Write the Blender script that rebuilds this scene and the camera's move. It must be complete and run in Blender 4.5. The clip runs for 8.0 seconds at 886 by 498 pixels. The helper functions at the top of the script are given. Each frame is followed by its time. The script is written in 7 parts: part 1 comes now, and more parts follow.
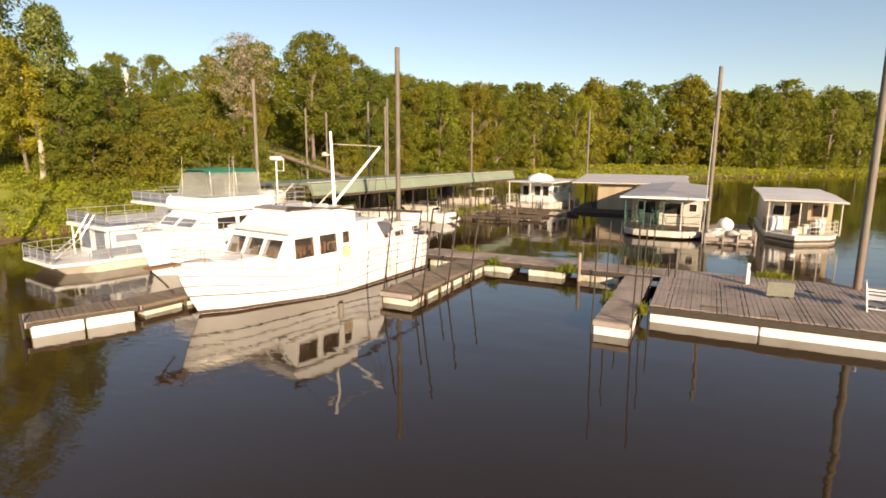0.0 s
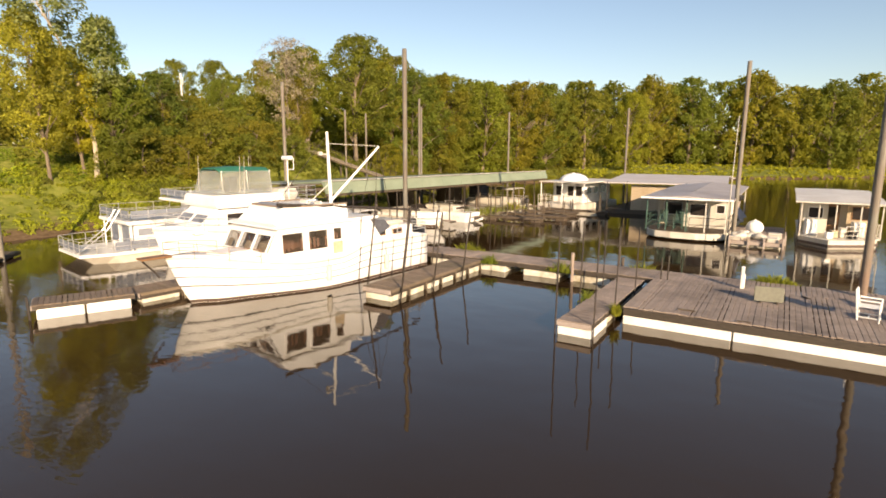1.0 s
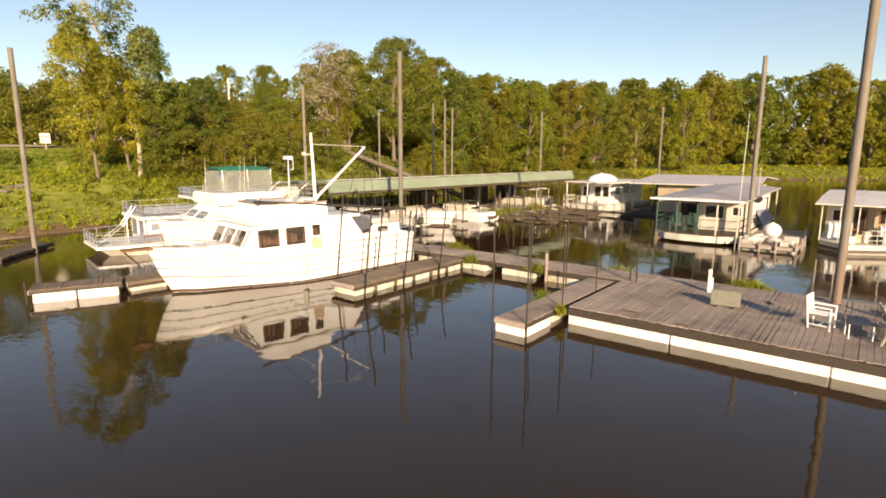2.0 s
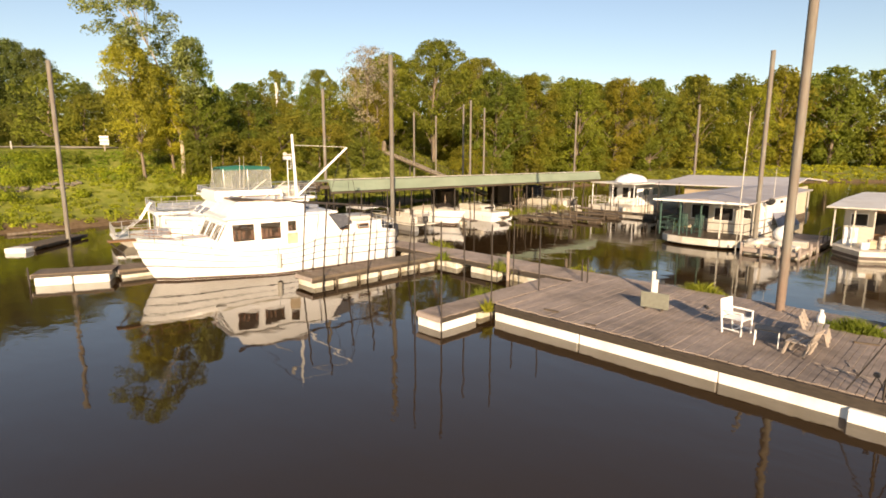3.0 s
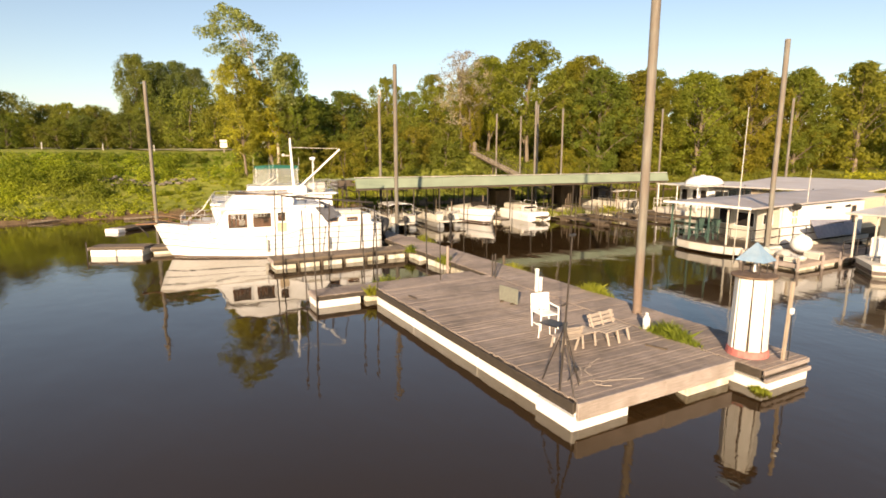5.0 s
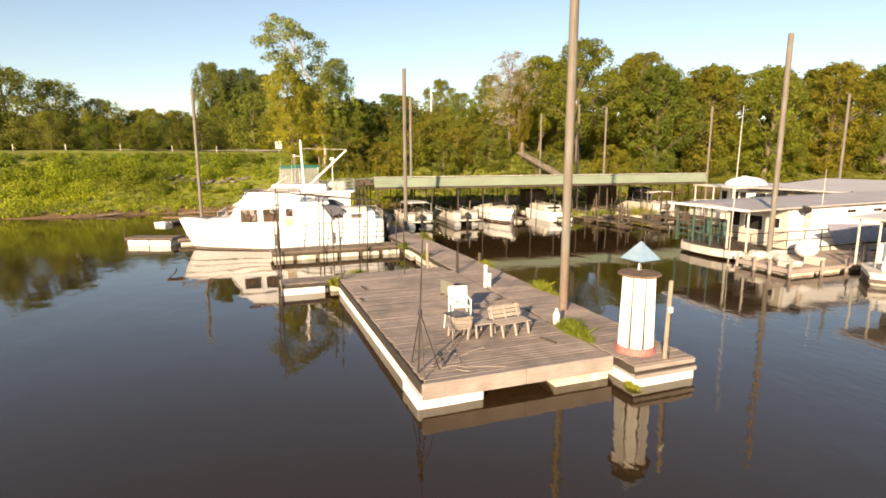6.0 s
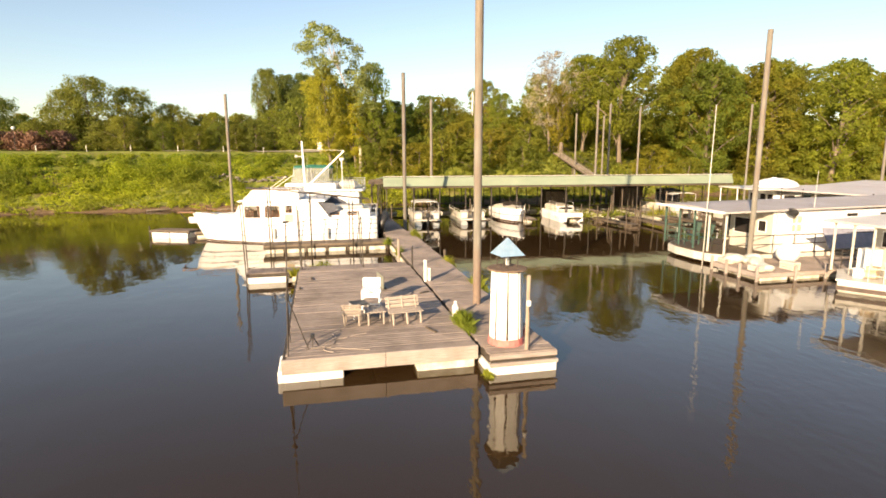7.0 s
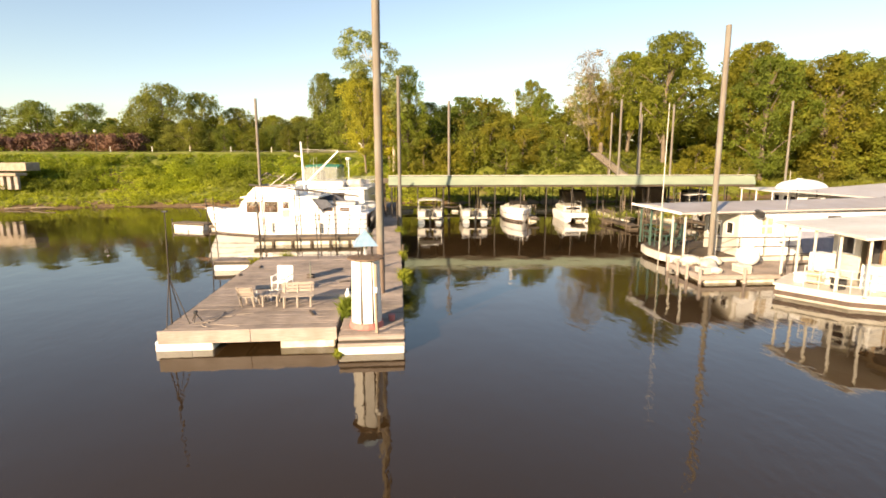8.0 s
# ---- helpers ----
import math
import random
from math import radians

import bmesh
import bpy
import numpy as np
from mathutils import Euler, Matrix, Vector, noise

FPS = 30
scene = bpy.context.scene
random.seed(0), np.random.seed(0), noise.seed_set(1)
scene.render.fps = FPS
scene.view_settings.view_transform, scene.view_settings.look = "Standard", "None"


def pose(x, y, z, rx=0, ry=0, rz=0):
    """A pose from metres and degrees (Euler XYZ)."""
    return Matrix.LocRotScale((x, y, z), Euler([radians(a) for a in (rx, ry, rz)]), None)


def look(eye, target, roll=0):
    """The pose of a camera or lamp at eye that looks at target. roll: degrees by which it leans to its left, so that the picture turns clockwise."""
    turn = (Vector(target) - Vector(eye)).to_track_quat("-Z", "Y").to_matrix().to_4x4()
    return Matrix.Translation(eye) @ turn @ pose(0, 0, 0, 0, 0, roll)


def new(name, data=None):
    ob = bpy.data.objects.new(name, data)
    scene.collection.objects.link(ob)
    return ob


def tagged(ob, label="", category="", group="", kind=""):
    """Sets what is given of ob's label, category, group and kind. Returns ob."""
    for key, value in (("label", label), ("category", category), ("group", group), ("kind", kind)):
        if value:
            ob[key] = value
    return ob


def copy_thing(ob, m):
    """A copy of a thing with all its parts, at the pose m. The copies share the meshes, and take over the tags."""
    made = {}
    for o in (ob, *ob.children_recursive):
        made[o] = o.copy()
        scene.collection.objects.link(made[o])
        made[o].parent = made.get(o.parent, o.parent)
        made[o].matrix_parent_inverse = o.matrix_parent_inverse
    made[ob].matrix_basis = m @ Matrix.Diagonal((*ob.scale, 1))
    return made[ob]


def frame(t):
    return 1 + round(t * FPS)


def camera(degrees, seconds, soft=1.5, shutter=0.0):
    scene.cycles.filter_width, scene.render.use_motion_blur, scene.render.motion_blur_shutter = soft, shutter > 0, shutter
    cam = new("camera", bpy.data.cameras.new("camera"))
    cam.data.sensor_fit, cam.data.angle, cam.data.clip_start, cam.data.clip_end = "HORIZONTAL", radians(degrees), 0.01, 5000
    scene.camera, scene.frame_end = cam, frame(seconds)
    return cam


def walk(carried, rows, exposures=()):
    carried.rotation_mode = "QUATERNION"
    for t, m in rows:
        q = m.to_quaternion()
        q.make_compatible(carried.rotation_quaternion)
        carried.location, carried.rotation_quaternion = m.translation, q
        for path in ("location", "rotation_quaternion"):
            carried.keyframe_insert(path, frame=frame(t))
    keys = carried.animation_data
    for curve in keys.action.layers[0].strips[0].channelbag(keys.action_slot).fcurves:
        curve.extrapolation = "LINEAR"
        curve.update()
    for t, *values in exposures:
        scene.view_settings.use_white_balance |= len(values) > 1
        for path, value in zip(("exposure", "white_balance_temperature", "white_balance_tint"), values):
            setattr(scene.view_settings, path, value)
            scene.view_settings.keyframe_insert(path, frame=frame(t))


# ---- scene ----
# camera and its flight
cam = camera(78.3, 8.0, 1.75)
METRES, EYE, TILT, LEAN, TURN = 36.0, 5.34, 0.0, 0.0, 25.8
ROWS = [
    (0.0, 0.0, 0.0, 0.0, 0.07, -9.83, -0.4),
    (0.5, 0.0388, -0.0032, -0.0008, 3.41, -9.83, -0.33),
    (1.0, 0.079, -0.0051, -0.0007, 6.25, -9.85, -0.32),
    (1.5, 0.126, -0.0052, -0.0007, 9.34, -9.85, -0.27),
    (3.0, 0.3048, 0.0136, -0.0006, 19.8, -9.83, -0.15),
    (3.5, 0.3691, 0.0266, -0.0004, 23.83, -9.83, -0.14),
    (4.0, 0.4319, 0.0416, 0.0, 27.79, -9.84, -0.1),
    (4.5, 0.4941, 0.0599, 0.0001, 31.69, -9.84, -0.05),
    (6.0, 0.6705, 0.1395, 0.0003, 43.9, -9.79, 0.07),
    (6.5, 0.7278, 0.1751, 0.0008, 47.79, -9.8, 0.09),
    (7.0, 0.7849, 0.2189, 0.0004, 51.35, -9.75, 0.09),
    (7.5, 0.8442, 0.2717, -0.0002, 55.15, -9.75, 0.1),
    (8.0, 0.9045, 0.3336, -0.0015, 59.47, -9.68, 0.08),
]
EXPOSURES = [(0.0, 0.84, 7500, 17), (4.0, 0.9, 7750, 17), (6.0, 1.08, 7700, 16), (8.0, 1.33, 7850, 15)]
walk(cam, [(t, pose(0, 0, EYE, TILT, LEAN, TURN) @ pose(METRES * x, METRES * y, METRES * z, 90 + pitch, roll, yaw))
           for t, x, y, z, yaw, pitch, roll in ROWS], EXPOSURES)

# sky and low evening sun
SUN_AZ, SUN_EL = radians(130), radians(17)
world = bpy.data.worlds.new("sky")
scene.world = world
world.use_nodes = True
wn = world.node_tree.nodes
sky = wn.new("ShaderNodeTexSky")
sky.sky_type = "NISHITA"
sky.sun_disc = False
sky.sun_elevation, sky.sun_rotation = SUN_EL, SUN_AZ
sky.air_density, sky.dust_density, sky.ozone_density = 1.0, 0.45, 1.8
wn["Background"].inputs["Strength"].default_value = 0.094
tint = wn.new("ShaderNodeMix")
tint.data_type, tint.blend_type = "RGBA", "MULTIPLY"
tint.inputs[0].default_value = 1.0
tint.inputs[7].default_value = (0.985, 1.0, 1.025, 1)
world.node_tree.links.new(sky.outputs["Color"], tint.inputs[6])
world.node_tree.links.new(tint.outputs[2], wn["Background"].inputs["Color"])
sun = new("sun", bpy.data.lights.new("sun", "SUN"))
sun.data.energy, sun.data.angle, sun.data.color = 5.0, radians(0.6), (1.0, 0.84, 0.625)
sun.matrix_world = look((100 * math.sin(SUN_AZ), 100 * math.cos(SUN_AZ), 100 * math.tan(SUN_EL)), (0, 0, 0))


# ---- materials ----
def ramp(nt, fac, stops):
    r = nt.nodes.new("ShaderNodeValToRGB")
    while len(r.color_ramp.elements) < len(stops):
        r.color_ramp.elements.new(0.5)
    for e, (p, c) in zip(r.color_ramp.elements, stops):
        e.position, e.color = p, (*c, 1)
    nt.links.new(fac, r.inputs["Fac"])
    return r.outputs["Color"]


def noise_tex(nt, scale, detail=4, stretch=(1, 1, 1), rough=0.6, space="Object"):
    tc = nt.nodes.new("ShaderNodeTexCoord")
    mp = nt.nodes.new("ShaderNodeMapping")
    mp.inputs["Scale"].default_value = stretch
    n = nt.nodes.new("ShaderNodeTexNoise")
    n.inputs["Scale"].default_value, n.inputs["Detail"].default_value, n.inputs["Roughness"].default_value = scale, detail, rough
    if space == "World":
        g = nt.nodes.new("ShaderNodeNewGeometry")
        nt.links.new(g.outputs["Position"], mp.inputs["Vector"])
    else:
        nt.links.new(tc.outputs[space], mp.inputs["Vector"])
    nt.links.new(mp.outputs["Vector"], n.inputs["Vector"])
    return n.outputs["Fac"]


def mix(nt, fac, a, b, mode="MIX"):
    m = nt.nodes.new("ShaderNodeMix")
    m.data_type, m.blend_type = "RGBA", mode
    for sock, v in ((m.inputs[0], fac), (m.inputs[6], a), (m.inputs[7], b)):
        if isinstance(v, (int, float)):
            sock.default_value = v
        elif isinstance(v, tuple):
            sock.default_value = (*v, 1)
        else:
            nt.links.new(v, sock)
    return m.outputs[2]


def surface(name, stops, scale=6, stretch=(1, 1, 1), rough=0.7, metal=0.0, bump=0.3, bump_scale=None, dist=0.01,
            stain=None, stain_scale=0.7, stain_amount=0.5, vary=0.0, island=0.0, spec=0.5, space="Object", detail=5):
    """Principled material: fine noise over the colour stops, larger stains, a per-object tint and a bump."""
    m = bpy.data.materials.new(name)
    m.use_nodes = True
    nt = m.node_tree
    p = nt.nodes["Principled BSDF"]
    n = noise_tex(nt, scale, detail, stretch, space=space)
    col = ramp(nt, n, stops)
    if stain:
        s = ramp(nt, noise_tex(nt, stain_scale, 6, (1, 1, 1), 0.65, space), [(0.42, (0, 0, 0)), (0.68, (1, 1, 1))])
        amt = mix(nt, 1.0, s, (stain_amount,) * 3, "MULTIPLY")
        col = mix(nt, amt, col, stain)
    if vary or island:
        oi = nt.nodes.new("ShaderNodeObjectInfo").outputs["Random"] if vary else nt.nodes.new("ShaderNodeNewGeometry").outputs["Random Per Island"]
        v = vary or island
        t = ramp(nt, oi, [(0.0, (1 - v, 1 - v, 1 - v)), (0.5, (1, 1, 1)), (1.0, (1 + 0.5 * v, 1 + 0.42 * v, 1 + 0.3 * v))])
        col = mix(nt, 1.0, col, t, "MULTIPLY")
    nt.links.new(col, p.inputs["Base Color"])
    p.inputs["Roughness"].default_value, p.inputs["Metallic"].default_value = rough, metal
    p.inputs["Specular IOR Level"].default_value = spec
    if bump:
        b = nt.nodes.new("ShaderNodeBump")
        b.inputs["Strength"].default_value, b.inputs["Distance"].default_value = bump, dist
        nt.links.new(noise_tex(nt, bump_scale or scale * 2, 4, stretch, space=space), b.inputs["Height"])
        nt.links.new(b.outputs["Normal"], p.inputs["Normal"])
    return m


COOL = [(0.0, (0.78, 0.92, 0.95)), (0.5, (1, 1, 1)), (1.0, (1.12, 1.08, 0.9))]
MIXED = [(0.0, (0.8, 0.98, 0.98)), (0.28, (0.94, 1.06, 1.0)), (0.55, (1.02, 1.05, 0.93)), (0.78, (1.08, 1.01, 0.85)), (1.0, (1.14, 1.2, 0.86))]


def leafy(name, dark, mid, light, trans=0.35, spread=0.35, tints=MIXED):
    """Foliage: leaf by leaf variation, a slower change of hue over the crown, light passing through."""
    m = bpy.data.materials.new(name)
    m.use_nodes = True
    nt = m.node_tree
    p = nt.nodes["Principled BSDF"]
    g = nt.nodes.new("ShaderNodeNewGeometry")
    leaf = ramp(nt, g.outputs["Random Per Island"], [(0.0, dark), (0.5, mid), (1.0, light)])
    patch = ramp(nt, noise_tex(nt, 0.22, 3, space="World"), [(0.35, (1 - spread,) * 3), (0.65, (1 + spread, 1 + spread * 0.9, 1 - spread * 0.3))])
    col = mix(nt, 1.0, leaf, patch, "MULTIPLY")
    oi = nt.nodes.new("ShaderNodeObjectInfo")
    tint = ramp(nt, oi.outputs["Random"], tints)
    col = mix(nt, 1.0, col, tint, "MULTIPLY")
    nt.links.new(col, p.inputs["Base Color"])
    p.inputs["Roughness"].default_value, p.inputs["Specular IOR Level"].default_value = 0.6, 0.25
    t = nt.nodes.new("ShaderNodeBsdfTranslucent")
    nt.links.new(col, t.inputs["Color"])
    ms = nt.nodes.new("ShaderNodeMixShader")
    ms.inputs[0].default_value = trans
    nt.links.new(p.outputs[0], ms.inputs[1])
    nt.links.new(t.outputs[0], ms.inputs[2])
    nt.links.new(ms.outputs[0], nt.nodes["Material Output"].inputs["Surface"])
    return m


def water_material():
    m = bpy.data.materials.new("river_water")
    m.use_nodes = True
    nt = m.node_tree
    p = nt.nodes["Principled BSDF"]
    col = ramp(nt, noise_tex(nt, 0.05, 3, space="World"), [(0.3, (0.026, 0.0142, 0.0056)), (0.7, (0.037, 0.0205, 0.0082))])
    nt.links.new(col, p.inputs["Base Color"])
    p.inputs["Roughness"].default_value, p.inputs["IOR"].default_value = 0.022, 1.52
    p.inputs["Specular Tint"].default_value = (1.0, 0.925, 0.76, 1)
    calm = ramp(nt, noise_tex(nt, 0.035, 3, space="World"), [(0.42, (0.15,) * 3), (0.62, (1, 1, 1))])
    fine = noise_tex(nt, 2.2, 3, (1, 1.8, 1), 0.5, "World")
    swell = noise_tex(nt, 0.45, 2, (1, 1.4, 1), 0.5, "World")
    h = mix(nt, calm, swell, mix(nt, 0.5, swell, fine))
    b = nt.nodes.new("ShaderNodeBump")
    b.inputs["Strength"].default_value, b.inputs["Distance"].default_value = 0.32, 0.05
    nt.links.new(h, b.inputs["Height"])
    nt.links.new(b.outputs["Normal"], p.inputs["Normal"])
    return m


def glass(name, tint, rough=0.03, alpha=1.0):
    m = bpy.data.materials.new(name)
    m.use_nodes = True
    nt = m.node_tree
    p = nt.nodes["Principled BSDF"]
    col = ramp(nt, noise_tex(nt, 1.3, 3), [(0.3, tuple(c * 0.7 for c in tint)), (0.7, tint)])
    nt.links.new(col, p.inputs["Base Color"])
    p.inputs["Roughness"].default_value, p.inputs["Alpha"].default_value = rough, alpha
    p.inputs["IOR"].default_value = 1.5
    return m


def ground_material():
    m = bpy.data.materials.new("bank_ground")
    m.use_nodes = True
    nt = m.node_tree
    p = nt.nodes["Principled BSDF"]
    grass = ramp(nt, noise_tex(nt, 1.5, 6, space="World"), [(0.3, (0.12, 0.145, 0.024)), (0.5, (0.185, 0.205, 0.036)), (0.7, (0.27, 0.26, 0.065))])
    soil = ramp(nt, noise_tex(nt, 3.0, 6, space="World"), [(0.3, (0.11, 0.07, 0.035)), (0.7, (0.22, 0.15, 0.085))])
    g = nt.nodes.new("ShaderNodeNewGeometry")
    sep = nt.nodes.new("ShaderNodeSeparateXYZ")
    nt.links.new(g.outputs["Position"], sep.inputs[0])
    wob = nt.nodes.new("ShaderNodeMath")
    wob.operation = "MULTIPLY_ADD"
    nt.links.new(noise_tex(nt, 0.35, 4, space="World"), wob.inputs[0])
    wob.inputs[1].default_value = -0.75
    nt.links.new(sep.outputs["Z"], wob.inputs[2])
    f = ramp(nt, wob.outputs[0], [(0.0, (1, 1, 1)), (0.22, (0, 0, 0))])
    bare = ramp(nt, noise_tex(nt, 0.11, 5, space="World"), [(0.56, (0, 0, 0)), (0.66, (0.8, 0.8, 0.8))])
    col = mix(nt, bare, grass, soil)
    col = mix(nt, f, col, soil)
    nt.links.new(col, p.inputs["Base Color"])
    p.inputs["Roughness"].default_value, p.inputs["Specular IOR Level"].default_value = 0.95, 0.15
    b = nt.nodes.new("ShaderNodeBump")
    b.inputs["Strength"].default_value, b.inputs["Distance"].default_value = 0.8, 0.12
    nt.links.new(noise_tex(nt, 2.5, 6, space="World"), b.inputs["Height"])
    nt.links.new(b.outputs["Normal"], p.inputs["Normal"])
    return m


PLANK = surface("weathered_plank", [(0.25, (0.245, 0.192, 0.16)), (0.5, (0.315, 0.252, 0.212)), (0.75, (0.385, 0.318, 0.268))], 7, (5, 0.8, 5), 0.85, bump=0.6,
                stain=(0.15, 0.12, 0.1), stain_scale=0.75, stain_amount=0.9, vary=0.08, space="World")
BROWN_PLANK = surface("brown_dock_plank", [(0.25, (0.13, 0.095, 0.068)), (0.5, (0.20, 0.148, 0.108)), (0.75, (0.28, 0.215, 0.16))], 8, (0.8, 5, 5), 0.85, bump=0.6,
                      stain=(0.085, 0.075, 0.045), stain_scale=0.6, stain_amount=0.7, vary=0.2, space="World")
FASCIA = surface("grey_fascia_board", [(0.25, (0.26, 0.215, 0.19)), (0.6, (0.38, 0.325, 0.295)), (0.85, (0.48, 0.42, 0.385))], 7, (4, 0.4, 8), 0.85, bump=0.5, stain=(0.14, 0.11, 0.08))
TIMBER = surface("dark_wet_timber", [(0.3, (0.055, 0.041, 0.029)), (0.7, (0.125, 0.094, 0.065))], 8, (0.6, 0.6, 5), 0.75, bump=0.5, vary=0.2)
WET_TIMBER = surface("wet_black_timber", [(0.3, (0.03, 0.024, 0.018)), (0.7, (0.075, 0.058, 0.043))], 8, (0.6, 0.6, 5), 0.7, bump=0.5, vary=0.2)
FLOAT = surface("white_dock_float", [(0.3, (0.55, 0.52, 0.44)), (0.6, (0.70, 0.68, 0.60))], 3, (1, 1, 1), 0.75, bump=0.3, stain=(0.27, 0.22, 0.12), stain_scale=1.6, stain_amount=0.85)
FLOAT_CLEAN = surface("white_painted_float", [(0.3, (0.78, 0.77, 0.73)), (0.6, (0.85, 0.84, 0.81))], 3, (1, 1, 1), 0.6, bump=0.2, stain=(0.55, 0.50, 0.38), stain_scale=1.1, stain_amount=0.35)
GEL = surface("white_gelcoat", [(0.3, (0.80, 0.80, 0.80)), (0.7, (0.85, 0.85, 0.85))], 2, rough=0.3, bump=0.04, stain=(0.74, 0.715, 0.665), stain_scale=1.2, stain_amount=0.35)
GEL_OLD = surface("aged_white_paint", [(0.3, (0.50, 0.475, 0.42)), (0.7, (0.63, 0.605, 0.55))], 3, rough=0.5, bump=0.1, stain=(0.48, 0.42, 0.32), stain_scale=1.4, stain_amount=0.5)
CREAM = surface("cream_siding", [(0.3, (0.50, 0.43, 0.32)), (0.7, (0.60, 0.53, 0.41))], 4, (1, 1, 1), 0.6, bump=0.15, stain=(0.45, 0.38, 0.26), stain_amount=0.4)
TAN = surface("tan_panel", [(0.3, (0.42, 0.33, 0.22)), (0.7, (0.55, 0.45, 0.32))], 4, rough=0.7, bump=0.2, stain=(0.3, 0.22, 0.14))
TEAK = surface("teak_trim", [(0.3, (0.16, 0.08, 0.04)), (0.7, (0.30, 0.16, 0.075))], 8, (1, 1, 5), 0.5, bump=0.2)
HULL_LINE = surface("dark_hull_line", [(0.3, (0.05, 0.05, 0.055)), (0.7, (0.10, 0.10, 0.11))], 5, rough=0.5, bump=0.05)
STRIPE = surface("grey_blue_stripe", [(0.3, (0.16, 0.18, 0.22)), (0.7, (0.24, 0.26, 0.30))], 5, rough=0.4, bump=0.05)
BOOT = surface("dark_boot_stripe", [(0.3, (0.05, 0.035, 0.028)), (0.7, (0.10, 0.065, 0.05))], 5, rough=0.55, bump=0.1)
GLASS = glass("dark_window_glass", (0.035, 0.03, 0.028))
VINYL = glass("clear_vinyl_curtain", (0.46, 0.48, 0.44), 0.15, 0.27)
SCREEN = glass("grey_mesh_panel", (0.25, 0.28, 0.34), 0.5, 0.8)
CURTAIN = surface("rust_red_curtain", [(0.3, (0.24, 0.11, 0.07)), (0.7, (0.40, 0.21, 0.14))], 12, (6, 6, 0.3), 0.9)
GREEN_CANVAS = surface("green_canvas", [(0.3, (0.008, 0.11, 0.075)), (0.7, (0.015, 0.17, 0.11))], 5, rough=0.85, bump=0.2)
GREEN_PAINT = surface("green_rail_paint", [(0.3, (0.03, 0.07, 0.055)), (0.7, (0.055, 0.115, 0.09))], 6, rough=0.6, bump=0.1)
ROOF_GREEN = surface("pale_green_metal_roof", [(0.3, (0.17, 0.215, 0.155)), (0.7, (0.235, 0.285, 0.21))], 1.5, (1, 0.3, 1), 0.5, bump=0.1, stain=(0.22, 0.235, 0.17), stain_scale=0.4, stain_amount=0.35)
ROOF_GREY = surface("grey_metal_roof", [(0.3, (0.36, 0.325, 0.32)), (0.7, (0.45, 0.415, 0.405))], 1.5, (0.4, 1, 1), 0.5, bump=0.1, stain=(0.33, 0.27, 0.23), stain_scale=0.5, stain_amount=0.5)
ROOF_PALE = surface("pale_mauve_metal_roof", [(0.3, (0.50, 0.46, 0.45)), (0.7, (0.60, 0.56, 0.54))], 1.5, (0.4, 1, 1), 0.5, bump=0.1, stain=(0.42, 0.35, 0.30), stain_scale=0.5, stain_amount=0.45)
ROOF_WHITE = surface("off_white_metal_roof", [(0.3, (0.62, 0.59, 0.54)), (0.7, (0.72, 0.69, 0.64))], 1.5, rough=0.5, bump=0.1, stain=(0.45, 0.38, 0.30), stain_scale=0.6, stain_amount=0.4)
ALU = surface("dull_aluminium", [(0.3, (0.55, 0.54, 0.52)), (0.7, (0.70, 0.69, 0.67))], 9, rough=0.4, metal=0.7, bump=0.05)
STEEL = surface("dark_steel_pipe", [(0.3, (0.025, 0.022, 0.02)), (0.7, (0.07, 0.055, 0.045))], 9, rough=0.6, metal=0.3, bump=0.2)
PILE = surface("weathered_steel_pile", [(0.3, (0.125, 0.116, 0.097)), (0.7, (0.215, 0.205, 0.175))], 4, (3, 3, 0.25), 0.8, bump=0.3, stain=(0.15, 0.08, 0.05), stain_scale=0.5, stain_amount=0.5, vary=0.15)


def pile_material():
    """Weathered pipe whose lowest two metres have rusted red-brown, with a ragged upper edge."""
    m = PILE.copy()
    m.name = "rust_footed_pile"
    nt = m.node_tree
    p = nt.nodes["Principled BSDF"]
    old = p.inputs["Base Color"].links[0].from_socket
    sep = nt.nodes.new("ShaderNodeSeparateXYZ")
    nt.links.new(nt.nodes.new("ShaderNodeNewGeometry").outputs["Position"], sep.inputs[0])
    edge = nt.nodes.new("ShaderNodeMath")
    edge.operation = "MULTIPLY_ADD"
    nt.links.new(noise_tex(nt, 2.5, 5, (3, 3, .5), space="World"), edge.inputs[0])
    edge.inputs[1].default_value = 3.0
    nt.links.new(sep.outputs["Z"], edge.inputs[2])
    amount = nt.nodes.new("ShaderNodeMapRange")
    amount.inputs["From Min"].default_value, amount.inputs["From Max"].default_value = 2.6, 4.4
    amount.inputs["To Min"].default_value, amount.inputs["To Max"].default_value = 0.6, 0.0
    nt.links.new(edge.outputs[0], amount.inputs["Value"])
    rust = ramp(nt, noise_tex(nt, 9, 5, space="World"), [(0.3, (0.14, 0.08, 0.056)), (0.7, (0.24, 0.14, 0.095))])
    nt.links.new(mix(nt, amount.outputs["Result"], old, rust), p.inputs["Base Color"])
    return m


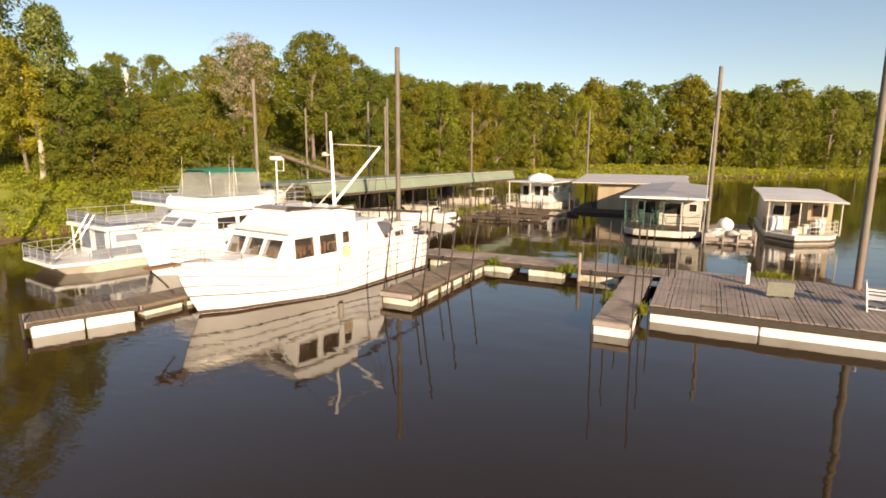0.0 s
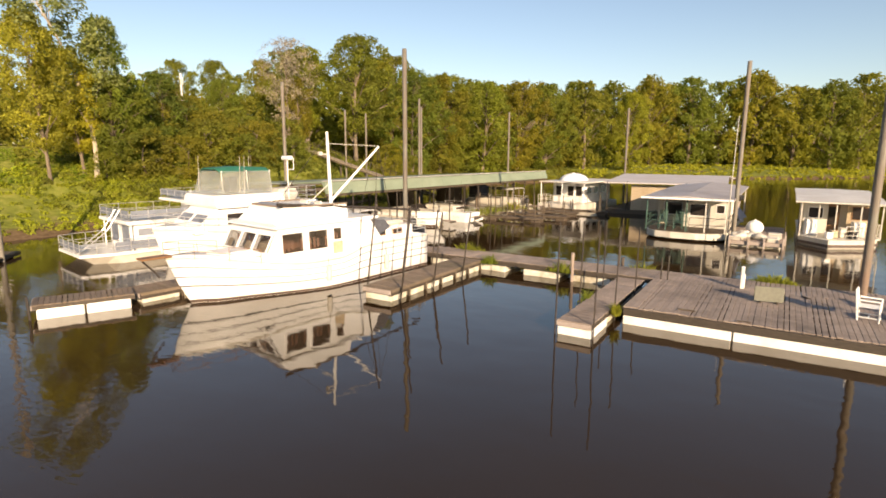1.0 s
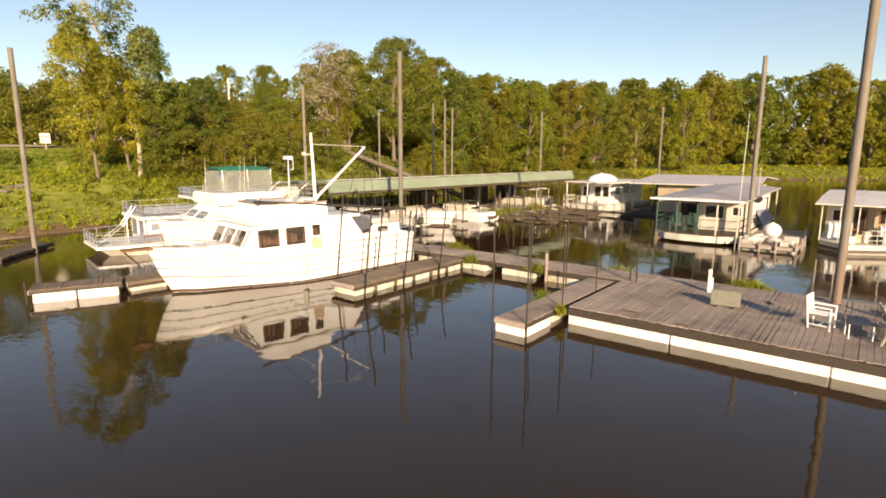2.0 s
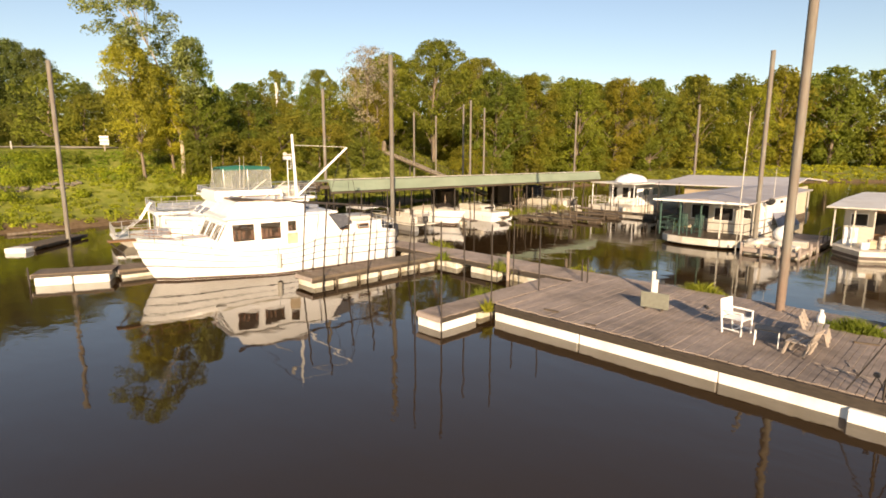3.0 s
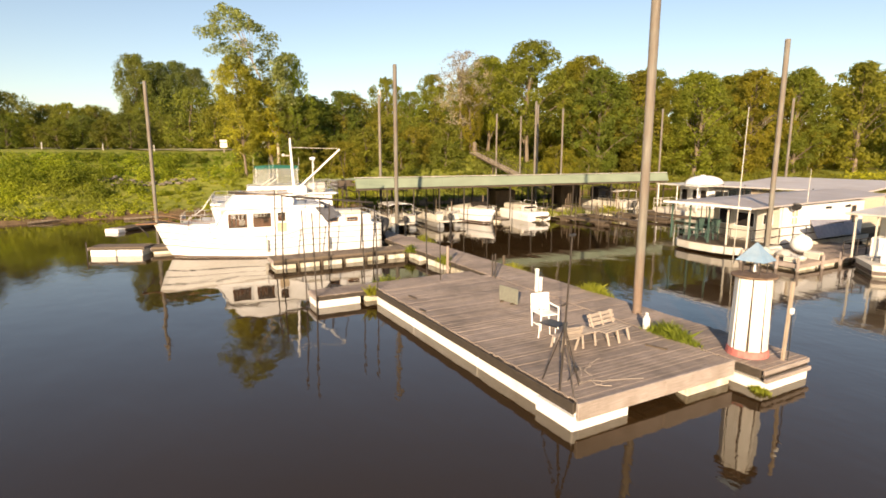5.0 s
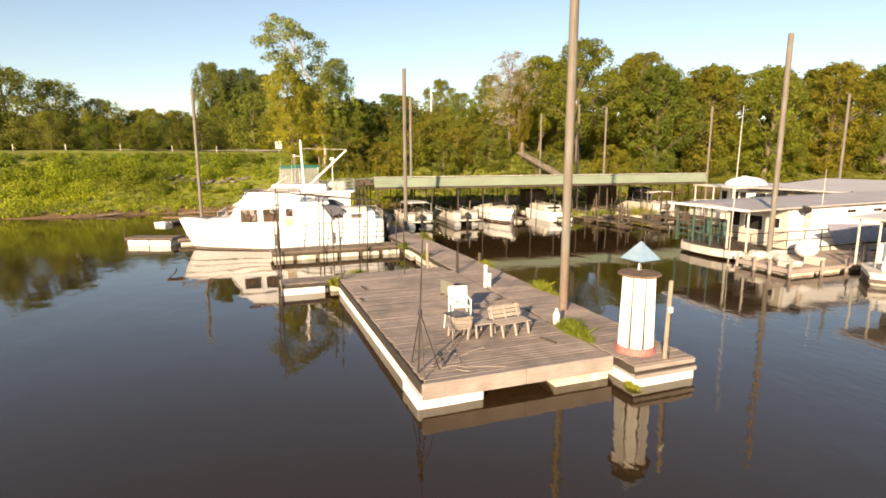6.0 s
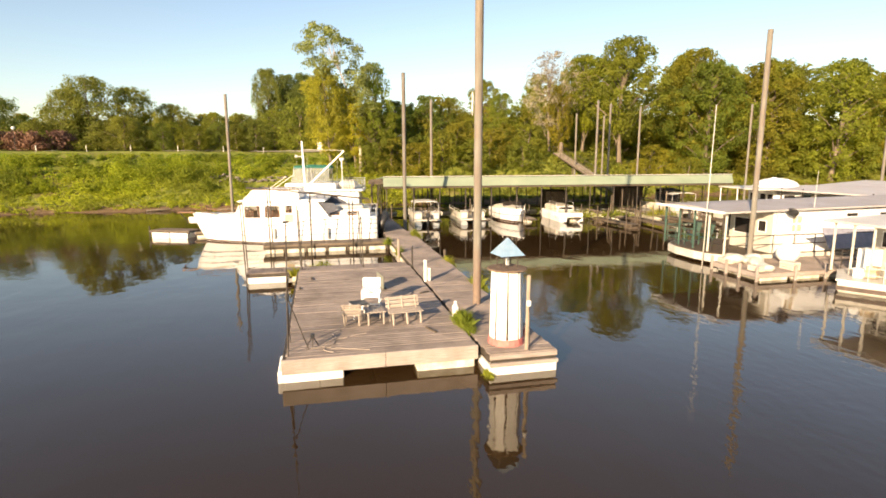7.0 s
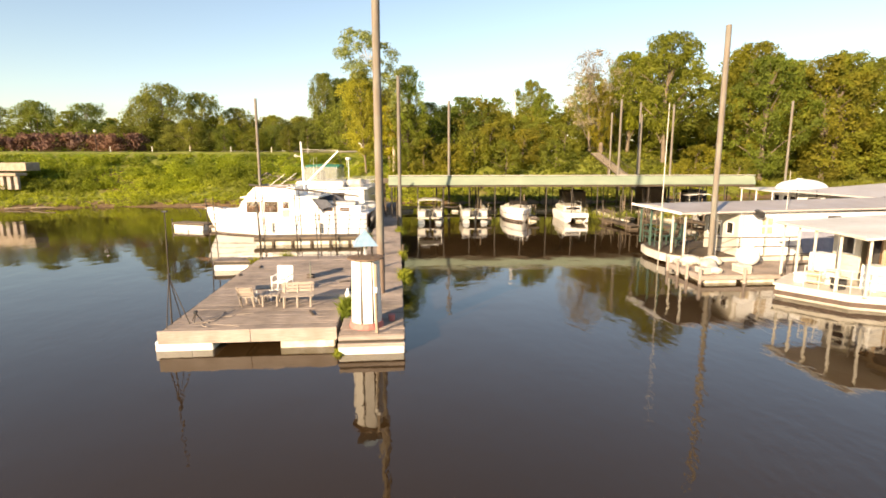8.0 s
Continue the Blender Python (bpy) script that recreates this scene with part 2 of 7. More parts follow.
RUST_PILE = pile_material()
RUST = surface("rusted_iron", [(0.3, (0.10, 0.06, 0.04)), (0.7, (0.22, 0.15, 0.10))], 7, rough=0.9, bump=0.5)
RED = surface("faded_red_paint", [(0.3, (0.40, 0.105, 0.095)), (0.7, (0.50, 0.18, 0.155))], 6, rough=0.7, bump=0.2)
WHITE_PAINT = surface("chalky_white_paint", [(0.3, (0.70, 0.68, 0.63)), (0.7, (0.82, 0.80, 0.76))], 4, (3, 3, 0.5), 0.7, bump=0.2, stain=(0.5, 0.42, 0.33), stain_scale=1.6, stain_amount=0.4)
BLUE_METAL = surface("sky_blue_metal", [(0.3, (0.17, 0.30, 0.43)), (0.7, (0.25, 0.385, 0.52))], 6, rough=0.5, bump=0.1, stain=(0.35, 0.33, 0.30))
PLASTIC = surface("white_plastic", [(0.3, (0.76, 0.76, 0.74)), (0.7, (0.82, 0.82, 0.80))], 4, rough=0.4, bump=0.05)
GREYBLACK = surface("black_plastic", [(0.3, (0.015, 0.015, 0.016)), (0.7, (0.04, 0.04, 0.042))], 6, rough=0.45, bump=0.1)
BARK = surface("grey_brown_bark", [(0.3, (0.10, 0.075, 0.05)), (0.7, (0.24, 0.19, 0.14))], 3, (3, 3, 0.5), 0.95, bump=0.8, dist=0.04)
PALE_BARK = surface("pale_bark", [(0.3, (0.30, 0.25, 0.19)), (0.7, (0.48, 0.42, 0.33))], 3, (3, 3, 0.5), 0.9, bump=0.6, dist=0.03)
GRAVEL = surface("sandy_track", [(0.3, (0.34, 0.28, 0.20)), (0.7, (0.50, 0.43, 0.33))], 3, rough=0.95, bump=0.5, dist=0.02, space="World")
CONCRETE = surface("stained_concrete", [(0.3, (0.26, 0.205, 0.155)), (0.7, (0.40, 0.335, 0.265))], 2.5, rough=0.9, bump=0.4, stain=(0.2, 0.16, 0.11))
LEAF = leafy("oak_leaves", (0.22, 0.235, 0.046), (0.26, 0.27, 0.051), (0.31, 0.308, 0.06), 0.64, 0.2)
LEAF_DARK = leafy("dark_leaves", (0.165, 0.19, 0.042), (0.20, 0.225, 0.047), (0.235, 0.255, 0.053), 0.62, 0.2)
LEAF_YELLOW = leafy("yellowing_leaves", (0.31, 0.31, 0.05), (0.43, 0.42, 0.065), (0.56, 0.53, 0.09), 0.62, 0.25, COOL)
LEAF_COTTON = leafy("cottonwood_leaves", (0.23, 0.25, 0.085), (0.32, 0.335, 0.12), (0.45, 0.45, 0.18), 0.56, 0.2, COOL)
LEAF_ROUND = leafy("soft_green_leaves", (0.20, 0.22, 0.052), (0.24, 0.255, 0.06), (0.285, 0.29, 0.07), 0.62, 0.2, COOL)
LEAF_LIME = leafy("lime_leaves", (0.25, 0.28, 0.045), (0.31, 0.335, 0.052), (0.37, 0.385, 0.065), 0.64, 0.2, COOL)
LEAF_WILLOW = leafy("willow_leaves", (0.155, 0.185, 0.055), (0.185, 0.215, 0.062), (0.225, 0.25, 0.075), 0.6, 0.2, COOL)
LEAF_OLIVE = leafy("olive_leaves", (0.24, 0.228, 0.042), (0.285, 0.268, 0.05), (0.335, 0.308, 0.058), 0.64, 0.2)
STONE = surface("grey_brown_stone", [(0.3, (0.10, 0.085, 0.065)), (0.7, (0.20, 0.175, 0.14))], 3, rough=0.95, bump=0.5, vary=0.25)
SEAT_WOOD = surface("grey_seat_timber", [(0.25, (0.21, 0.17, 0.14)), (0.5, (0.34, 0.285, 0.24)), (0.75, (0.45, 0.39, 0.33))], 9, (0.5, 6, 6), 0.85, bump=0.6, vary=0.15)
LEAF_PURPLE = leafy("purple_leaves", (0.13, 0.07, 0.065), (0.19, 0.105, 0.095), (0.25, 0.15, 0.13), 0.4, 0.2, COOL)
TWIG = leafy("dry_brown_twigs", (0.26, 0.22, 0.155), (0.36, 0.31, 0.24), (0.46, 0.42, 0.35), 0.3, 0.2, COOL)
WEED = leafy("bank_weeds", (0.17, 0.215, 0.026), (0.23, 0.285, 0.034), (0.31, 0.355, 0.05), 0.55, 0.35, COOL)
LIME = leafy("lime_shore_grass", (0.31, 0.305, 0.03), (0.41, 0.395, 0.04), (0.51, 0.475, 0.07), 0.5, 0.3, COOL)
MEADOW = leafy("dry_bank_grass", (0.12, 0.14, 0.026), (0.165, 0.185, 0.035), (0.22, 0.23, 0.05), 0.45, 0.3)
REED = leafy("dock_grass", (0.19, 0.21, 0.028), (0.28, 0.295, 0.04), (0.38, 0.385, 0.07), 0.5, 0.2, COOL)
WATER = water_material()
GROUND = ground_material()


# ---- building helpers ----
def box(bm, c, s, bevel=0.0, rot=None):
    m = Matrix.Translation(c)
    if rot:
        m = m @ Euler([radians(a) for a in rot]).to_matrix().to_4x4()
    r = bmesh.ops.create_cube(bm, size=1.0, matrix=m @ Matrix.Diagonal((*s, 1)))
    if bevel:
        es = list({e for v in r["verts"] for e in v.link_edges})
        bmesh.ops.bevel(bm, geom=es, offset=bevel, segments=1, affect="EDGES")
    return bm


def cyl(bm, p0, p1, r0, r1=None, seg=10):
    p0, p1 = Vector(p0), Vector(p1)
    d = p1 - p0
    m = Matrix.Translation((p0 + p1) / 2) @ d.to_track_quat("Z", "Y").to_matrix().to_4x4()
    bmesh.ops.create_cone(bm, cap_ends=True, segments=seg, radius1=r0, radius2=r0 if r1 is None else r1, depth=d.length, matrix=m)
    return bm


def tube(bm, pts, r, seg=6):
    """One round bar bent along its points."""
    ps = [Vector(p) for p in pts]
    rings = []
    for i, p in enumerate(ps):
        d = (ps[min(i + 1, len(ps) - 1)] - ps[max(i - 1, 0)]).normalized()
        side = d.cross(Vector((0, 0, 1)))
        side = side.normalized() if side.length > 1e-3 else Vector((1, 0, 0))
        up = side.cross(d)
        rings.append([p + side * math.cos(6.2832 * k / seg) * r + up * math.sin(6.2832 * k / seg) * r for k in range(seg)])
    return loft(bm, rings)


def ball(bm, c, r, squash=(1, 1, 1), seg=16):
    bmesh.ops.create_uvsphere(bm, u_segments=seg, v_segments=seg // 2 + 2, radius=r, matrix=Matrix.Translation(c) @ Matrix.Diagonal((*squash, 1)))
    return bm


def loft(bm, rings, cap=True, closed=True):
    vs = [[bm.verts.new(p) for p in ring] for ring in rings]
    n = len(vs[0])
    for a, b in zip(vs, vs[1:]):
        for i in range(n if closed else n - 1):
            j = (i + 1) % n
            try:
                bm.faces.new((a[i], a[j], b[j], b[i]))
            except ValueError:
                pass
    if cap:
        for ring in (vs[0], vs[-1]):
            try:
                bm.faces.new(ring)
            except ValueError:
                pass
    bmesh.ops.recalc_face_normals(bm, faces=bm.faces)
    return bm


def prism(bm, poly, axis, a, b):
    """A flat outline drawn along one axis: poly holds the other two coordinates."""
    def at(p, w):
        return {"x": (w, p[0], p[1]), "y": (p[0], w, p[1]), "z": (p[0], p[1], w)}[axis]
    return loft(bm, [[at(p, a) for p in poly], [at(p, b) for p in poly]])


def B():
    return bmesh.new()


def part(name, bm, material, parent=None, label="", smooth=False):
    me = bpy.data.meshes.new(name)
    bm.to_mesh(me)
    bm.free()
    me.materials.append(material)
    if smooth:
        for p in me.polygons:
            p.use_smooth = True
    ob = new(name, me)
    if parent:
        ob.parent = parent
    if label:
        tagged(ob, label)
    return ob


def thing(name, label, category, m=None, group="", kind=""):
    ob = new(name)
    ob.empty_display_size = 0.2
    if m is not None:
        ob.matrix_basis = m
    return tagged(ob, label, category, group, kind)


def solid(name, bm, material, label, category, m=None, group="", kind="", smooth=False):
    ob = part(name, bm, material, None, "", smooth)
    if m is not None:
        ob.matrix_basis = m
    return tagged(ob, label, category, group, kind)


def shared(name, me, m, parent):
    ob = new(name, me)
    ob.parent = parent
    ob.matrix_basis = m
    return ob


def mesh_np(name, verts, faces, material):
    me = bpy.data.meshes.new(name)
    me.from_pydata(verts, [], faces)
    me.materials.append(material)
    me.update()
    return me


# ---- ground, water and river bank ----
SHORE = [(60, -900), (0, -400), (-20, -150), (-30, -60), (-34, -15), (-36, -5), (-36.5, 8), (-37, 14), (-37.5, 26), (-37.5, 40), (-38, 54), (-40, 64), (-42.5, 77),
         (-41, 95), (-33, 112), (-24, 126), (-8, 146), (10, 160), (45, 212), (110, 300), (260, 520), (600, 1100)]
rng = np.random.default_rng(4)


def shore_distance(px, py):
    """Signed distance to the shoreline, positive on land, and the height of the bank's top there."""
    best = np.full(px.shape, 1e9)
    sign = np.zeros(px.shape)
    along = np.zeros(px.shape)
    for (ax, ay), (bx, by) in zip(SHORE, SHORE[1:]):
        dx, dy = bx - ax, by - ay
        t = np.clip(((px - ax) * dx + (py - ay) * dy) / (dx * dx + dy * dy), 0, 1)
        d = np.hypot(px - ax - t * dx, py - ay - t * dy)
        s = np.where(dx * (py - ay) - dy * (px - ax) > 0, 1.0, -1.0)
        near = d < best
        best, sign, along = np.where(near, d, best), np.where(near, s, sign), np.where(near, ay + t * dy, along)
    far = px - 420 + 0.12 * py
    d = best * sign
    d = np.maximum(d, far)
    top = np.interp(along, [-60, 20, 35, 60, 80, 115, 160], [5.7, 5.7, 5.4, 5.2, 3.8, 2.6, 2.2])
    wide = np.interp(along, [-60, 20, 35, 60, 80, 115], [19, 18, 12, 12, 22, 26])
    return d, top, wide


def ripple(x, y):
    return (np.sin(x * 0.83 + 1.7 * np.sin(y * 0.31)) + np.sin(y * 0.71 + 1.3 * np.sin(x * 0.47)) + 0.6 * np.sin(x * 2.1 + y * 1.7) + 0.5 * np.sin(y * 2.7 - x * 1.1)) / 3.1


def height(x, y):
    x, y = np.asarray(x, float), np.asarray(y, float)
    d, top, wide = shore_distance(x, y)
    d = d + 0.8 * ripple(x * 0.6, y * 0.6)
    s = np.clip((d - 0.5) / wide, 0, 1)
    rise = top * (s * 0.55 + 0.45 * s * s * (3 - 2 * s))
    z = np.where(d > 0, 0.12 * np.clip(d, 0, 2) + rise, np.maximum(d * 0.35, -2.5))
    return z + np.where(d > 1.5, 0.16 * ripple(x * 1.3, y * 1.3) * np.clip(1.6 - s, 0.25, 1), 0)


def steps(fine0, fine1, step, lo, hi):
    a = list(np.arange(fine0, fine1, step))
    w, p = step, fine1
    while p < hi:
        a.append(p)
        w *= 1.18
        p += w
    a.append(hi)
    w, p, b = step, fine0 - step, []
    while p > lo:
        b.append(p)
        w *= 1.18
        p -= w
    b.append(lo)
    return np.array(b[::-1] + a)


gx, gy = steps(-66, -26, 0.9, -2500, 2500), steps(-40, 130, 1.3, -2500, 2500)
GX, GY = np.meshgrid(gx, gy)
GZ = height(GX, GY)
nx, ny = len(gx), len(gy)
gverts = np.column_stack((GX.ravel(), GY.ravel(), GZ.ravel())).tolist()
gfaces = [(j * nx + i, j * nx + i + 1, (j + 1) * nx + i + 1, (j + 1) * nx + i) for j in range(ny - 1) for i in range(nx - 1)]
ground = new("ground", mesh_np("ground", gverts, gfaces, GROUND))
for poly in ground.data.polygons:
    poly.use_smooth = True
tagged(ground, "grassy river bank with bare soil at the waterline", "ground", kind="structure")
wb = B()
bmesh.ops.create_grid(wb, x_segments=24, y_segments=24, size=2400, matrix=Matrix.Translation((0, 0, 0)))
tagged(part("water", wb, WATER), "calm dark brown river water mirroring sky and boats", "water", kind="structure")

# track along the top of the bank, with marker posts
ty = np.arange(-60, 26, 2.0)
rv, rf = [], []
for k, y in enumerate(ty):
    for x in (-58.6, -55.4):
        xx = x + 0.8 * math.sin(y * 0.05)
        rv.append((xx, y, float(height(xx, y)) + 0.12))
    if k:
        a = 2 * k - 2
        rf.append((a, a + 1, a + 3, a + 2))
track = new("road", mesh_np("road", rv, rf, GRAVEL))
tagged(track, "pale sandy track along the top of the bank", "road", kind="structure")
pb = B()
box(pb, (0, 0, 0.38), (0.09, 0.09, 0.76), 0.015)
post0 = solid("marker_post", pb, GEL_OLD, "short white marker post beside the bank track", "post", pose(-54.8, -14, float(height(-54.8, -14))), "marker posts")
for y in (-8.5, -3.5, 2.0, 7.5, 12.5):
    copy_thing(post0, pose(-54.8, y, float(height(-54.8, y))))


# ---- leaves, trees and bank plants ----
def leaf_cloud(centres, radii, counts, size, r, flat=0.8, droop=0.0, heart=None):
    """Small bent rhombic sprigs scattered through clumps, turned outwards; returns vertices and faces."""
    pts, nrm = [], []
    for c, rad, n in zip(centres, radii, counts):
        v = r.normal(size=(n, 3))
        v /= np.linalg.norm(v, axis=1)[:, None] + 1e-9
        q = r.random(n) ** 0.5
        pts.append(np.asarray(c) + v * q[:, None] * np.asarray(rad) * (1, 1, flat) - np.array((0, 0, droop)) * (q ** 2)[:, None])
        out = np.zeros(3) if heart is None else np.asarray(c) - np.asarray(heart)
        out = out / (np.linalg.norm(out) + 1e-6)
        nrm.append(v * 0.8 + out * 0.45 + np.array((0, 0, 0.25)) + r.normal(size=(n, 3)) * 0.45)
    p, nn = np.vstack(pts), np.vstack(nrm)
    nn /= np.linalg.norm(nn, axis=1)[:, None] + 1e-9
    a = np.cross(nn, r.normal(size=nn.shape))
    a /= np.linalg.norm(a, axis=1)[:, None] + 1e-9
    b = np.cross(nn, a)
    s = size * (0.55 + 0.9 * r.random(len(p)))[:, None]
    quad = np.stack((p - a * s, p - b * s * 0.55 + nn * s * 0.18, p + a * s, p + b * s * 0.55 + nn * s * 0.18), 1).reshape(-1, 3)
    idx = np.arange(len(quad)).reshape(-1, 4)
    return quad, idx


def make_tree(name, label, tall, spread, low, leaf, bark, leaves, size, seed, clumps=70, clump=1.5, droop=0.0, lean=0.0, wide_at=0.35, flat=0.85, ragged=0.25, stout=1.0):
    """One tree, kept at its own origin and then copied: tapering trunk, limbs that reach the clumps of an uneven crown.
    low: where the crown begins, as a part of the height; wide_at: where it is widest."""
    rnd, r = random.Random(seed), np.random.default_rng(seed)
    clumps, clump = int(clumps * 2.4), clump * .62
    lobes = [rnd.uniform(0, 6.283) for _ in range(4)]

    def profile(h, ang):
        u = (h - low) / (1 - low)
        body = (u / wide_at) ** 0.45 if u < wide_at else max(0.0, 1 - ((u - wide_at) / (1 - wide_at)) ** 2.0) ** 0.6
        lobe = 1 + ragged * (math.sin(ang * 2 + lobes[0] + 5 * h) * .6 + math.sin(ang * 3 + lobes[1] - 9 * h) * .5 + math.sin(lobes[2] + 17 * h) * .4)
        return spread * body * lobe

    def axis(h):
        return Vector((lean * tall * h * h + .25 * math.sin(5 * h + lobes[3]), .25 * math.sin(4 * h + lobes[2]), tall * h))

    bm = B()
    rad = tall * 0.016 * stout
    hs = [-.03, .03, .15, .3, .45, .6, .75, .9]
    rs = [1.7, 1.15, 1.0, .85, .68, .5, .32, .14]
    loft(bm, [[axis(h) + Vector((math.cos(q * .785) * rad * w, math.sin(q * .785) * rad * w, 0)) for q in range(8)] for h, w in zip(hs, rs)])
    cs, rr = [], []
    for k in range(clumps):
        h = low + (1 - low) * (rnd.random() ** 0.85) * .97 if k > 5 else 1 - .035 * (k + 1)
        ang = rnd.uniform(0, 6.283)
        rr_ = profile(h, ang) * (rnd.random() ** 0.42)
        c = axis(h) + Vector((math.cos(ang) * rr_, math.sin(ang) * rr_, rnd.uniform(-.2, .2)))
        size_ = clump * rnd.uniform(0.6, 1.25) * (1 - .35 * max(0, h - .6))
        c.z = min(c.z, tall * .985 - size_ * flat * .6)
        cs.append(c)
        rr.append(size_)
        if k % 9 == 0:
            p0 = axis(max(.12, h - .16 - .1 * rr_ / spread))
            mid = p0.lerp(c, .5) + Vector((0, 0, .1 * rr_))
            w = rad * .42 * (1.1 - .6 * h)
            cyl(bm, p0, mid, w, w * .7, 5)
            cyl(bm, mid, c, w * .7, w * .2, 5)
    trunk = part("trunk", bm, bark)
    tot = sum(x * x for x in rr)
    cnt = [max(8, int(leaves * x * x / tot)) for x in rr]
    v, f = leaf_cloud([tuple(c) for c in cs], rr, cnt, size, r, flat, droop, axis(.4))
    root = thing(name, label, "tree", None, "bank trees")
    trunk.parent = root
    crown = new("crown", mesh_np("crown", v.tolist(), f.tolist(), leaf))
    crown.parent = root
    return root


KINDS = {
    "oak": make_tree("tree", "broad green oak with an uneven crown on the bank", 20, 6.2, 0.05, LEAF, BARK, 19000, 0.175, 11, 120, 1.55, .3, ragged=.32, flat=.95),
    "oak2": make_tree("tree", "tall olive-green woodland tree with gaps in its crown", 20, 5.4, 0.04, LEAF_OLIVE, BARK, 18000, 0.175, 23, 115, 1.5, .3, wide_at=.45, ragged=.35, flat=.95),
    "stem": make_tree("tree", "tall oak with a bare lower trunk above the gangway", 20, 6.2, 0.27, LEAF, BARK, 16000, 0.175, 13, 100, 1.55, .3, ragged=.34, flat=.95),
    "dark": make_tree("tree", "dense dark green tree on the river bank", 16, 5.0, 0.02, LEAF_DARK, BARK, 9000, 0.195, 37, 95, 1.5, .3, flat=.95),
    "tall": make_tree("tree", "tall slender cottonwood with yellow leaves", 20, 4.4, 0.2, LEAF_YELLOW, BARK, 20000, 0.15, 41, 95, 1.45, 0.5, 0.05, .5, 1.0, .4, .6),
    "plume": make_tree("tree", "tall thin cottonwood with a leaning open top", 20, 4.1, 0.36, LEAF_COTTON, PALE_BARK, 11500, 0.14, 43, 60, 1.35, 0.35, 0.24, .72, .9, .45, .55),
    "willow": make_tree("tree", "full grey-green willow beyond the track", 19, 5.0, 0.02, LEAF_WILLOW, BARK, 19000, 0.19, 53, 120, 1.9, 0.8, 0.0, .62, 1.25, .16),
    "bare": make_tree("tree", "half-bare pale tree with thin dry twigs", 19, 4.0, 0.25, TWIG, BARK, 6500, 0.12, 67, 80, 1.5, ragged=.4, stout=.6),
    "round": make_tree("tree", "soft rounded green tree beyond the track", 14, 5.4, 0.0, LEAF_ROUND, BARK, 8800, 0.19, 59, 90, 1.8, 0.4, 0.0, .4, 1.05, .3),
    "lime": make_tree("tree", "bright yellow-green tree on the bank", 19, 6.0, 0.03, LEAF_LIME, BARK, 15000, 0.18, 29, 110, 1.6, .4, flat=.95, ragged=.34),
    "bush": make_tree("shrub", "rounded olive shrub at the foot of the woods", 7, 3.4, 0.0, LEAF_OLIVE, BARK, 3000, 0.16, 71, 46, 1.1, .2, flat=.9),
    "far": make_tree("tree", "far woodland tree across the water", 22, 6.6, 0.04, LEAF, BARK, 6000, 0.33, 83, 100, 1.8, .3, ragged=.34, flat=.95),
    "far2": make_tree("tree", "far olive woodland tree across the water", 21, 7.0, 0.03, LEAF_OLIVE, BARK, 6000, 0.33, 97, 100, 1.9, .3, ragged=.36, flat=.95),
}
TALL = {"stem": 20, "lime": 19, "round": 14, "plume": 20, "oak": 20, "oak2": 20, "dark": 16, "tall": 20, "willow": 19, "bare": 19, "bush": 7, "far": 22, "far2": 21}
first_scale = {}


def plant(kind, x, y, top, wide=1.0, turn=None):
    """Stands a tree of that kind on the ground, its top at that height."""
    z = float(height(x, y))
    s = (top - z) / (TALL[kind] * 0.98)
    m = pose(x, y, z - 0.1, 0, 0, random.uniform(0, 360) if turn is None else turn) @ Matrix.Diagonal((s * wide, s * wide, s, 1))
    if kind in first_scale:
        copy_thing(KINDS[kind], m @ Matrix.Diagonal((*(1 / k for k in first_scale[kind]), 1)))
    else:
        first_scale[kind] = (s * wide, s * wide, s)
        KINDS[kind].matrix_basis = m


HERO = [("plume", -46.2, 24.6, 20.8, 1.1, -100), ("tall", -46.0, 20.9, 15.7, 1.0, -60), ("lime", -47.0, 26.4, 16.6, .62), ("tall", -47.2, 24.0, 13.6, 1.2), ("oak2", -46.2, 26.4, 11.8, 1.25), ("dark", -51.8, 34.0, 13.4, 1.2), ("dark", -49.9, 29.5, 12.4, 1.2),
        ("bare", -53.4, 52.5, 20.0, 1.2), ("stem", -50.2, 62.0, 21.6, 1.15), ("stem", -58.0, 60.0, 20.5, 1.0), ("oak", -56.0, 78.0, 21.8, 1.1)]
MIDDLE = [("oak", -83, 63, 21.2, .8), ("oak2", -71, 63, 20.3, .7), ("oak", -60, 47.4, 14.8, 1.0), ("oak2", -52.0, 87, 19.3, 1.2), ("lime", -49.0, 99, 19.6, 1.2),
          ("oak2", -47, 111, 20.8, 1.2), ("oak", -45.5, 123, 21.4, 1.2), ("oak2", -71, 48, 18.2, .9), ("oak", -51, 77, 19.0, 1.1), ("oak2", -52, 89, 20.0, 1.2), ("lime", -31, 140, 20.5, 1.0), ("oak2", -52.8, 53.6, 15.2, .75), ("oak", -75, 99, 22.8, 1)]
FAR = [("far", -40, 134, 22.8, 1), ("far2", -31, 164, 27.5, 1), ("far", -22.5, 178, 28, 1), ("far2", -7, 188, 29.8, 1.1), ("far", 3.6, 193, 25.6, 1.1), ("far2", 12.5, 196, 27.2, 1),
       ("far", 19.5, 200, 28.6, 1), ("far2", 35, 222, 28.5, 1), ("far", 47, 240, 28.5, 1.1), ("far", -50, 156, 26, 1.1), ("far2", -56, 142, 24.5, 1.1), ("far2", 66, 268, 26.5, 1.2)]
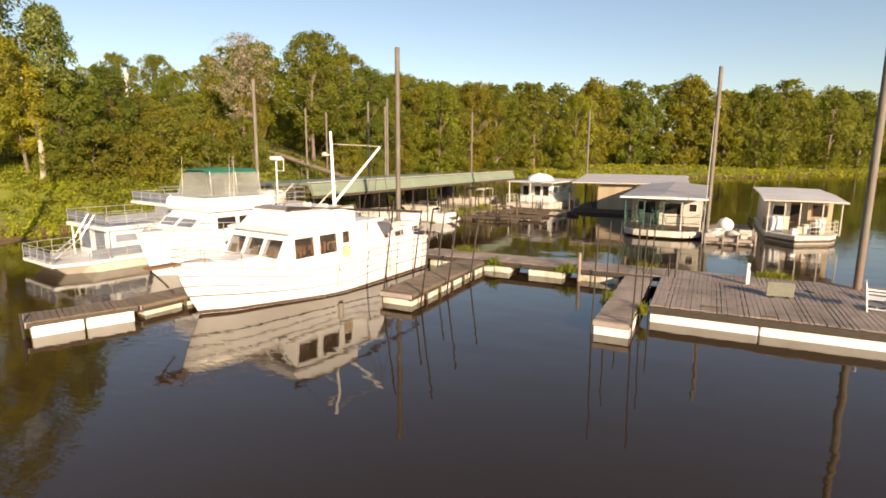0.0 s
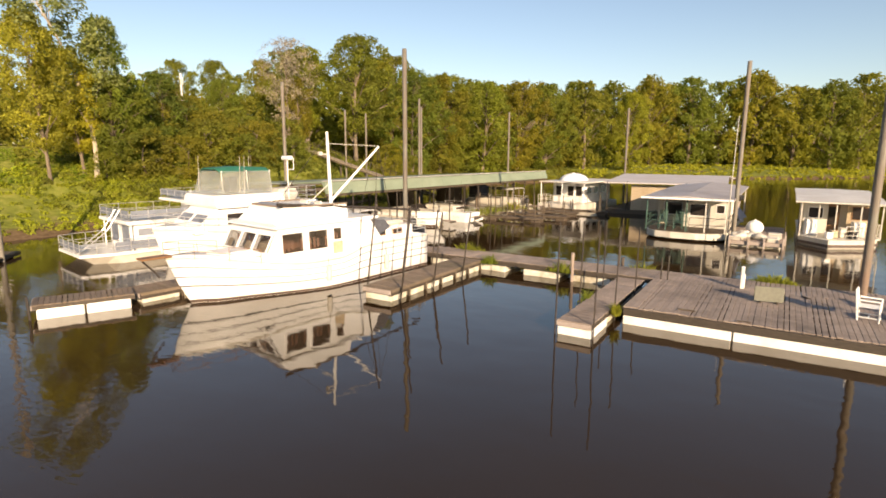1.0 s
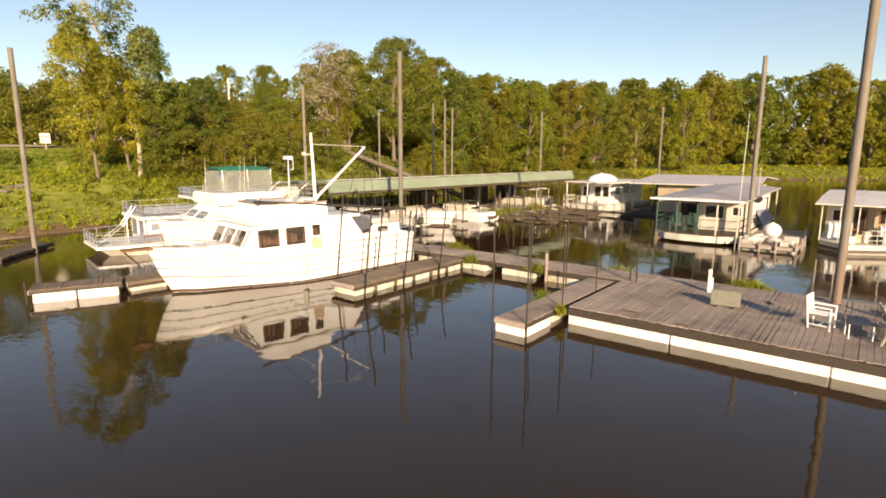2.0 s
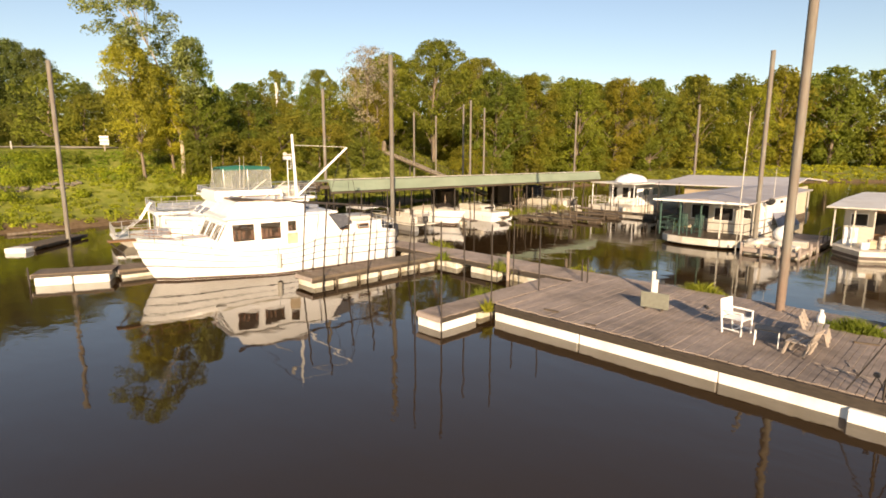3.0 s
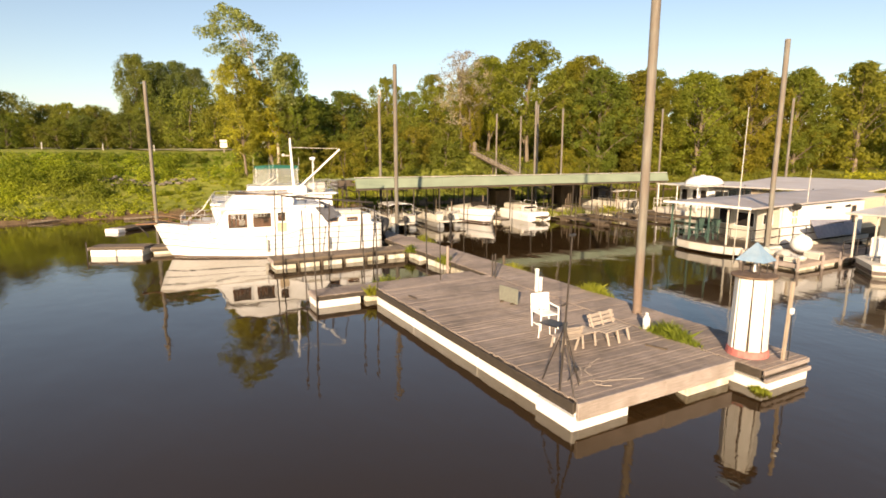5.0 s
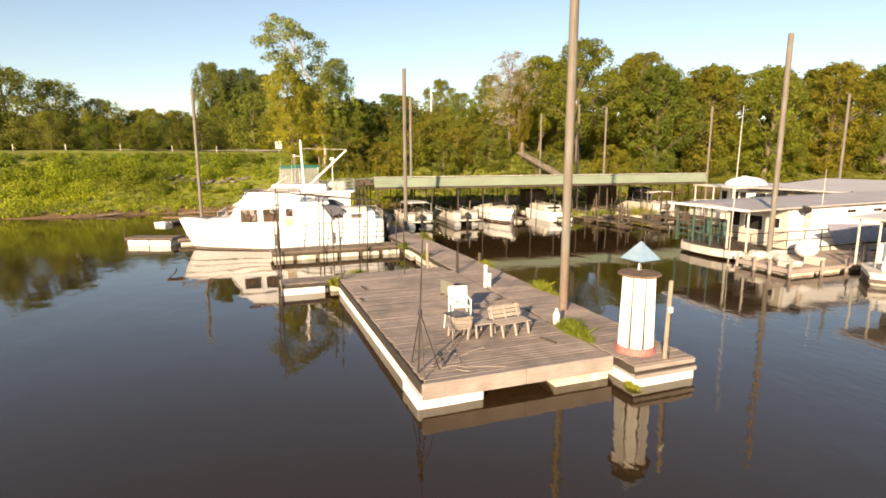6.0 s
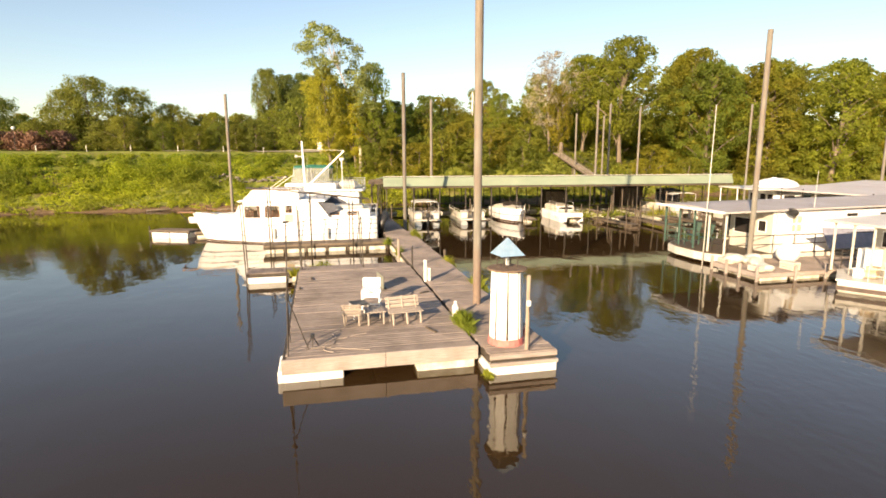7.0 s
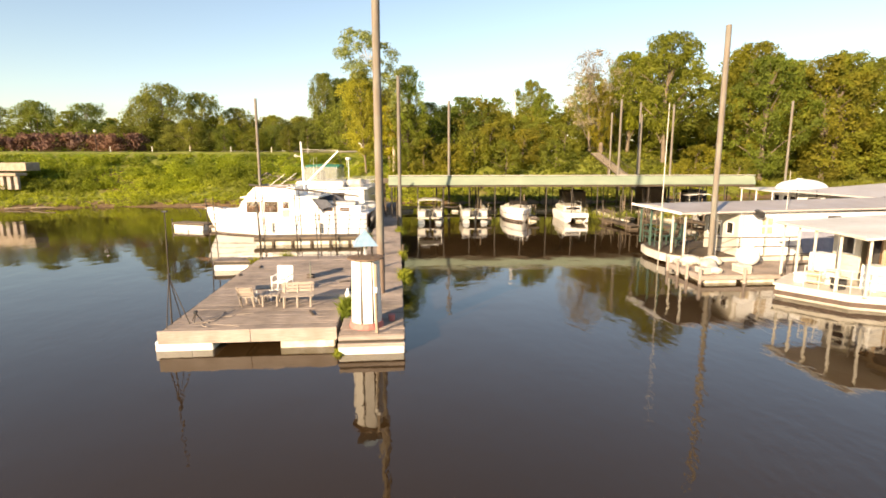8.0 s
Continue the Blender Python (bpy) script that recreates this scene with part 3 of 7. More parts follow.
LEFT = [("round", -80, -46, 14.4, 1.2), ("round", -80, -38.5, 15.2, 1.1), ("round", -82, -31, 15.0, 1.2), ("round", -80, -16.7, 18.2, 1.15), ("round", -84, -11.5, 17.2, 1.0), ("round", -82, -20.5, 16.4, 1.0),
        ("round", -88, -6, 14.8, 1.2), ("round", -92, 0, 13.4, 1.4), ("round", -98, 4.5, 14.0, 1.4), ("willow", -85, 11.0, 21.2, .72), ("willow", -86, 14.2, 20.4, .75), ("willow", -87, 17.2, 20.8, .7), ("willow", -86, 19.8, 19.8, .72), ("willow", -91, 14.0, 18.2, 1.1), ("willow", -84, 24.5, 15.6, 1.0)]
for row in HERO + MIDDLE + FAR + LEFT:
    plant(*row)
R2 = random.Random(5)
# woodland behind the front row
for k in range(32):
    y = -40 + k * 6.0 + R2.uniform(-2, 2)
    base = np.interp(y, [-60, 20, 45, 75, 115, 160], [-84, -72, -70, -66, -64, -60])
    plant(R2.choice(("far", "far2")), base + R2.uniform(-9, 3), y, np.interp(y, [-40, -5, 5, 30, 45, 58, 70, 85, 105, 150], [13.2, 11.6, 12.2, 14.0, 14.6, 17.0, 22.6, 22.6, 21.8, 24.6]) + R2.uniform(-1.6, 1), R2.uniform(1.0, 1.4))
for k in range(28):
    u = k / 23 - .18
    plant(R2.choice(("far", "far2")), -42 + 118 * u + R2.uniform(-5, 5), 168 + 150 * max(0, u) ** 1.4 + R2.uniform(0, 30), 26.4 + 4 * u + R2.uniform(-2, 2), R2.uniform(1, 1.4))
for k in range(9):
    plant(R2.choice(("far", "far2")), -100 + R2.uniform(-4, 4), -42 + k * 6.5, 13.2 + R2.uniform(-.8, .8), 1.6)
# lower growth at the woods' edge
for k in range(38):
    y = 17 + k * 3.5 + R2.uniform(-1, 1)
    x = np.interp(y, [17, 26, 40, 55, 75, 95, 112, 150], [-54, -56, -60, -64, -66, -62, -57, -40]) + R2.uniform(-2.5, 4)
    if y < 25:
        x -= 9
    if not (46 < y < 60 and x > -60):
        plant(R2.choice(("bush", "bush", "dark")), x, y, float(height(x, y)) + R2.uniform(5.5, 9.5), R2.uniform(1.0, 1.4))
for k in range(26):
    u = k / 25
    x, y = -40 + 115 * u + R2.uniform(-3, 3), 152 + 122 * u ** 1.25 + R2.uniform(20, 32)
    plant("bush", x, y, float(height(x, y)) + R2.uniform(4, 8), R2.uniform(1.3, 2.0))
for k in range(20):
    y = -36 + k * 2.7
    plant(R2.choice(("dark", "round", "round")), (-77 if y < -10 else -70) + R2.uniform(-4, 2), y, 5.7 + R2.uniform(3.5, 6.5), R2.uniform(1.2, 1.6))


def weeds(name, label, n, area, size, rad, seed, keep, material, per=30):
    """Rounded clumps of weeds over a stretch of the bank, thick in patches, as one mass."""
    r = np.random.default_rng(seed)
    x, y = r.uniform(area[0], area[1], n), r.uniform(area[2], area[3], n)
    d, top, wide = shore_distance(x, y)
    dens = 0.5 + 0.5 * ripple(x * 0.35 + 3, y * 0.35)
    ok = (d > keep[0]) & (d < keep[1]) & (r.random(n) < 0.25 + 0.9 * dens)
    stony = (np.abs(x + 45.0) < 1.0) & (y > 6.5) & (y < 16.5)
    ok &= ~stony | (r.random(n) < 0.12)
    x, y, dens = x[ok], y[ok], dens[ok]
    z = height(x, y)
    rr = rad * (0.35 + 0.75 * dens) * (0.6 + 0.7 * r.random(len(x)))
    up = 0.5 if rad > 1 else 0.25
    zc = np.where(x < -44, np.minimum(z + rr * up, 5.7 - rr * 0.75), z + rr * up) if area[2] < 0 else z + rr * up
    cs = np.column_stack((x, y, zc))
    v, f = leaf_cloud(cs, rr, np.full(len(x), per), size, r, 0.75)
    ob = new(name, mesh_np(name, v.tolist(), f.tolist(), material))
    return tagged(ob, label, "plants", kind="stuff")


weeds("bank_weeds", "lush bright green weeds on the near slope", 5400, (-58, -34, -34, 32), 0.085, 0.55, 1, (8.5, 21), WEED, 34)
weeds("bank_brush", "billowing mounds of green brush high on the slope", 460, (-56, -38, -34, 17), 0.1, 1.35, 7, (5, 18), WEED, 280)
weeds("bank_grass", "yellow-green grass behind the covered dock", 6500, (-70, -25, 20, 128), 0.17, 0.7, 2, (0.2, 26), MEADOW, 26)
weeds("far_grass", "bright grass on the far shore", 7000, (-40, 80, 112, 260), 0.3, 0.62, 3, (-0.2, 34), LIME, 16)
weeds("waterside_weeds", "tall yellow-green weeds along the foot of the bank", 8600, (-54, -34, -34, 34), 0.09, 0.58, 12, (0.6, 11.5), LIME, 30)

for x, y, h in ((-45.6, 25.0, 2.6), (-45.5, 28.5, 4.5), (-48.5, 37.5, 4.6), (-51.0, 43.0, 4.2), (-52.0, 33.0, 5.0), (-53.0, 37.5, 5.0), (-54.5, 41.0, 5.2), (-54.0, 45.5, 4.4), (-57.0, 46.5, 5.6), (-58.0, 39.5, 6.2), (-58.5, 50.5, 4.6),
                (-44.0, 31.5, 4.2), (-45.5, 34.5, 4.8), (-44.5, 38.5, 4.4), (-46.5, 41.5, 5.0), (-45.0, 45.0, 4.0), (-48.5, 47.5, 4.6), (-43.5, 62.0, 3.6), (-47.5, 65.5, 4.6), (-46.5, 71.0, 4.0)):
    plant("bush", x, y, float(height(x, y)) + h, 1.25)

weeds("slope_brush", "olive brush and grass on the slope by the gangway", 1500, (-60, -38, 27, 62), 0.12, 0.7, 15, (0.5, 22), MEADOW, 40)
# distant woods that close the view behind the trees
wr = np.random.default_rng(77)
line = [(-112, -90), (-112, 20), (-104, 110), (-74, 180), (0, 245), (70, 320), (150, 430)]
cs, rr = [], []
for (ax, ay), (bx, by) in zip(line, line[1:]):
    n_ = int(math.hypot(bx - ax, by - ay) * 1.9)
    for k in range(n_):
        u = (k + wr.random()) / n_
        x, y = ax + (bx - ax) * u + wr.uniform(-4, 4), ay + (by - ay) * u + wr.uniform(-4, 4)
        cs.append((x, y, float(height(x, y)) + wr.uniform(0, 1) ** .8 * (5.5 if y < 30 else 9.5)))
        rr.append(wr.uniform(1.8, 3.0))
v, f = leaf_cloud(cs, rr, [44] * len(cs), .75, wr, .9)
tagged(new("far_woods", mesh_np("far_woods", v.tolist(), f.tolist(), LEAF_DARK)), "distant dark green woods behind the bank trees", "woods", kind="stuff")

# riprap stones half way up the slope
rk = random.Random(31)
for k in range(60):
    bm = B()
    bmesh.ops.create_icosphere(bm, subdivisions=2, radius=rk.uniform(.09, .27))
    for v in bm.verts:
        v.co += noise.noise_vector(v.co * 2.3 + Vector((k, 0, 0))) * .13
        v.co.z *= .62
    x, y = -45.1 + rk.uniform(-.7, .6), 7.2 + k * .145
    solid("riprap_stone", bm, STONE, "grey-brown riprap stone half sunk in the bank", "stone", pose(x, y, float(height(x, y)) + .14, 0, 0, rk.uniform(0, 360)), "riprap stones")


# ---- floating docks ----
DECK_Z = 0.56


def board_mesh(lx, ly, lz, mat_):
    bm = B()
    box(bm, (0, 0, 0), (lx, ly, lz), 0.006)
    me = bpy.data.meshes.new("board")
    bm.to_mesh(me)
    bm.free()
    me.materials.append(mat_)
    return me


def boards(parent, x0, x1, y0, y1, z, run, width, seed, gap=0.009, mat_=PLANK, ragged=0.02):
    """Lays planks over a rectangle; run is the way that the planks point."""
    rnd = random.Random(seed)
    n = max(1, round(((x1 - x0) if run == "y" else (y1 - y0)) / (width + gap)))
    w = ((x1 - x0) if run == "y" else (y1 - y0)) / n
    kinds = [board_mesh(w - gap, (y1 - y0) - rnd.uniform(0, ragged), 0.04, mat_) if run == "y" else board_mesh((x1 - x0) - rnd.uniform(0, ragged), w - gap, 0.04, mat_) for _ in range(3)]
    slim = kinds[0].copy()
    slim.transform(Matrix.Diagonal((.78, 1, 1, 1)) if run == "y" else Matrix.Diagonal((1, .78, 1, 1)))
    kinds = kinds * 4 + [slim]
    for i in range(n):
        c = (x0 + (i + .5) * w, (y0 + y1) / 2 + rnd.uniform(-ragged, ragged)) if run == "y" else ((x0 + x1) / 2 + rnd.uniform(-ragged, ragged), y0 + (i + .5) * w)
        shared("board", rnd.choice(kinds), pose(*c, z - 0.02 + rnd.uniform(-0.005, 0.004), rnd.uniform(-.2, .2), rnd.uniform(-.3, .3), rnd.uniform(-.15, .15)), parent)


def float_block(parent, c, s, mat_=FLOAT):
    bm = B()
    box(bm, c, s, 0.03)
    return part("float", bm, mat_, parent)


def beam(parent, c, s, mat_=WET_TIMBER, rot=None):
    bm = B()
    box(bm, c, s, 0.01, rot)
    return part("beam", bm, mat_, parent)


# the wide deck
deck = thing("floating_deck", "wide weathered grey plank deck on white floats", "dock")
DX0, DX1, DY0, DY1 = -1.4, 9.22, 18.42, 23.2
boards(deck, DX0, DX1 - 0.05, DY0 + 0.04, DY1, DECK_Z, "y", 0.145, 3, 0.006)
beam(deck, ((DX0 + DX1) / 2 - .05, DY0, DECK_Z - 0.16), (DX1 - DX0 - .15, 0.08, 0.24))
for y0, y1 in ((DY0 - 0.05, 20.85), (20.86, DY1 + 0.02)):
    beam(deck, (DX1, (y0 + y1) / 2, DECK_Z - 0.165), (0.07, y1 - y0, 0.37), FASCIA)
beam(deck, ((DX0 + DX1) / 2, DY1 + 0.03, DECK_Z - 0.16), (DX1 - DX0 - .1, 0.06, 0.22))
for y in (19.4, 20.6, 21.8):
    beam(deck, ((DX0 + DX1) / 2, y, DECK_Z - 0.15), (DX1 - DX0 - .3, 0.09, 0.18))
for x0, x1 in ((DX0 + 0.02, 1.72), (1.76, 5.5), (5.52, DX1 - 0.01)):
    float_block(deck, ((x0 + x1) / 2, DY0 + 0.42, 0.07), (x1 - x0, 0.86, 0.52), FLOAT_CLEAN)
float_block(deck, (DX1 - 0.6, 19.05, 0.05), (1.16, 1.55, 0.46), FLOAT_CLEAN)
for x0, x1 in ((DX0 + .1, 2.4), (2.5, 6.0), (6.1, DX1 - .02)):
    float_block(deck, ((x0 + x1) / 2, 22.4, 0.03), (x1 - x0, 1.5, 0.44))
nb = thing("panel_stand", "low grey-green board standing upright on the deck", "board", pose(2.53, 21.47, DECK_Z, 0, 0, 9))
pm = surface("faded_green_board", [(0.3, (0.15, 0.152, 0.122)), (0.7, (0.205, 0.208, 0.168))], 9, rough=0.95)
part("panel", box(B(), (0, 0, .29), (.85, .05, .5), .012), pm, nb)
for x in (-.24, .24):
    part("foot", box(B(), (x, 0, .03), (.05, .3, .06), .008), TIMBER, nb)

# walkway between the slips and the deck's outer end
walkway = thing("walkway", "long narrow weathered plank walkway on floats", "dock")
WY0, WY1 = 23.33, 25.1
boards(walkway, -12.6, 9.85, WY0, WY1, 0.53, "y", 0.15, 9)
for y in (WY0 + 0.03, WY1 - 0.02):
    beam(walkway, (-1.4, y, 0.40), (22.4, 0.07, 0.2))
beam(walkway, (9.89, (WY0 + WY1) / 2, 0.455), (0.06, WY1 - WY0, 0.11), FASCIA)
beam(walkway, (9.86, (WY0 + WY1) / 2, 0.36), (0.06, WY1 - WY0 - .04, 0.08))
beam(walkway, (9.93, (WY0 + WY1) / 2, 0.275), (0.08, WY1 - WY0 + .02, 0.1), FASCIA)
for k, x in enumerate((-11.2, -8.7, -6.2, -3.9, -0.5, 2.4, 5.0)):
    float_block(walkway, (x, 24.2, 0.04), (1.6, 1.72, 0.42))
float_block(walkway, (8.97, (WY0 + WY1) / 2, 0.0), (1.86, 1.78, 0.44), FLOAT_CLEAN)

# short finger beside the deck
finger = thing("finger_dock", "short plank finger dock with a white float at its end", "dock", pose(0, 0, 0))
boards(finger, -2.8, -1.75, 16.3, 23.25, 0.44, "x", 0.15, 12)
for x in (-2.76, -1.78):
    beam(finger, (x, 19.8, 0.33), (0.06, 6.95, 0.16))
beam(finger, (-2.28, 16.29, 0.34), (1.06, 0.06, 0.14), FASCIA)
float_block(finger, (-2.27, 17.12, 0.03), (1.06, 1.62, 0.44), FLOAT_CLEAN)
for y in (18.75, 20.6, 22.4):
    float_block(finger, (-2.28, y, 0.0), (0.96, 1.2, 0.38))
for x, y, h in ((-2.84, 16.24, 3.4), (-1.7, 16.3, 3.4), (-2.84, 18.5, 3.2), (-1.7, 18.6, 3.1), (-2.84, 21.2, 2.9), (-1.66, 21.2, 2.8)):
    bm = B()
    cyl(bm, (x, y, -0.4), (x + .02 * h, y - .025 * h, h), 0.024, 0.024, 8)
    part("pipe", bm, STEEL, finger)

# slip fingers for the large boats
def slip_finger(label, x0, x1, y0, y1, m, seed, z=0.42, block=1.35, clean=False, tall=0.5):
    t = thing("finger_dock", label, "dock", m, "slip fingers")
    boards(t, x0, x1, y0, y1, z, "x", 0.15, seed, mat_=BROWN_PLANK)
    deep = 0.15 if clean else 0.2
    for x in (x0 + .03, x1 - .03):
        beam(t, (x, (y0 + y1) / 2, z - .04 - deep / 2), (0.07, y1 - y0, deep))
    beam(t, ((x0 + x1) / 2, y0, z - .1), (x1 - x0, 0.06, 0.16), FASCIA)
    rnd = random.Random(seed)
    y = y0 + 0.1
    while y + block < y1:
        dip = 0 if clean else rnd.uniform(-.03, .03)
        float_block(t, ((x0 + x1) / 2 + dip, y + block / 2, 0.04 if clean else .0 + dip), (x1 - x0 + (.04 if clean else -.08), block - 0.02, tall if clean else .46), FLOAT_CLEAN if clean else FLOAT)
        y += block + (.04 if clean else .16)
        if not clean:
            for x in (x0 - .01, x1 + .01):
                part("hanger", box(B(), (x, y - .08, z - .24), (.05, .09, .42), .008), TIMBER, t)
    if not clean:
        for x in (x0 - .02, x1 + .02):
            part("rub_board", box(B(), (x, (y0 + y1) / 2, z - .06), (.04, y1 - y0 - .1, .1), .008), BROWN_PLANK, t)
    return t


slip_a = slip_finger("brown plank slip finger on dirty white floats", -10.4, -9.1, 16.3, 23.25, pose(0, 0, 0), 21, 0.46, .98)
slip_b = slip_finger("low plank slip finger with a white float face", -1.2, 0, 0, 2.9, pose(-17.4, 8.35, 0, 0, 0, -24), 22, 0.48, 1.32, True, .6)
slip_c = slip_finger("long brown plank finger between two boats", -1.3, 0, 0, 13.0, pose(-16.5, 11.3, 0, 0, 0, -6.8), 23, 0.38)
slip_d = thing("finger_dock", "old sagging dark plank finger near the bank", "dock", pose(-26.9, 9.5, 0, 0, 0, 48))
boards(slip_d, -1.3, 0, .5, 5.4, .24, "x", .17, 24, mat_=TIMBER, ragged=.1)
for x in (-1.27, -.03):
    beam(slip_d, (x, 2.95, .14), (.07, 4.9, .16))
float_block(slip_d, (-.65, .3, .06), (1.1, .8, .36), FLOAT_CLEAN)
for y in (2.4, 4.4):
    float_block(slip_d, (-.65, y, -.02), (1.0, 1.1, .3), TIMBER)
bm = B()
cyl(bm, (-0.02, -0.06, -0.5), (-0.07, -0.1, 0.75), 0.04, 0.04, 8)
part("pipe", bm, STEEL, slip_b)
main_dock = thing("walkway", "plank main walkway behind the moored boats", "dock")
boards(main_dock, -34, -12.7, 23.5, 24.9, 0.50, "y", 0.16, 25)
for y in (23.55, 24.85):
    beam(main_dock, (-23.4, y, 0.38), (21.2, 0.07, 0.2))
for x in range(-33, -13, 3):
    float_block(main_dock, (x, 24.2, 0.04), (1.8, 1.3, 0.4))


# ---- tall mooring piles ----
def pile(x, y, top, r, label, mat_=PILE):
    bm = B()
    zs = [-2.5 + (top + 2.5) * k / 8 for k in range(9)]
    loft(bm, [[(math.cos(q * .5236) * r * w, math.sin(q * .5236) * r * w, z) for q in range(12)] for z, w in zip(zs + [top + .02], [1] * 9 + [.85])])
    return solid("mooring_pole", bm, mat_, label, "pile", pose(x, y, 0), "mooring piles", smooth=True)


pile(5.27, 24.35, 13.5, 0.135, "tall brown steel mooring pile through the walkway", RUST_PILE)
for x, y, top in ((-14.82, 25.12, 10.7), (0.16, 39.5, 10.9), (-29.6, 11.84, 10.6), (-29.5, 30.0, 10.5)):
    pile(x, y, top, 0.125, "tall weathered mooring pile standing in the water")
for x, y, top in ((-42.7, 51.4, 10.5), (-28.8, 46.8, 10.7), (-33.8, 51.0, 10.9), (-34.0, 54.8, 10.7), (-26.5, 62.7, 10.4), (-12.4, 62.7, 10.3), (-42.7, 55.2, 10.3)):
    pile(x, y, top, 0.11, "tall weathered mooring pile beyond the covered dock")

# thin leaning pipes along the slip finger
for x, y, h in ((-10.62, 16.7, 3.7), (-9.02, 16.7, 3.5), (-10.6, 18.9, 3.2), (-9.02, 18.9, 3.1), (-10.6, 21.1, 2.9), (-9.02, 21.2, 2.9)):
    bm = B()
    cyl(bm, (0.0, 0, -0.5), (0.16 * h, 0, h), 0.032, 0.032, 8)
    solid("mooring_pipe", bm, STEEL, "thin dark leaning steel pipe beside the slip", "pipe", pose(x, y, 0), "slip pipes", smooth=True)

# old broken fingers and posts beyond the covered berths
for k, (x, y, l, a) in enumerate(((-18.6, 41.6, 5.2, 4), (-18.2, 44.6, 6.0, -3), (-17.6, 47.6, 5.0, 5), (-17.0, 50.4, 6.5, -2), (-11.0, 53.0, 4.5, 80))):
    t = thing("finger_dock", "old brown plank finger with leaning posts", "dock", pose(x, y, 0, 0, 0, a), "old fingers")
    boards(t, 0, l, -.4, .4, .36, "y", .19, 60 + k, mat_=TIMBER, ragged=.08)
    for yy in (-.36, .36):
        beam(t, (l / 2, yy, .26), (l, .06, .14), TIMBER)
    for q in range(2):
        float_block(t, (.8 + q * (l - 1.4), 0, .0), (.8, .7, .3), TIMBER)
    rq = random.Random(70 + k)
    for q in range(5):
        bm = B()
        xx, yy = rq.uniform(.2, l), rq.choice((-.42, .42))
        cyl(bm, (xx, yy, -.4), (xx + rq.uniform(-.12, .12), yy + rq.uniform(-.1, .1), rq.uniform(.9, 2.1)), .045, .04, 8)
        part("dock_post", bm, TIMBER, t)
bm = B()
cyl(bm, (0, 0, -.5), (.12, 0, 7.6), .028, .016, 8)
solid("flag_pole", bm, GEL_OLD, "thin pale bare pole at the service dock's corner", "pole", pose(-.08, 37.1, 0), smooth=True)


# ---- boats ----
def smooth01(a, b, x):
    t = min(1, max(0, (x - a) / (b - a)))
    return t * t * (3 - 2 * t)


def hull(bm, L, beam_, sheer, keel=-0.6, stern=0.9, rake=0.8, flare=0.75, n=26):
    """A planing or displacement hull from bow (y = 0) to stern (y = L): half sections lofted both sides, decked over."""
    rings = []
    for i in range(n + 1):
        s = i / n
        full = (1 - (1 - min(1, s / 0.48)) ** 2.1) * (1 - (1 - stern) * smooth01(0.55, 1, s))
        hb = beam_ / 2 * max(0.012, full)
        wl = beam_ / 2 * max(0.006, (1 - (1 - min(1, s / 0.5)) ** 1.5) * (1 - (1 - stern) * smooth01(0.6, 1, s))) * (flare + (1 - flare) * smooth01(0.15, 0.5, s))
        z = sheer(s)
        y = s * L
        yr = y + rake * (1 - smooth01(0, 0.16, s))
        ys = [y, y + 0.1 * (yr - y), y + 0.45 * (yr - y), yr, yr + 0.4 * (yr - y)]
        half = [(hb, ys[0], z), (hb * 0.985, ys[1], z * 0.86), (hb * 0.55 + wl * 0.45, ys[2], z * 0.45), (wl, ys[3], 0.0), (wl * 0.5, ys[4], keel)]
        rings.append([(p[0], p[1], p[2]) for p in half] + [(-p[0], p[1], p[2]) for p in reversed(half)])
    return loft(bm, rings)


def hull_strip(bm, L, beam_, sheer, f0, f1, out, stern=0.9, rake=0.8, flare=0.75, n=26, s0=0.0):
    """A band that follows both sides of the hull between two parts of its height."""
    for side in (1, -1):
        rows = []
        for i in range(n + 1):
            s = s0 + (1 - s0) * i / n
            full = (1 - (1 - min(1, s / 0.48)) ** 2.1) * (1 - (1 - stern) * smooth01(0.55, 1, s))
            hb = beam_ / 2 * max(0.012, full)
            wl = beam_ / 2 * max(0.006, (1 - (1 - min(1, s / 0.5)) ** 1.5) * (1 - (1 - stern) * smooth01(0.6, 1, s))) * (flare + (1 - flare) * smooth01(0.15, 0.5, s))
            z, y = sheer(s), s * L
            yr = y + rake * (1 - smooth01(0, 0.16, s))

            def side_at(f):
                if f > 0.86:
                    u = (f - .86) / .14
                    return hb * (0.985 + 0.015 * u), y + 0.1 * (1 - u) * (yr - y)
                if f > 0.45:
                    u = (f - .45) / .41
                    return (hb * .55 + wl * .45) * (1 - u) + hb * .985 * u, y + (0.45 - 0.35 * u) * (yr - y)
                u = f / 0.45
                return wl * (1 - u) + (hb * .55 + wl * .45) * u, y + (1 - 0.55 * u) * (yr - y)
            (xa, ya), (xb, yb) = side_at(f0), side_at(f1)
            rows.append([(side * (xa + out), ya - out * .5, f0 * z), (side * (xb + out), yb - out * .5, f1 * z), (side * (xb - .02), yb, f1 * z), (side * (xa - .02), ya, f0 * z)])
        loft(bm, rows)
    return bm


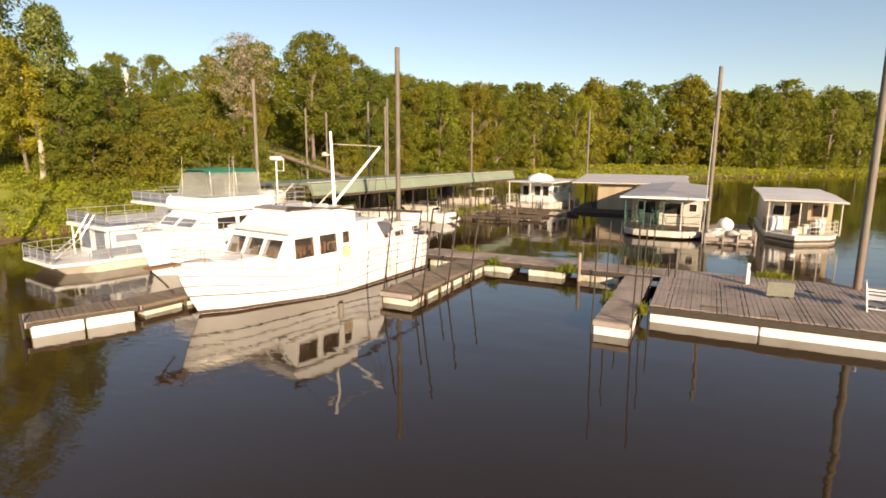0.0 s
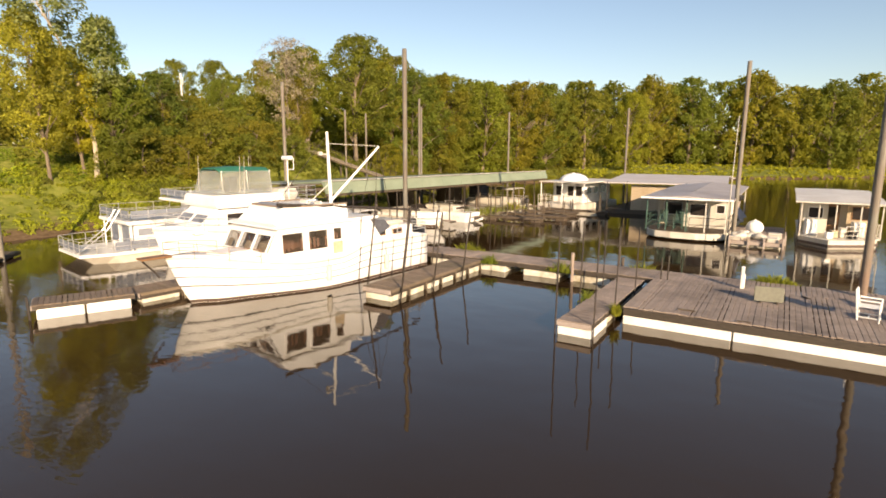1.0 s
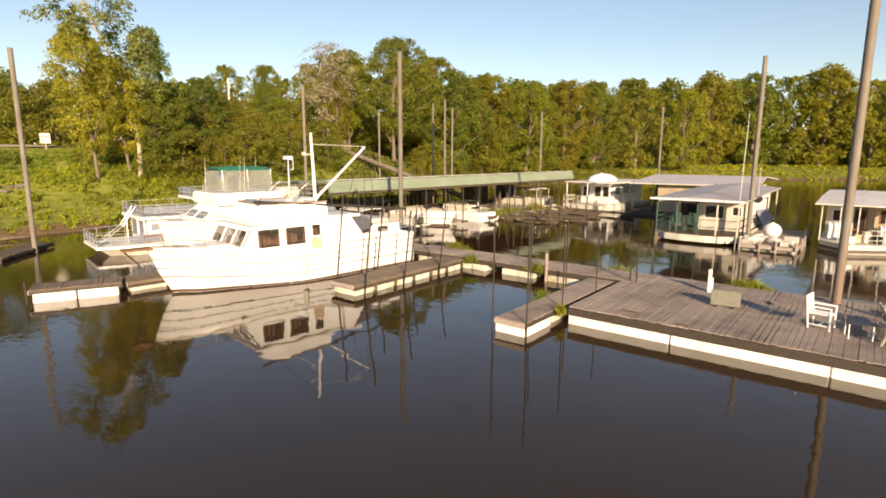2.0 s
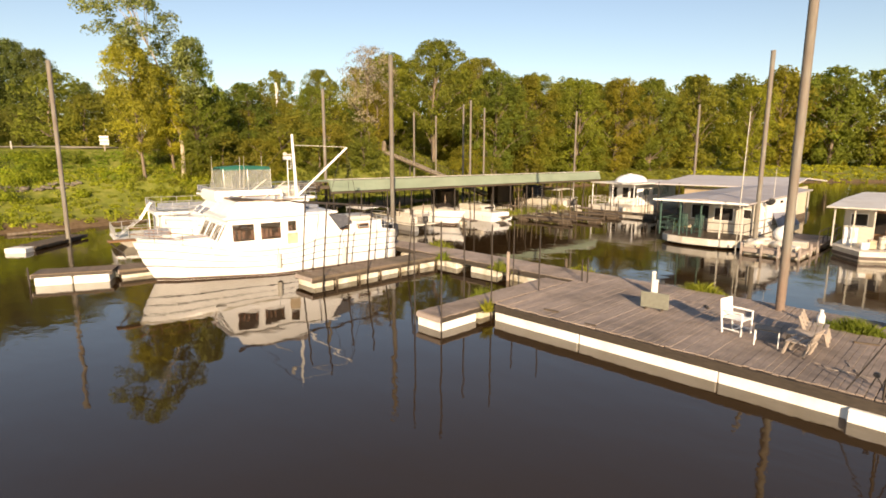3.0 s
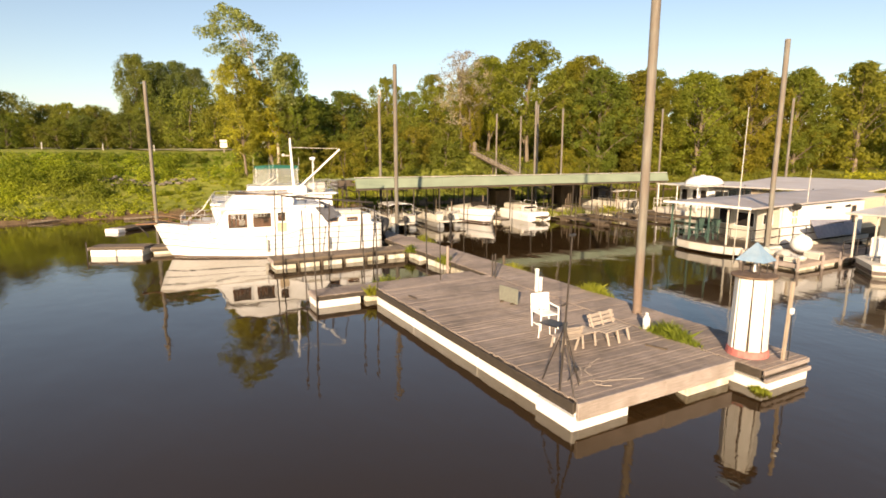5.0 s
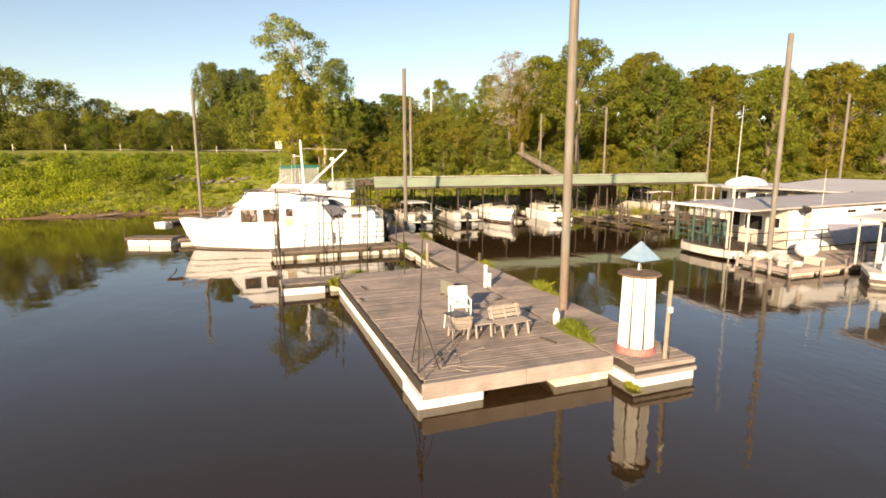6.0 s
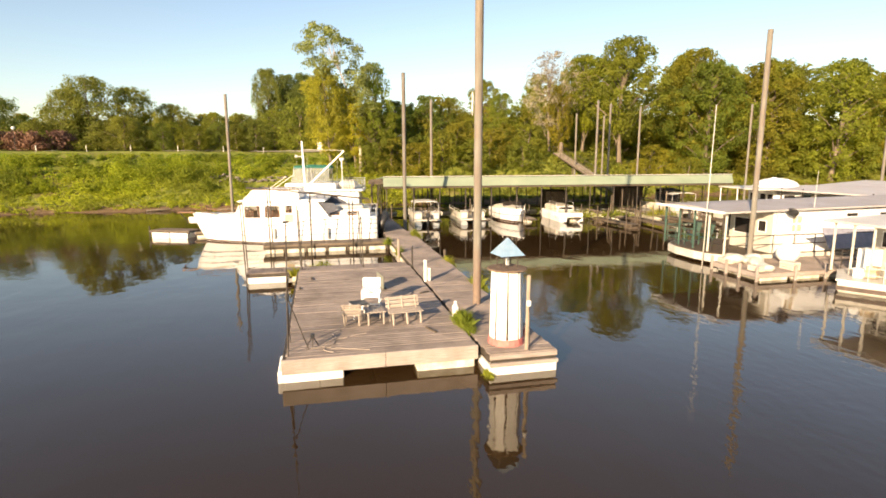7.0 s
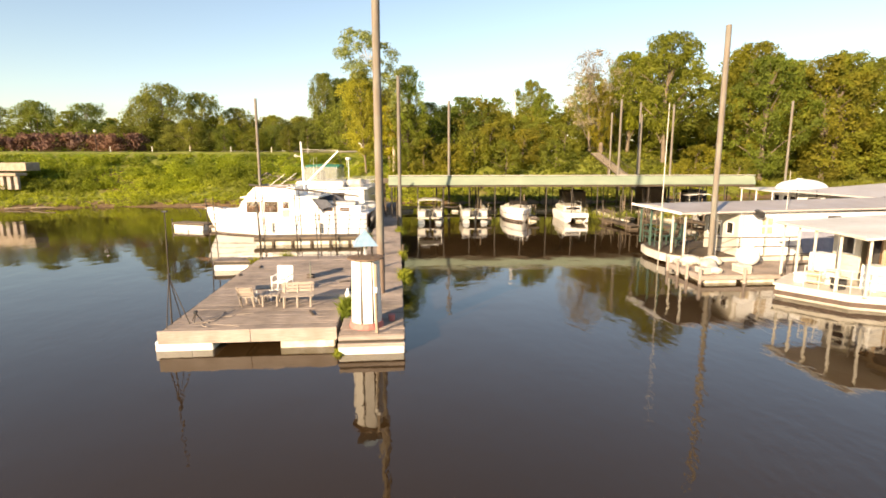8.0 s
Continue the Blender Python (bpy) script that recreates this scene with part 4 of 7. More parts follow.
def rail(parent, pts, z0, h, rows=2, r=0.018, step=0.9, mat_=ALU, name="railing"):
    """Horizontal bars along a line of points on a deck, with stanchions as pieces under them."""
    bars = None
    for k in reversed(range(rows)):
        bm = B()
        hh = h * (k + 1) / rows
        tube(bm, [(p[0], p[1], (p[2] if len(p) > 2 else z0) + hh) for p in pts], r)
        if bars is None:
            bars = part(name, bm, mat_, parent)
        else:
            part("rail_bar", bm, mat_, bars)
    bm = B()
    cyl(bm, (0, 0, -.02), (0, 0, h), r * 0.9, None, 6)
    me = bpy.data.meshes.new("rail_post")
    bm.to_mesh(me)
    bm.free()
    me.materials.append(mat_)
    for i, (a, b) in enumerate(zip(pts, pts[1:])):
        a3, b3 = Vector((a[0], a[1], a[2] if len(a) > 2 else z0)), Vector((b[0], b[1], b[2] if len(b) > 2 else z0))
        n = max(1, round((b3 - a3).length / step))
        for k in range(0 if i == 0 else 1, n + 1):
            p = a3.lerp(b3, k / n)
            shared("rail_post", me, pose(p.x, p.y, p.z), bars)
    return bars


def window(parent, c, w, h, normal, frame_mat=GEL, pane_mat=GLASS, tilt=0.0, depth=0.05, curtain=False, bar=0.045):
    """A framed pane on a wall: normal is the angle in degrees that it faces, 0 being +x; tilt leans its top back."""
    bm = B()
    for dy, dz, sy, sz in ((0, h / 2, w + bar, bar), (0, -h / 2, w + bar, bar), (w / 2, 0, bar, h - bar), (-w / 2, 0, bar, h - bar)):
        box(bm, (0, dy, dz), (depth, sy, sz), 0.008)
    f = part("window", bm, frame_mat, parent)
    f.matrix_basis = Matrix.Translation(c) @ pose(0, 0, 0, 0, 0, normal) @ pose(0, 0, 0, 0, -tilt, 0)
    bm = B()
    box(bm, (0.0, 0, 0), (0.02, w - 0.01, h - 0.01), 0.003)
    part("pane", bm, pane_mat, f)
    if curtain:
        for k in (0, 1, 2, 4):
            part("curtain", box(B(), (-0.022, -w / 2 + w * (k + .5) / 5 + 0.01 * (k % 2), -h * .12), (0.012, w / 9, h * (.62 - .1 * (k % 3))), 0.003), CURTAIN, f)
    return f


def plate(name, bm, mat_, parent, label="", bevel=0.0, smooth=False):
    if bevel:
        bmesh.ops.bevel(bm, geom=list(bm.edges), offset=bevel, segments=2, affect="EDGES", clamp_overlap=True)
    return part(name, bm, mat_, parent, label, smooth)


# white trawler, bow towards the open river
SLATE = surface("slate_canvas", [(0.3, (0.055, 0.06, 0.075)), (0.7, (0.10, 0.105, 0.125))], 5, rough=.85, bump=.2)
PANE = glass("brown_cabin_glass", (0.09, 0.075, 0.06), .03, .28)
TR = pose(-15.12, 11.55, 0, 0, 0, -7.2)
trawler = thing("trawler", "white displacement trawler with a raised pilothouse, moored at the slip", "boat", TR)
TL, TB = 11.65, 3.95


def tr_sheer(s):
    return 1.82 - 0.62 * smooth01(0.0, 0.42, s) + 0.34 * smooth01(0.52, 0.66, s)


bm = B()
hull(bm, TL, TB, tr_sheer)
part("hull", bm, GEL, trawler, "glossy white fibreglass hull", True)
for f0, f1, out, m_, lab in ((0.93, 0.985, 0.04, GEL_OLD, "white rub rail"), (0.76, 0.778, 0.012, HULL_LINE, "thin dark planking line"), (0.56, 0.578, 0.012, HULL_LINE, "thin dark planking line"), (0.36, 0.385, 0.014, HULL_LINE, "thin dark planking line"), (0.005, 0.075, 0.006, BOOT, "dark boot stripe")):
    bm = B()
    hull_strip(bm, TL, TB, tr_sheer, f0, f1, out)
    part("rub_rail" if out > .03 else "stripe", bm, m_, trawler, lab)
# trunk cabin ahead of the house
bm = B()
prism(bm, [(-.75, 1.2), (.75, 1.2), (.62, 1.74), (-.62, 1.74)], "y", 1.7, 3.2)
plate("trunk_cabin", bm, GEL, trawler, "", 0.05)
# house with raked front: wall pieces round open windows
def rake_y(z):
    return 2.75 + .532 * (z - 1.15)


def wall_x(z):
    return 1.62 - .075 * (z - 1.15)


def house_pane(bm, ys, zs, side):
    """One upright piece of a side wall; a None among ys follows the raked front."""
    out, inn = [], []
    for z, y in ((zs[0], ys[0]), (zs[0], ys[1]), (zs[1], ys[1]), (zs[1], ys[0])):
        yy = rake_y(z) if y is None else y
        out.append((side * wall_x(z), yy, z))
        inn.append((side * (wall_x(z) - .06), yy + (.05 if y is None else 0), z))
    loft(bm, [out, inn])


bm = B()
for side in (1, -1):
    house_pane(bm, (None, 7.6), (1.15, 1.58), side)
    house_pane(bm, (None, 7.6), (2.34, 2.56), side)
    for y0, y1 in ((None, 3.58), (4.54, 4.79), (5.73, 6.04), (6.47, 7.6)):
        house_pane(bm, (y0, y1), (1.58, 2.34), side)
    house_pane(bm, (6.04, 6.47), (1.58, 1.86), side)
for x0, x1, z0, z1 in ((-1.6, 1.6, 1.15, 1.67), (-1.53, 1.53, 2.33, 2.56), (-1.55, -1.43, 1.67, 2.33), (-.57, -.43, 1.67, 2.33), (.43, .57, 1.67, 2.33), (1.43, 1.55, 1.67, 2.33)):
    loft(bm, [[(x0, rake_y(z0) + d, z0), (x1, rake_y(z0) + d, z0), (x1, rake_y(z1) + d, z1), (x0, rake_y(z1) + d, z1)] for d in (.0, .06)])
box(bm, (0, 7.57, 1.85), (3.1, .06, 1.4))
part("house", bm, GEL, trawler)
part("cabin_sole", box(B(), (0, 5.2, 1.3), (3.0, 4.6, .06), .01), TEAK, trawler)
part("helm_console", box(B(), (.55, 3.75, 1.6), (1.1, .5, .62), .05), TAN, trawler, "tan helm console")
part("settee", box(B(), (-.95, 5.5, 1.55), (.9, 1.9, .5), .08), CURTAIN, trawler, "rust red settee")
part("cabin_lining", box(B(), (0, 7.5, 1.9), (3.0, .03, 1.2), .005), TAN, trawler)
bm = B()
prism(bm, [(3.2, 2.56), (8.5, 2.56), (8.5, 2.67), (3.4, 2.67), (3.2, 2.62)], "x", -1.7, 1.7)
plate("house_roof", bm, GEL, trawler, "white roof with an overhanging visor", 0.03)
for x, nrm in ((1.60, 0), (-1.60, 180)):
    for y, w in ((4.06, 0.98), (5.26, 0.96)):
        window(trawler, (x * .995, y, 1.96), w, 0.78, nrm, tilt=3, curtain=True, pane_mat=PANE, bar=.06)
    window(trawler, (x * .985, 6.25, 2.1), 0.44, 0.5, nrm, tilt=3, curtain=True, pane_mat=PANE)
    bm = B()
    box(bm, (x, 6.25, 1.53), (0.04, 0.5, 0.5), 0.01)
    part("door_panel", bm, TAN, trawler)
for x in (-1.05, 0, 1.05):
    wf = window(trawler, (x * .95, 3.1, 2.0), 0.92, 0.74, -90, tilt=28, pane_mat=PANE, bar=.07)
    part("blind", box(B(), (-.03, .2 * (x + .4), -.16), (.012, .34, .36), .004), TAN, wf, "tan blind behind the glass")
# flybridge
bm = B()
loft(bm, [[(-1.3, 3.45, z), (1.3, 3.45, z), (1.52, 4.4, z), (1.55, 6.9, z), (-1.55, 6.9, z), (-1.52, 4.4, z)] if k == 0 else
          [(-1.1, 4.0, z), (1.1, 4.0, z), (1.44, 4.9, z), (1.48, 6.9, z), (-1.48, 6.9, z), (-1.44, 4.9, z)] for k, z in ((0, 2.67), (1, 3.26))])
plate("flybridge", bm, GEL, trawler, "white flybridge coaming", 0.05)
bm = B()
loft(bm, [[(-.9, 4.1, 3.26), (.9, 4.1, 3.26), (.9, 4.15, 3.26), (-.9, 4.15, 3.26)], [(-.85, 4.3, 3.4), (.85, 4.3, 3.4), (.85, 4.34, 3.4), (-.85, 4.34, 3.4)]])
part("windscreen", bm, SCREEN, trawler, "low tinted windscreen")
for x in (-.45, .5):
    bm = B()
    box(bm, (x, 5.9, 3.1), (.5, .5, .3), 0.05)
    box(bm, (x, 6.15, 3.2), (.5, .1, .36), 0.04)
    part("helm_seat", bm, GEL_OLD, trawler)
# aft cabin trunk, boat deck and stern
bm = B()
prism(bm, [(-1.3, 1.4), (1.3, 1.4), (1.2, 2.02), (-1.2, 2.02)], "y", 8.35, 11.2)
plate("aft_cabin", bm, GEL, trawler, "", 0.05)
for y in (9.0, 10.1):
    for x, nrm in ((1.26, 0), (-1.26, 180)):
        window(trawler, (x, y, 1.78), 0.6, 0.2, nrm, frame_mat=TEAK, tilt=9)
for x in (1.3, -1.3):
    part("stanchion", cyl(B(), (x, 8.3, 1.4), (x, 8.3, 2.58), 0.03), ALU, trawler)
# side panels closing the space between house and aft cabin
for x in (1.66, -1.66):
    bm = B()
    loft(bm, [[(xx, 7.55, 1.4), (xx, 8.85, 1.4), (xx, 8.6, 1.75), (xx, 8.0, 2.56), (xx, 7.55, 2.56)] for xx in (x, x - .05)])
    part("side_panel", bm, GEL, trawler)
    bm = B()
    loft(bm, [[(xx, 7.95, 2.54), (xx, 9.0, 2.44), (xx, 9.35, 2.06), (xx, 8.55, 1.74)] for xx in (x * .93, x * .93 - .02)])
    part("canvas_curtain", bm, SLATE, trawler, "slate grey canvas side curtain")
bm = B()
box(bm, (0, TL - 0.02, 1.05), (3.2, 0.08, 0.9), 0.02)
part("transom", bm, TEAK, trawler, "varnished brown transom")
# mast, boom and rigging
bm = B()
cyl(bm, (0.15, 7.15, 2.6), (0.15, 7.0, 6.25), 0.085, 0.055, 12)
mast = part("mast", bm, GEL, trawler, "white mast")
bm = B()
cyl(bm, (0.15, 7.12, 3.3), (0.55, 9.65, 5.65), 0.06, 0.05, 10)
part("boom", bm, GEL, trawler, "white boom raised aft")
bm = B()
tube(bm, [(0.15, 7.0, 5.75), (0.55, 9.62, 5.68)], 0.014)
part("topping_lift", bm, GEL_OLD, trawler)
for p, q in (((.55, 9.6, 5.6), (0.9, 10.2, 2.0)), ((.55, 9.6, 5.6), (-.6, 10.4, 2.0)), ((.15, 7.0, 6.1), (.1, 4.2, 3.1)), ((.5, 9.3, 5.2), (.4, 8.5, 2.5))):
    bm = B()
    cyl(bm, p, q, 0.011, None, 5)
    part("stay", bm, STEEL, trawler)
bm = B()
cyl(bm, (.15, 7.0, 5.3), (.15, 6.7, 5.3), .03)
box(bm, (.15, 6.62, 5.33), (.18, .16, .16), 0.03)
part("spreader_light", bm, GEL_OLD, trawler)
# rails
rail(trawler, [(.0, -.05, 1.82), (.55, .75, 1.72), (1.15, 1.7, 1.56), (1.55, 2.7, 1.38)], 0, .5, 2, .013, .9, TEAK)
rail(trawler, [(.0, -.05, 1.82), (-.55, .75, 1.72), (-1.15, 1.7, 1.56), (-1.55, 2.7, 1.38)], 0, .5, 2, .013, .9, TEAK)
rail(trawler, [(1.75, 9.6), (1.68, 11.6), (-1.68, 11.6), (-1.75, 9.6)], 1.54, .55)
bm = B()
box(bm, (0, -.35, 1.83), (.45, 1.0, .07), 0.02)
part("bow_pulpit", bm, TEAK, trawler, "wooden bow pulpit")
bm = B()
tube(bm, [(0, -.75, 1.75), (0, -.35, 1.3), (.16, -.3, 1.15)], .035)
part("anchor", bm, STEEL, trawler)
for y, x in ((5.4, 1.98), (8.6, 2.0)):
    bm = B()
    cyl(bm, (x + .05, y, .35), (x + .05, y, .95), .11, .11, 12)
    f = part("fender", bm, GEL_OLD, trawler)
    bm = B()
    cyl(bm, (x + .05, y, .95), (x, y, 1.35), .012, None, 5)
    part("line", bm, STEEL, f)
bm = B()
box(bm, (0.2, 9.7, 2.13), (1.5, 2.2, .22), 0.09)
part("dinghy", bm, GEL_OLD, trawler, "upturned white dinghy on the aft cabin")
bm = B()
box(bm, (-.3, 8.0, 2.78), (.75, .6, .22), 0.08)
part("deck_box", bm, STRIPE, trawler, "grey covered deck box")
bm = B()
cyl(bm, (1.2, 3.7, 3.42), (1.62, 8.6, 2.98), .06, None, 8)
cyl(bm, (1.62, 8.6, 2.98), (1.66, 11.2, 2.7), .05, None, 8)
part("awning_pole", bm, STEEL, trawler)
bm = B()
tube(bm, [(1.44, 6.9, 3.3), (1.4, 4.9, 3.3), (1.06, 4.05, 3.3), (-1.06, 4.05, 3.3), (-1.4, 4.9, 3.3), (-1.44, 6.9, 3.3)], 0.035, 8)
part("canvas_roll", bm, surface("brown_canvas", [(0.3, (0.16, 0.12, 0.09)), (0.7, (0.27, 0.21, 0.16))], 6, rough=.9), trawler, "rolled brown canvas along the coaming")

for x in (-1.2, 1.2):
    bm = B()
    tube(bm, [(x, 4.9, 3.22), (x * 1.02, 6.15, 4.1)], .024, 8)
    part("folded_top_frame", bm, GEL_OLD, trawler)
bm = B()
loft(bm, [[(x, 7.7, 1.45), (x, 9.9, 1.45), (x, 9.5, 2.3), (x, 8.9, 2.6), (x, 7.7, 2.62)] for x in (-1.5, -1.2)])
part("canvas_cover", bm, SLATE, trawler, "slate grey canvas curtain behind the house")
bm = B()
tube(bm, [(-1.2, TL + .25, .75), (-1.2, TL + .5, 1.5), (1.0, TL + .5, 1.55), (1.3, TL + .3, 1.2), (1.1, TL + .25, .6), (-1.2, TL + .25, .75)], .2, 10)
box(bm, (0, TL + .36, 1.1), (2.1, .1, .7), .02)
part("stern_dinghy", bm, GREYBLACK, trawler, "black inflatable dinghy hung at the stern", True)

# cabin cruiser with an enclosed flybridge
CR = pose(-22.0, 13.0, 0, 0, 0, -8.0) @ pose(0, .9, 0) @ Matrix.Diagonal((1, .76, 1, 1))
cruiser = thing("cabin_cruiser", "white cabin cruiser with a green-topped flybridge enclosure", "boat", CR)
CL, CB = 12.6, 4.1


def cr_sheer(s):
    return 1.95 - 0.45 * smooth01(0.05, 0.6, s)


bm = B()
hull(bm, CL - 1.4, CB, cr_sheer, flare=0.68)
part("hull", bm, GEL, cruiser, "", True).matrix_basis = pose(0, 1.4, 0)
bm = B()
hull_strip(bm, CL - 1.4, CB, cr_sheer, 0.9, 0.97, 0.035, flare=0.68)
part("rub_rail", bm, GEL_OLD, cruiser).matrix_basis = pose(0, 1.4, 0)
bm = B()
loft(bm, [[(x, 3.0, 1.6), (x, 11.5, 1.5), (x * .96, 11.5, 2.75), (x * .9, 4.7, 2.75)] for x in (-1.5, 1.5)])
plate("house", bm, GEL, cruiser, "", 0.06)
for x in (-.8, .8):
    window(cruiser, (x * .85, 3.9, 2.25), 1.2, .6, -90, pane_mat=SCREEN, tilt=55)
for x, nrm in ((1.49, 0), (-1.49, 180)):
    for y in (5.8, 7.3, 8.8):
        window(cruiser, (x, y, 2.2), 1.3, .55, nrm, tilt=2)
bm = B()
prism(bm, [(-1.75, 2.75), (1.75, 2.75), (1.55, 3.34), (-1.55, 3.34)], "y", 4.4, 9.3)
plate("bridge_deck", bm, GEL, cruiser, "", 0.08)
bm = B()
prism(bm, [(-1.7, 2.75), (1.7, 2.75), (1.7, 2.87), (-1.7, 2.87)], "y", 9.3, 12.0)
plate("aft_deck", bm, GEL, cruiser, "", 0.03)
bm = B()
box(bm, (.2, 10.3, 3.18), (1.5, 1.7, .6), .2)
part("covered_tender", bm, GEL_OLD, cruiser, "white covered tender on the aft deck")
# enclosure: clear curtains between posts under a green top
EN = [(-1.25, 4.9), (1.25, 4.9), (1.35, 8.6), (-1.35, 8.6)]
for a, b in zip(EN, EN[1:] + EN[:1]):
    bm = B()
    lean_ = 0.35
    loft(bm, [[(a[0], a[1], 3.38), (b[0], b[1], 3.38), (b[0], b[1], 3.4), (a[0], a[1], 3.4)],
              [(a[0] * .86, a[1] + (lean_ if a[1] < 6 else 0), 4.45), (b[0] * .86, b[1] + (lean_ if b[1] < 6 else 0), 4.45), (b[0] * .86, b[1] + (lean_ if b[1] < 6 else 0), 4.47), (a[0] * .86, a[1] + (lean_ if a[1] < 6 else 0), 4.47)]], cap=False)
    part("curtain_panel", bm, VINYL, cruiser, "clear vinyl curtain panel")
bm = B()
loft(bm, [[(-1.12, y, 4.45 + dz - .05), (-.6, y, 4.62 + dz), (.6, y, 4.62 + dz), (1.12, y, 4.45 + dz - .05), (.6, y, 4.57 + dz), (-.6, y, 4.57 + dz)] for y, dz in ((5.15, -.02), (6.8, .06), (8.75, 0))])
part("bimini_top", bm, GREEN_CANVAS, cruiser, "dark green canvas bimini top")
for x, y in ((-1.1, 5.2), (1.1, 5.2), (-1.15, 6.9), (1.15, 6.9), (-1.15, 8.6), (1.15, 8.6)):
    bm = B()
    cyl(bm, (x * 1.08, y, 3.38), (x, y, 4.5), 0.022)
    part("top_frame", bm, ALU, cruiser)
bm = B()
box(bm, (.0, 6.6, 3.75), (.6, .6, .8), .06)
part("helm_seat", bm, GREYBLACK, cruiser)
rail(cruiser, [(-1.6, 9.4), (-1.6, 11.9), (1.6, 11.9), (1.6, 9.4)], 2.87, .75, 3, .016)
rail(cruiser, [(1.85, 6.2, 1.6), (1.55, 3.6, 1.75), (.55, 1.9, 1.9), (0, 1.35, 1.95)], 0, .6)
rail(cruiser, [(-1.85, 6.2, 1.6), (-1.55, 3.6, 1.75), (-.55, 1.9, 1.9), (0, 1.35, 1.95)], 0, .6)
# radar mast and aerials
bm = B()
cyl(bm, (1.3, 9.9, 2.8), (1.3, 9.9, 5.08), .04)
tube(bm, [(1.3, 9.9, 4.5), (1.85, 9.9, 4.5), (1.85, 9.9, 5.1)], .025)
radar = part("radar_mast", bm, GEL, cruiser)
bm = B()
box(bm, (1.3, 9.9, 5.1), (.7, .4, .2), 0.06)
part("radar", bm, GEL, radar, "white radar housing")
for x, y in ((-.9, 5.0), (1.4, 6.2), (1.4, 6.5), (-1.4, 9.0)):
    bm = B()
    cyl(bm, (x, y, 3.3), (x, y + .1, 5.2), .02, .008, 6)
    part("aerial", bm, GEL_OLD, cruiser)

# two-deck houseboat near the bank
HB = pose(-26.5, 13.6, 0, 0, 0, -9) @ Matrix.Diagonal((1, 1, .76, 1))
house3 = thing("houseboat", "white houseboat with railed front and roof decks near the bank", "boat", HB)
bm = B()
loft(bm, [[(-1.5, .0, z0 if k else z0), (1.5, .0, z0), (1.9, 1.3, z0), (1.9, 9.5, z0), (-1.9, 9.5, z0), (-1.9, 1.3, z0)] if k else
          [(-1.0, .9, z0), (1.0, .9, z0), (1.7, 1.8, z0), (1.8, 9.5, z0), (-1.8, 9.5, z0), (-1.7, 1.8, z0)] for k, z0 in ((0, -.4), (1, .55))])
plate("hull", bm, GEL_OLD, house3, "", 0.05)
bm = B()
prism(bm, [(-1.6, -.15), (1.6, -.15), (2.0, 1.2), (2.0, 9.55), (-2.0, 9.55), (-2.0, 1.2)], "z", .55, .72)
plate("deck", bm, GEL, house3, "", 0.02)
bm = B()
box(bm, (0, 5.75, 1.55), (3.4, 6.9, 1.7), 0.05)
part("cabin", bm, GEL, house3)
for x, nrm in ((1.7, 0), (-1.7, 180)):
    for y in (3.2, 4.9, 6.5, 8.1):
        window(house3, (x, y, 1.85), 1.5, .5, nrm, pane_mat=SCREEN)
for x in (-.9, .6):
    window(house3, (x, 2.29, 1.6), 1.0, 1.2, -90, frame_mat=ALU, pane_mat=SCREEN)
part("side_screen", box(B(), (1.78, 6.7, 3.1), (.05, 1.4, .9), .02), TAN, house3, "tan canvas side screen")
bm = B()
prism(bm, [(-2, 1.9), (2, 1.9), (2, 9.4), (-2, 9.4)], "z", 2.4, 2.62)
plate("roof_deck", bm, GEL, house3, "", 0.03)
bm = B()
prism(bm, [(-1.9, 5.0), (1.9, 5.0), (1.9, 9.4), (-1.9, 9.4)], "z", 3.55, 3.72)
box(bm, (0, 7.6, 3.1), (3.0, 3.2, .95), 0.05)
plate("bridge_deck", bm, GEL, house3, "", 0.0)
rail(house3, [(2.0, 3.6), (2.0, 1.2), (1.6, -.1), (-1.6, -.1), (-2.0, 1.2), (-2.0, 3.6)], .72, .85)
rail(house3, [(2.0, 5.6), (2.0, 2.0), (-2.0, 2.0), (-2.0, 5.6)], 2.62, .8)
rail(house3, [(1.85, 9.4), (1.85, 5.1), (-1.85, 5.1), (-1.85, 9.4)], 3.72, .62)
for a, b, z in (((2.0, 3.5), (2.0, 1.3), .78), ((1.5, -.08), (-1.5, -.08), .78), ((2.0, 5.5), (2.0, 2.1), 2.7), ((1.9, 2.0), (-1.9, 2.0), 2.7), ((1.85, 9.3), (1.85, 5.2), 3.78), ((1.8, 5.1), (-1.8, 5.1), 3.78)):
    bm = B()
    loft(bm, [[(a[0], a[1], zz), (b[0], b[1], zz), (b[0] - .012, b[1] + .012, zz), (a[0] - .012, a[1] + .012, zz)] for zz in (z + .12, z + .62)])
    part("rail_panel", bm, SCREEN, house3, "grey-blue mesh rail panel")
bm = B()
tube(bm, [(.6, -.1, .72), (.4, 1.3, 2.0), (.4, 1.95, 3.3)], .03)
tube(bm, [(1.2, -.1, .72), (1.0, 1.3, 2.0), (1.0, 1.95, 3.3)], .03)
for k in range(6):
    u = (k + 1) / 7
    cyl(bm, (.6 - .2 * u, -.1 + 1.6 * u, .75 + 1.8 * u), (1.2 - .2 * u, -.1 + 1.6 * u, .75 + 1.8 * u), .025)
part("ladder", bm, ALU, house3, "white boarding ladder to the roof deck")
for x, y in ((1.85, 2.1), (-1.85, 2.1), (1.85, 3.7), (-1.85, 3.7)):
    bm = B()
    cyl(bm, (x, y, .72), (x, y, 2.42), .035)
    part("post", bm, GEL, house3)
bm = B()
box(bm, (.3, 7.0, 4.0), (1.6, 2.4, .5), .2)
part("covered_seat", bm, GEL, house3)


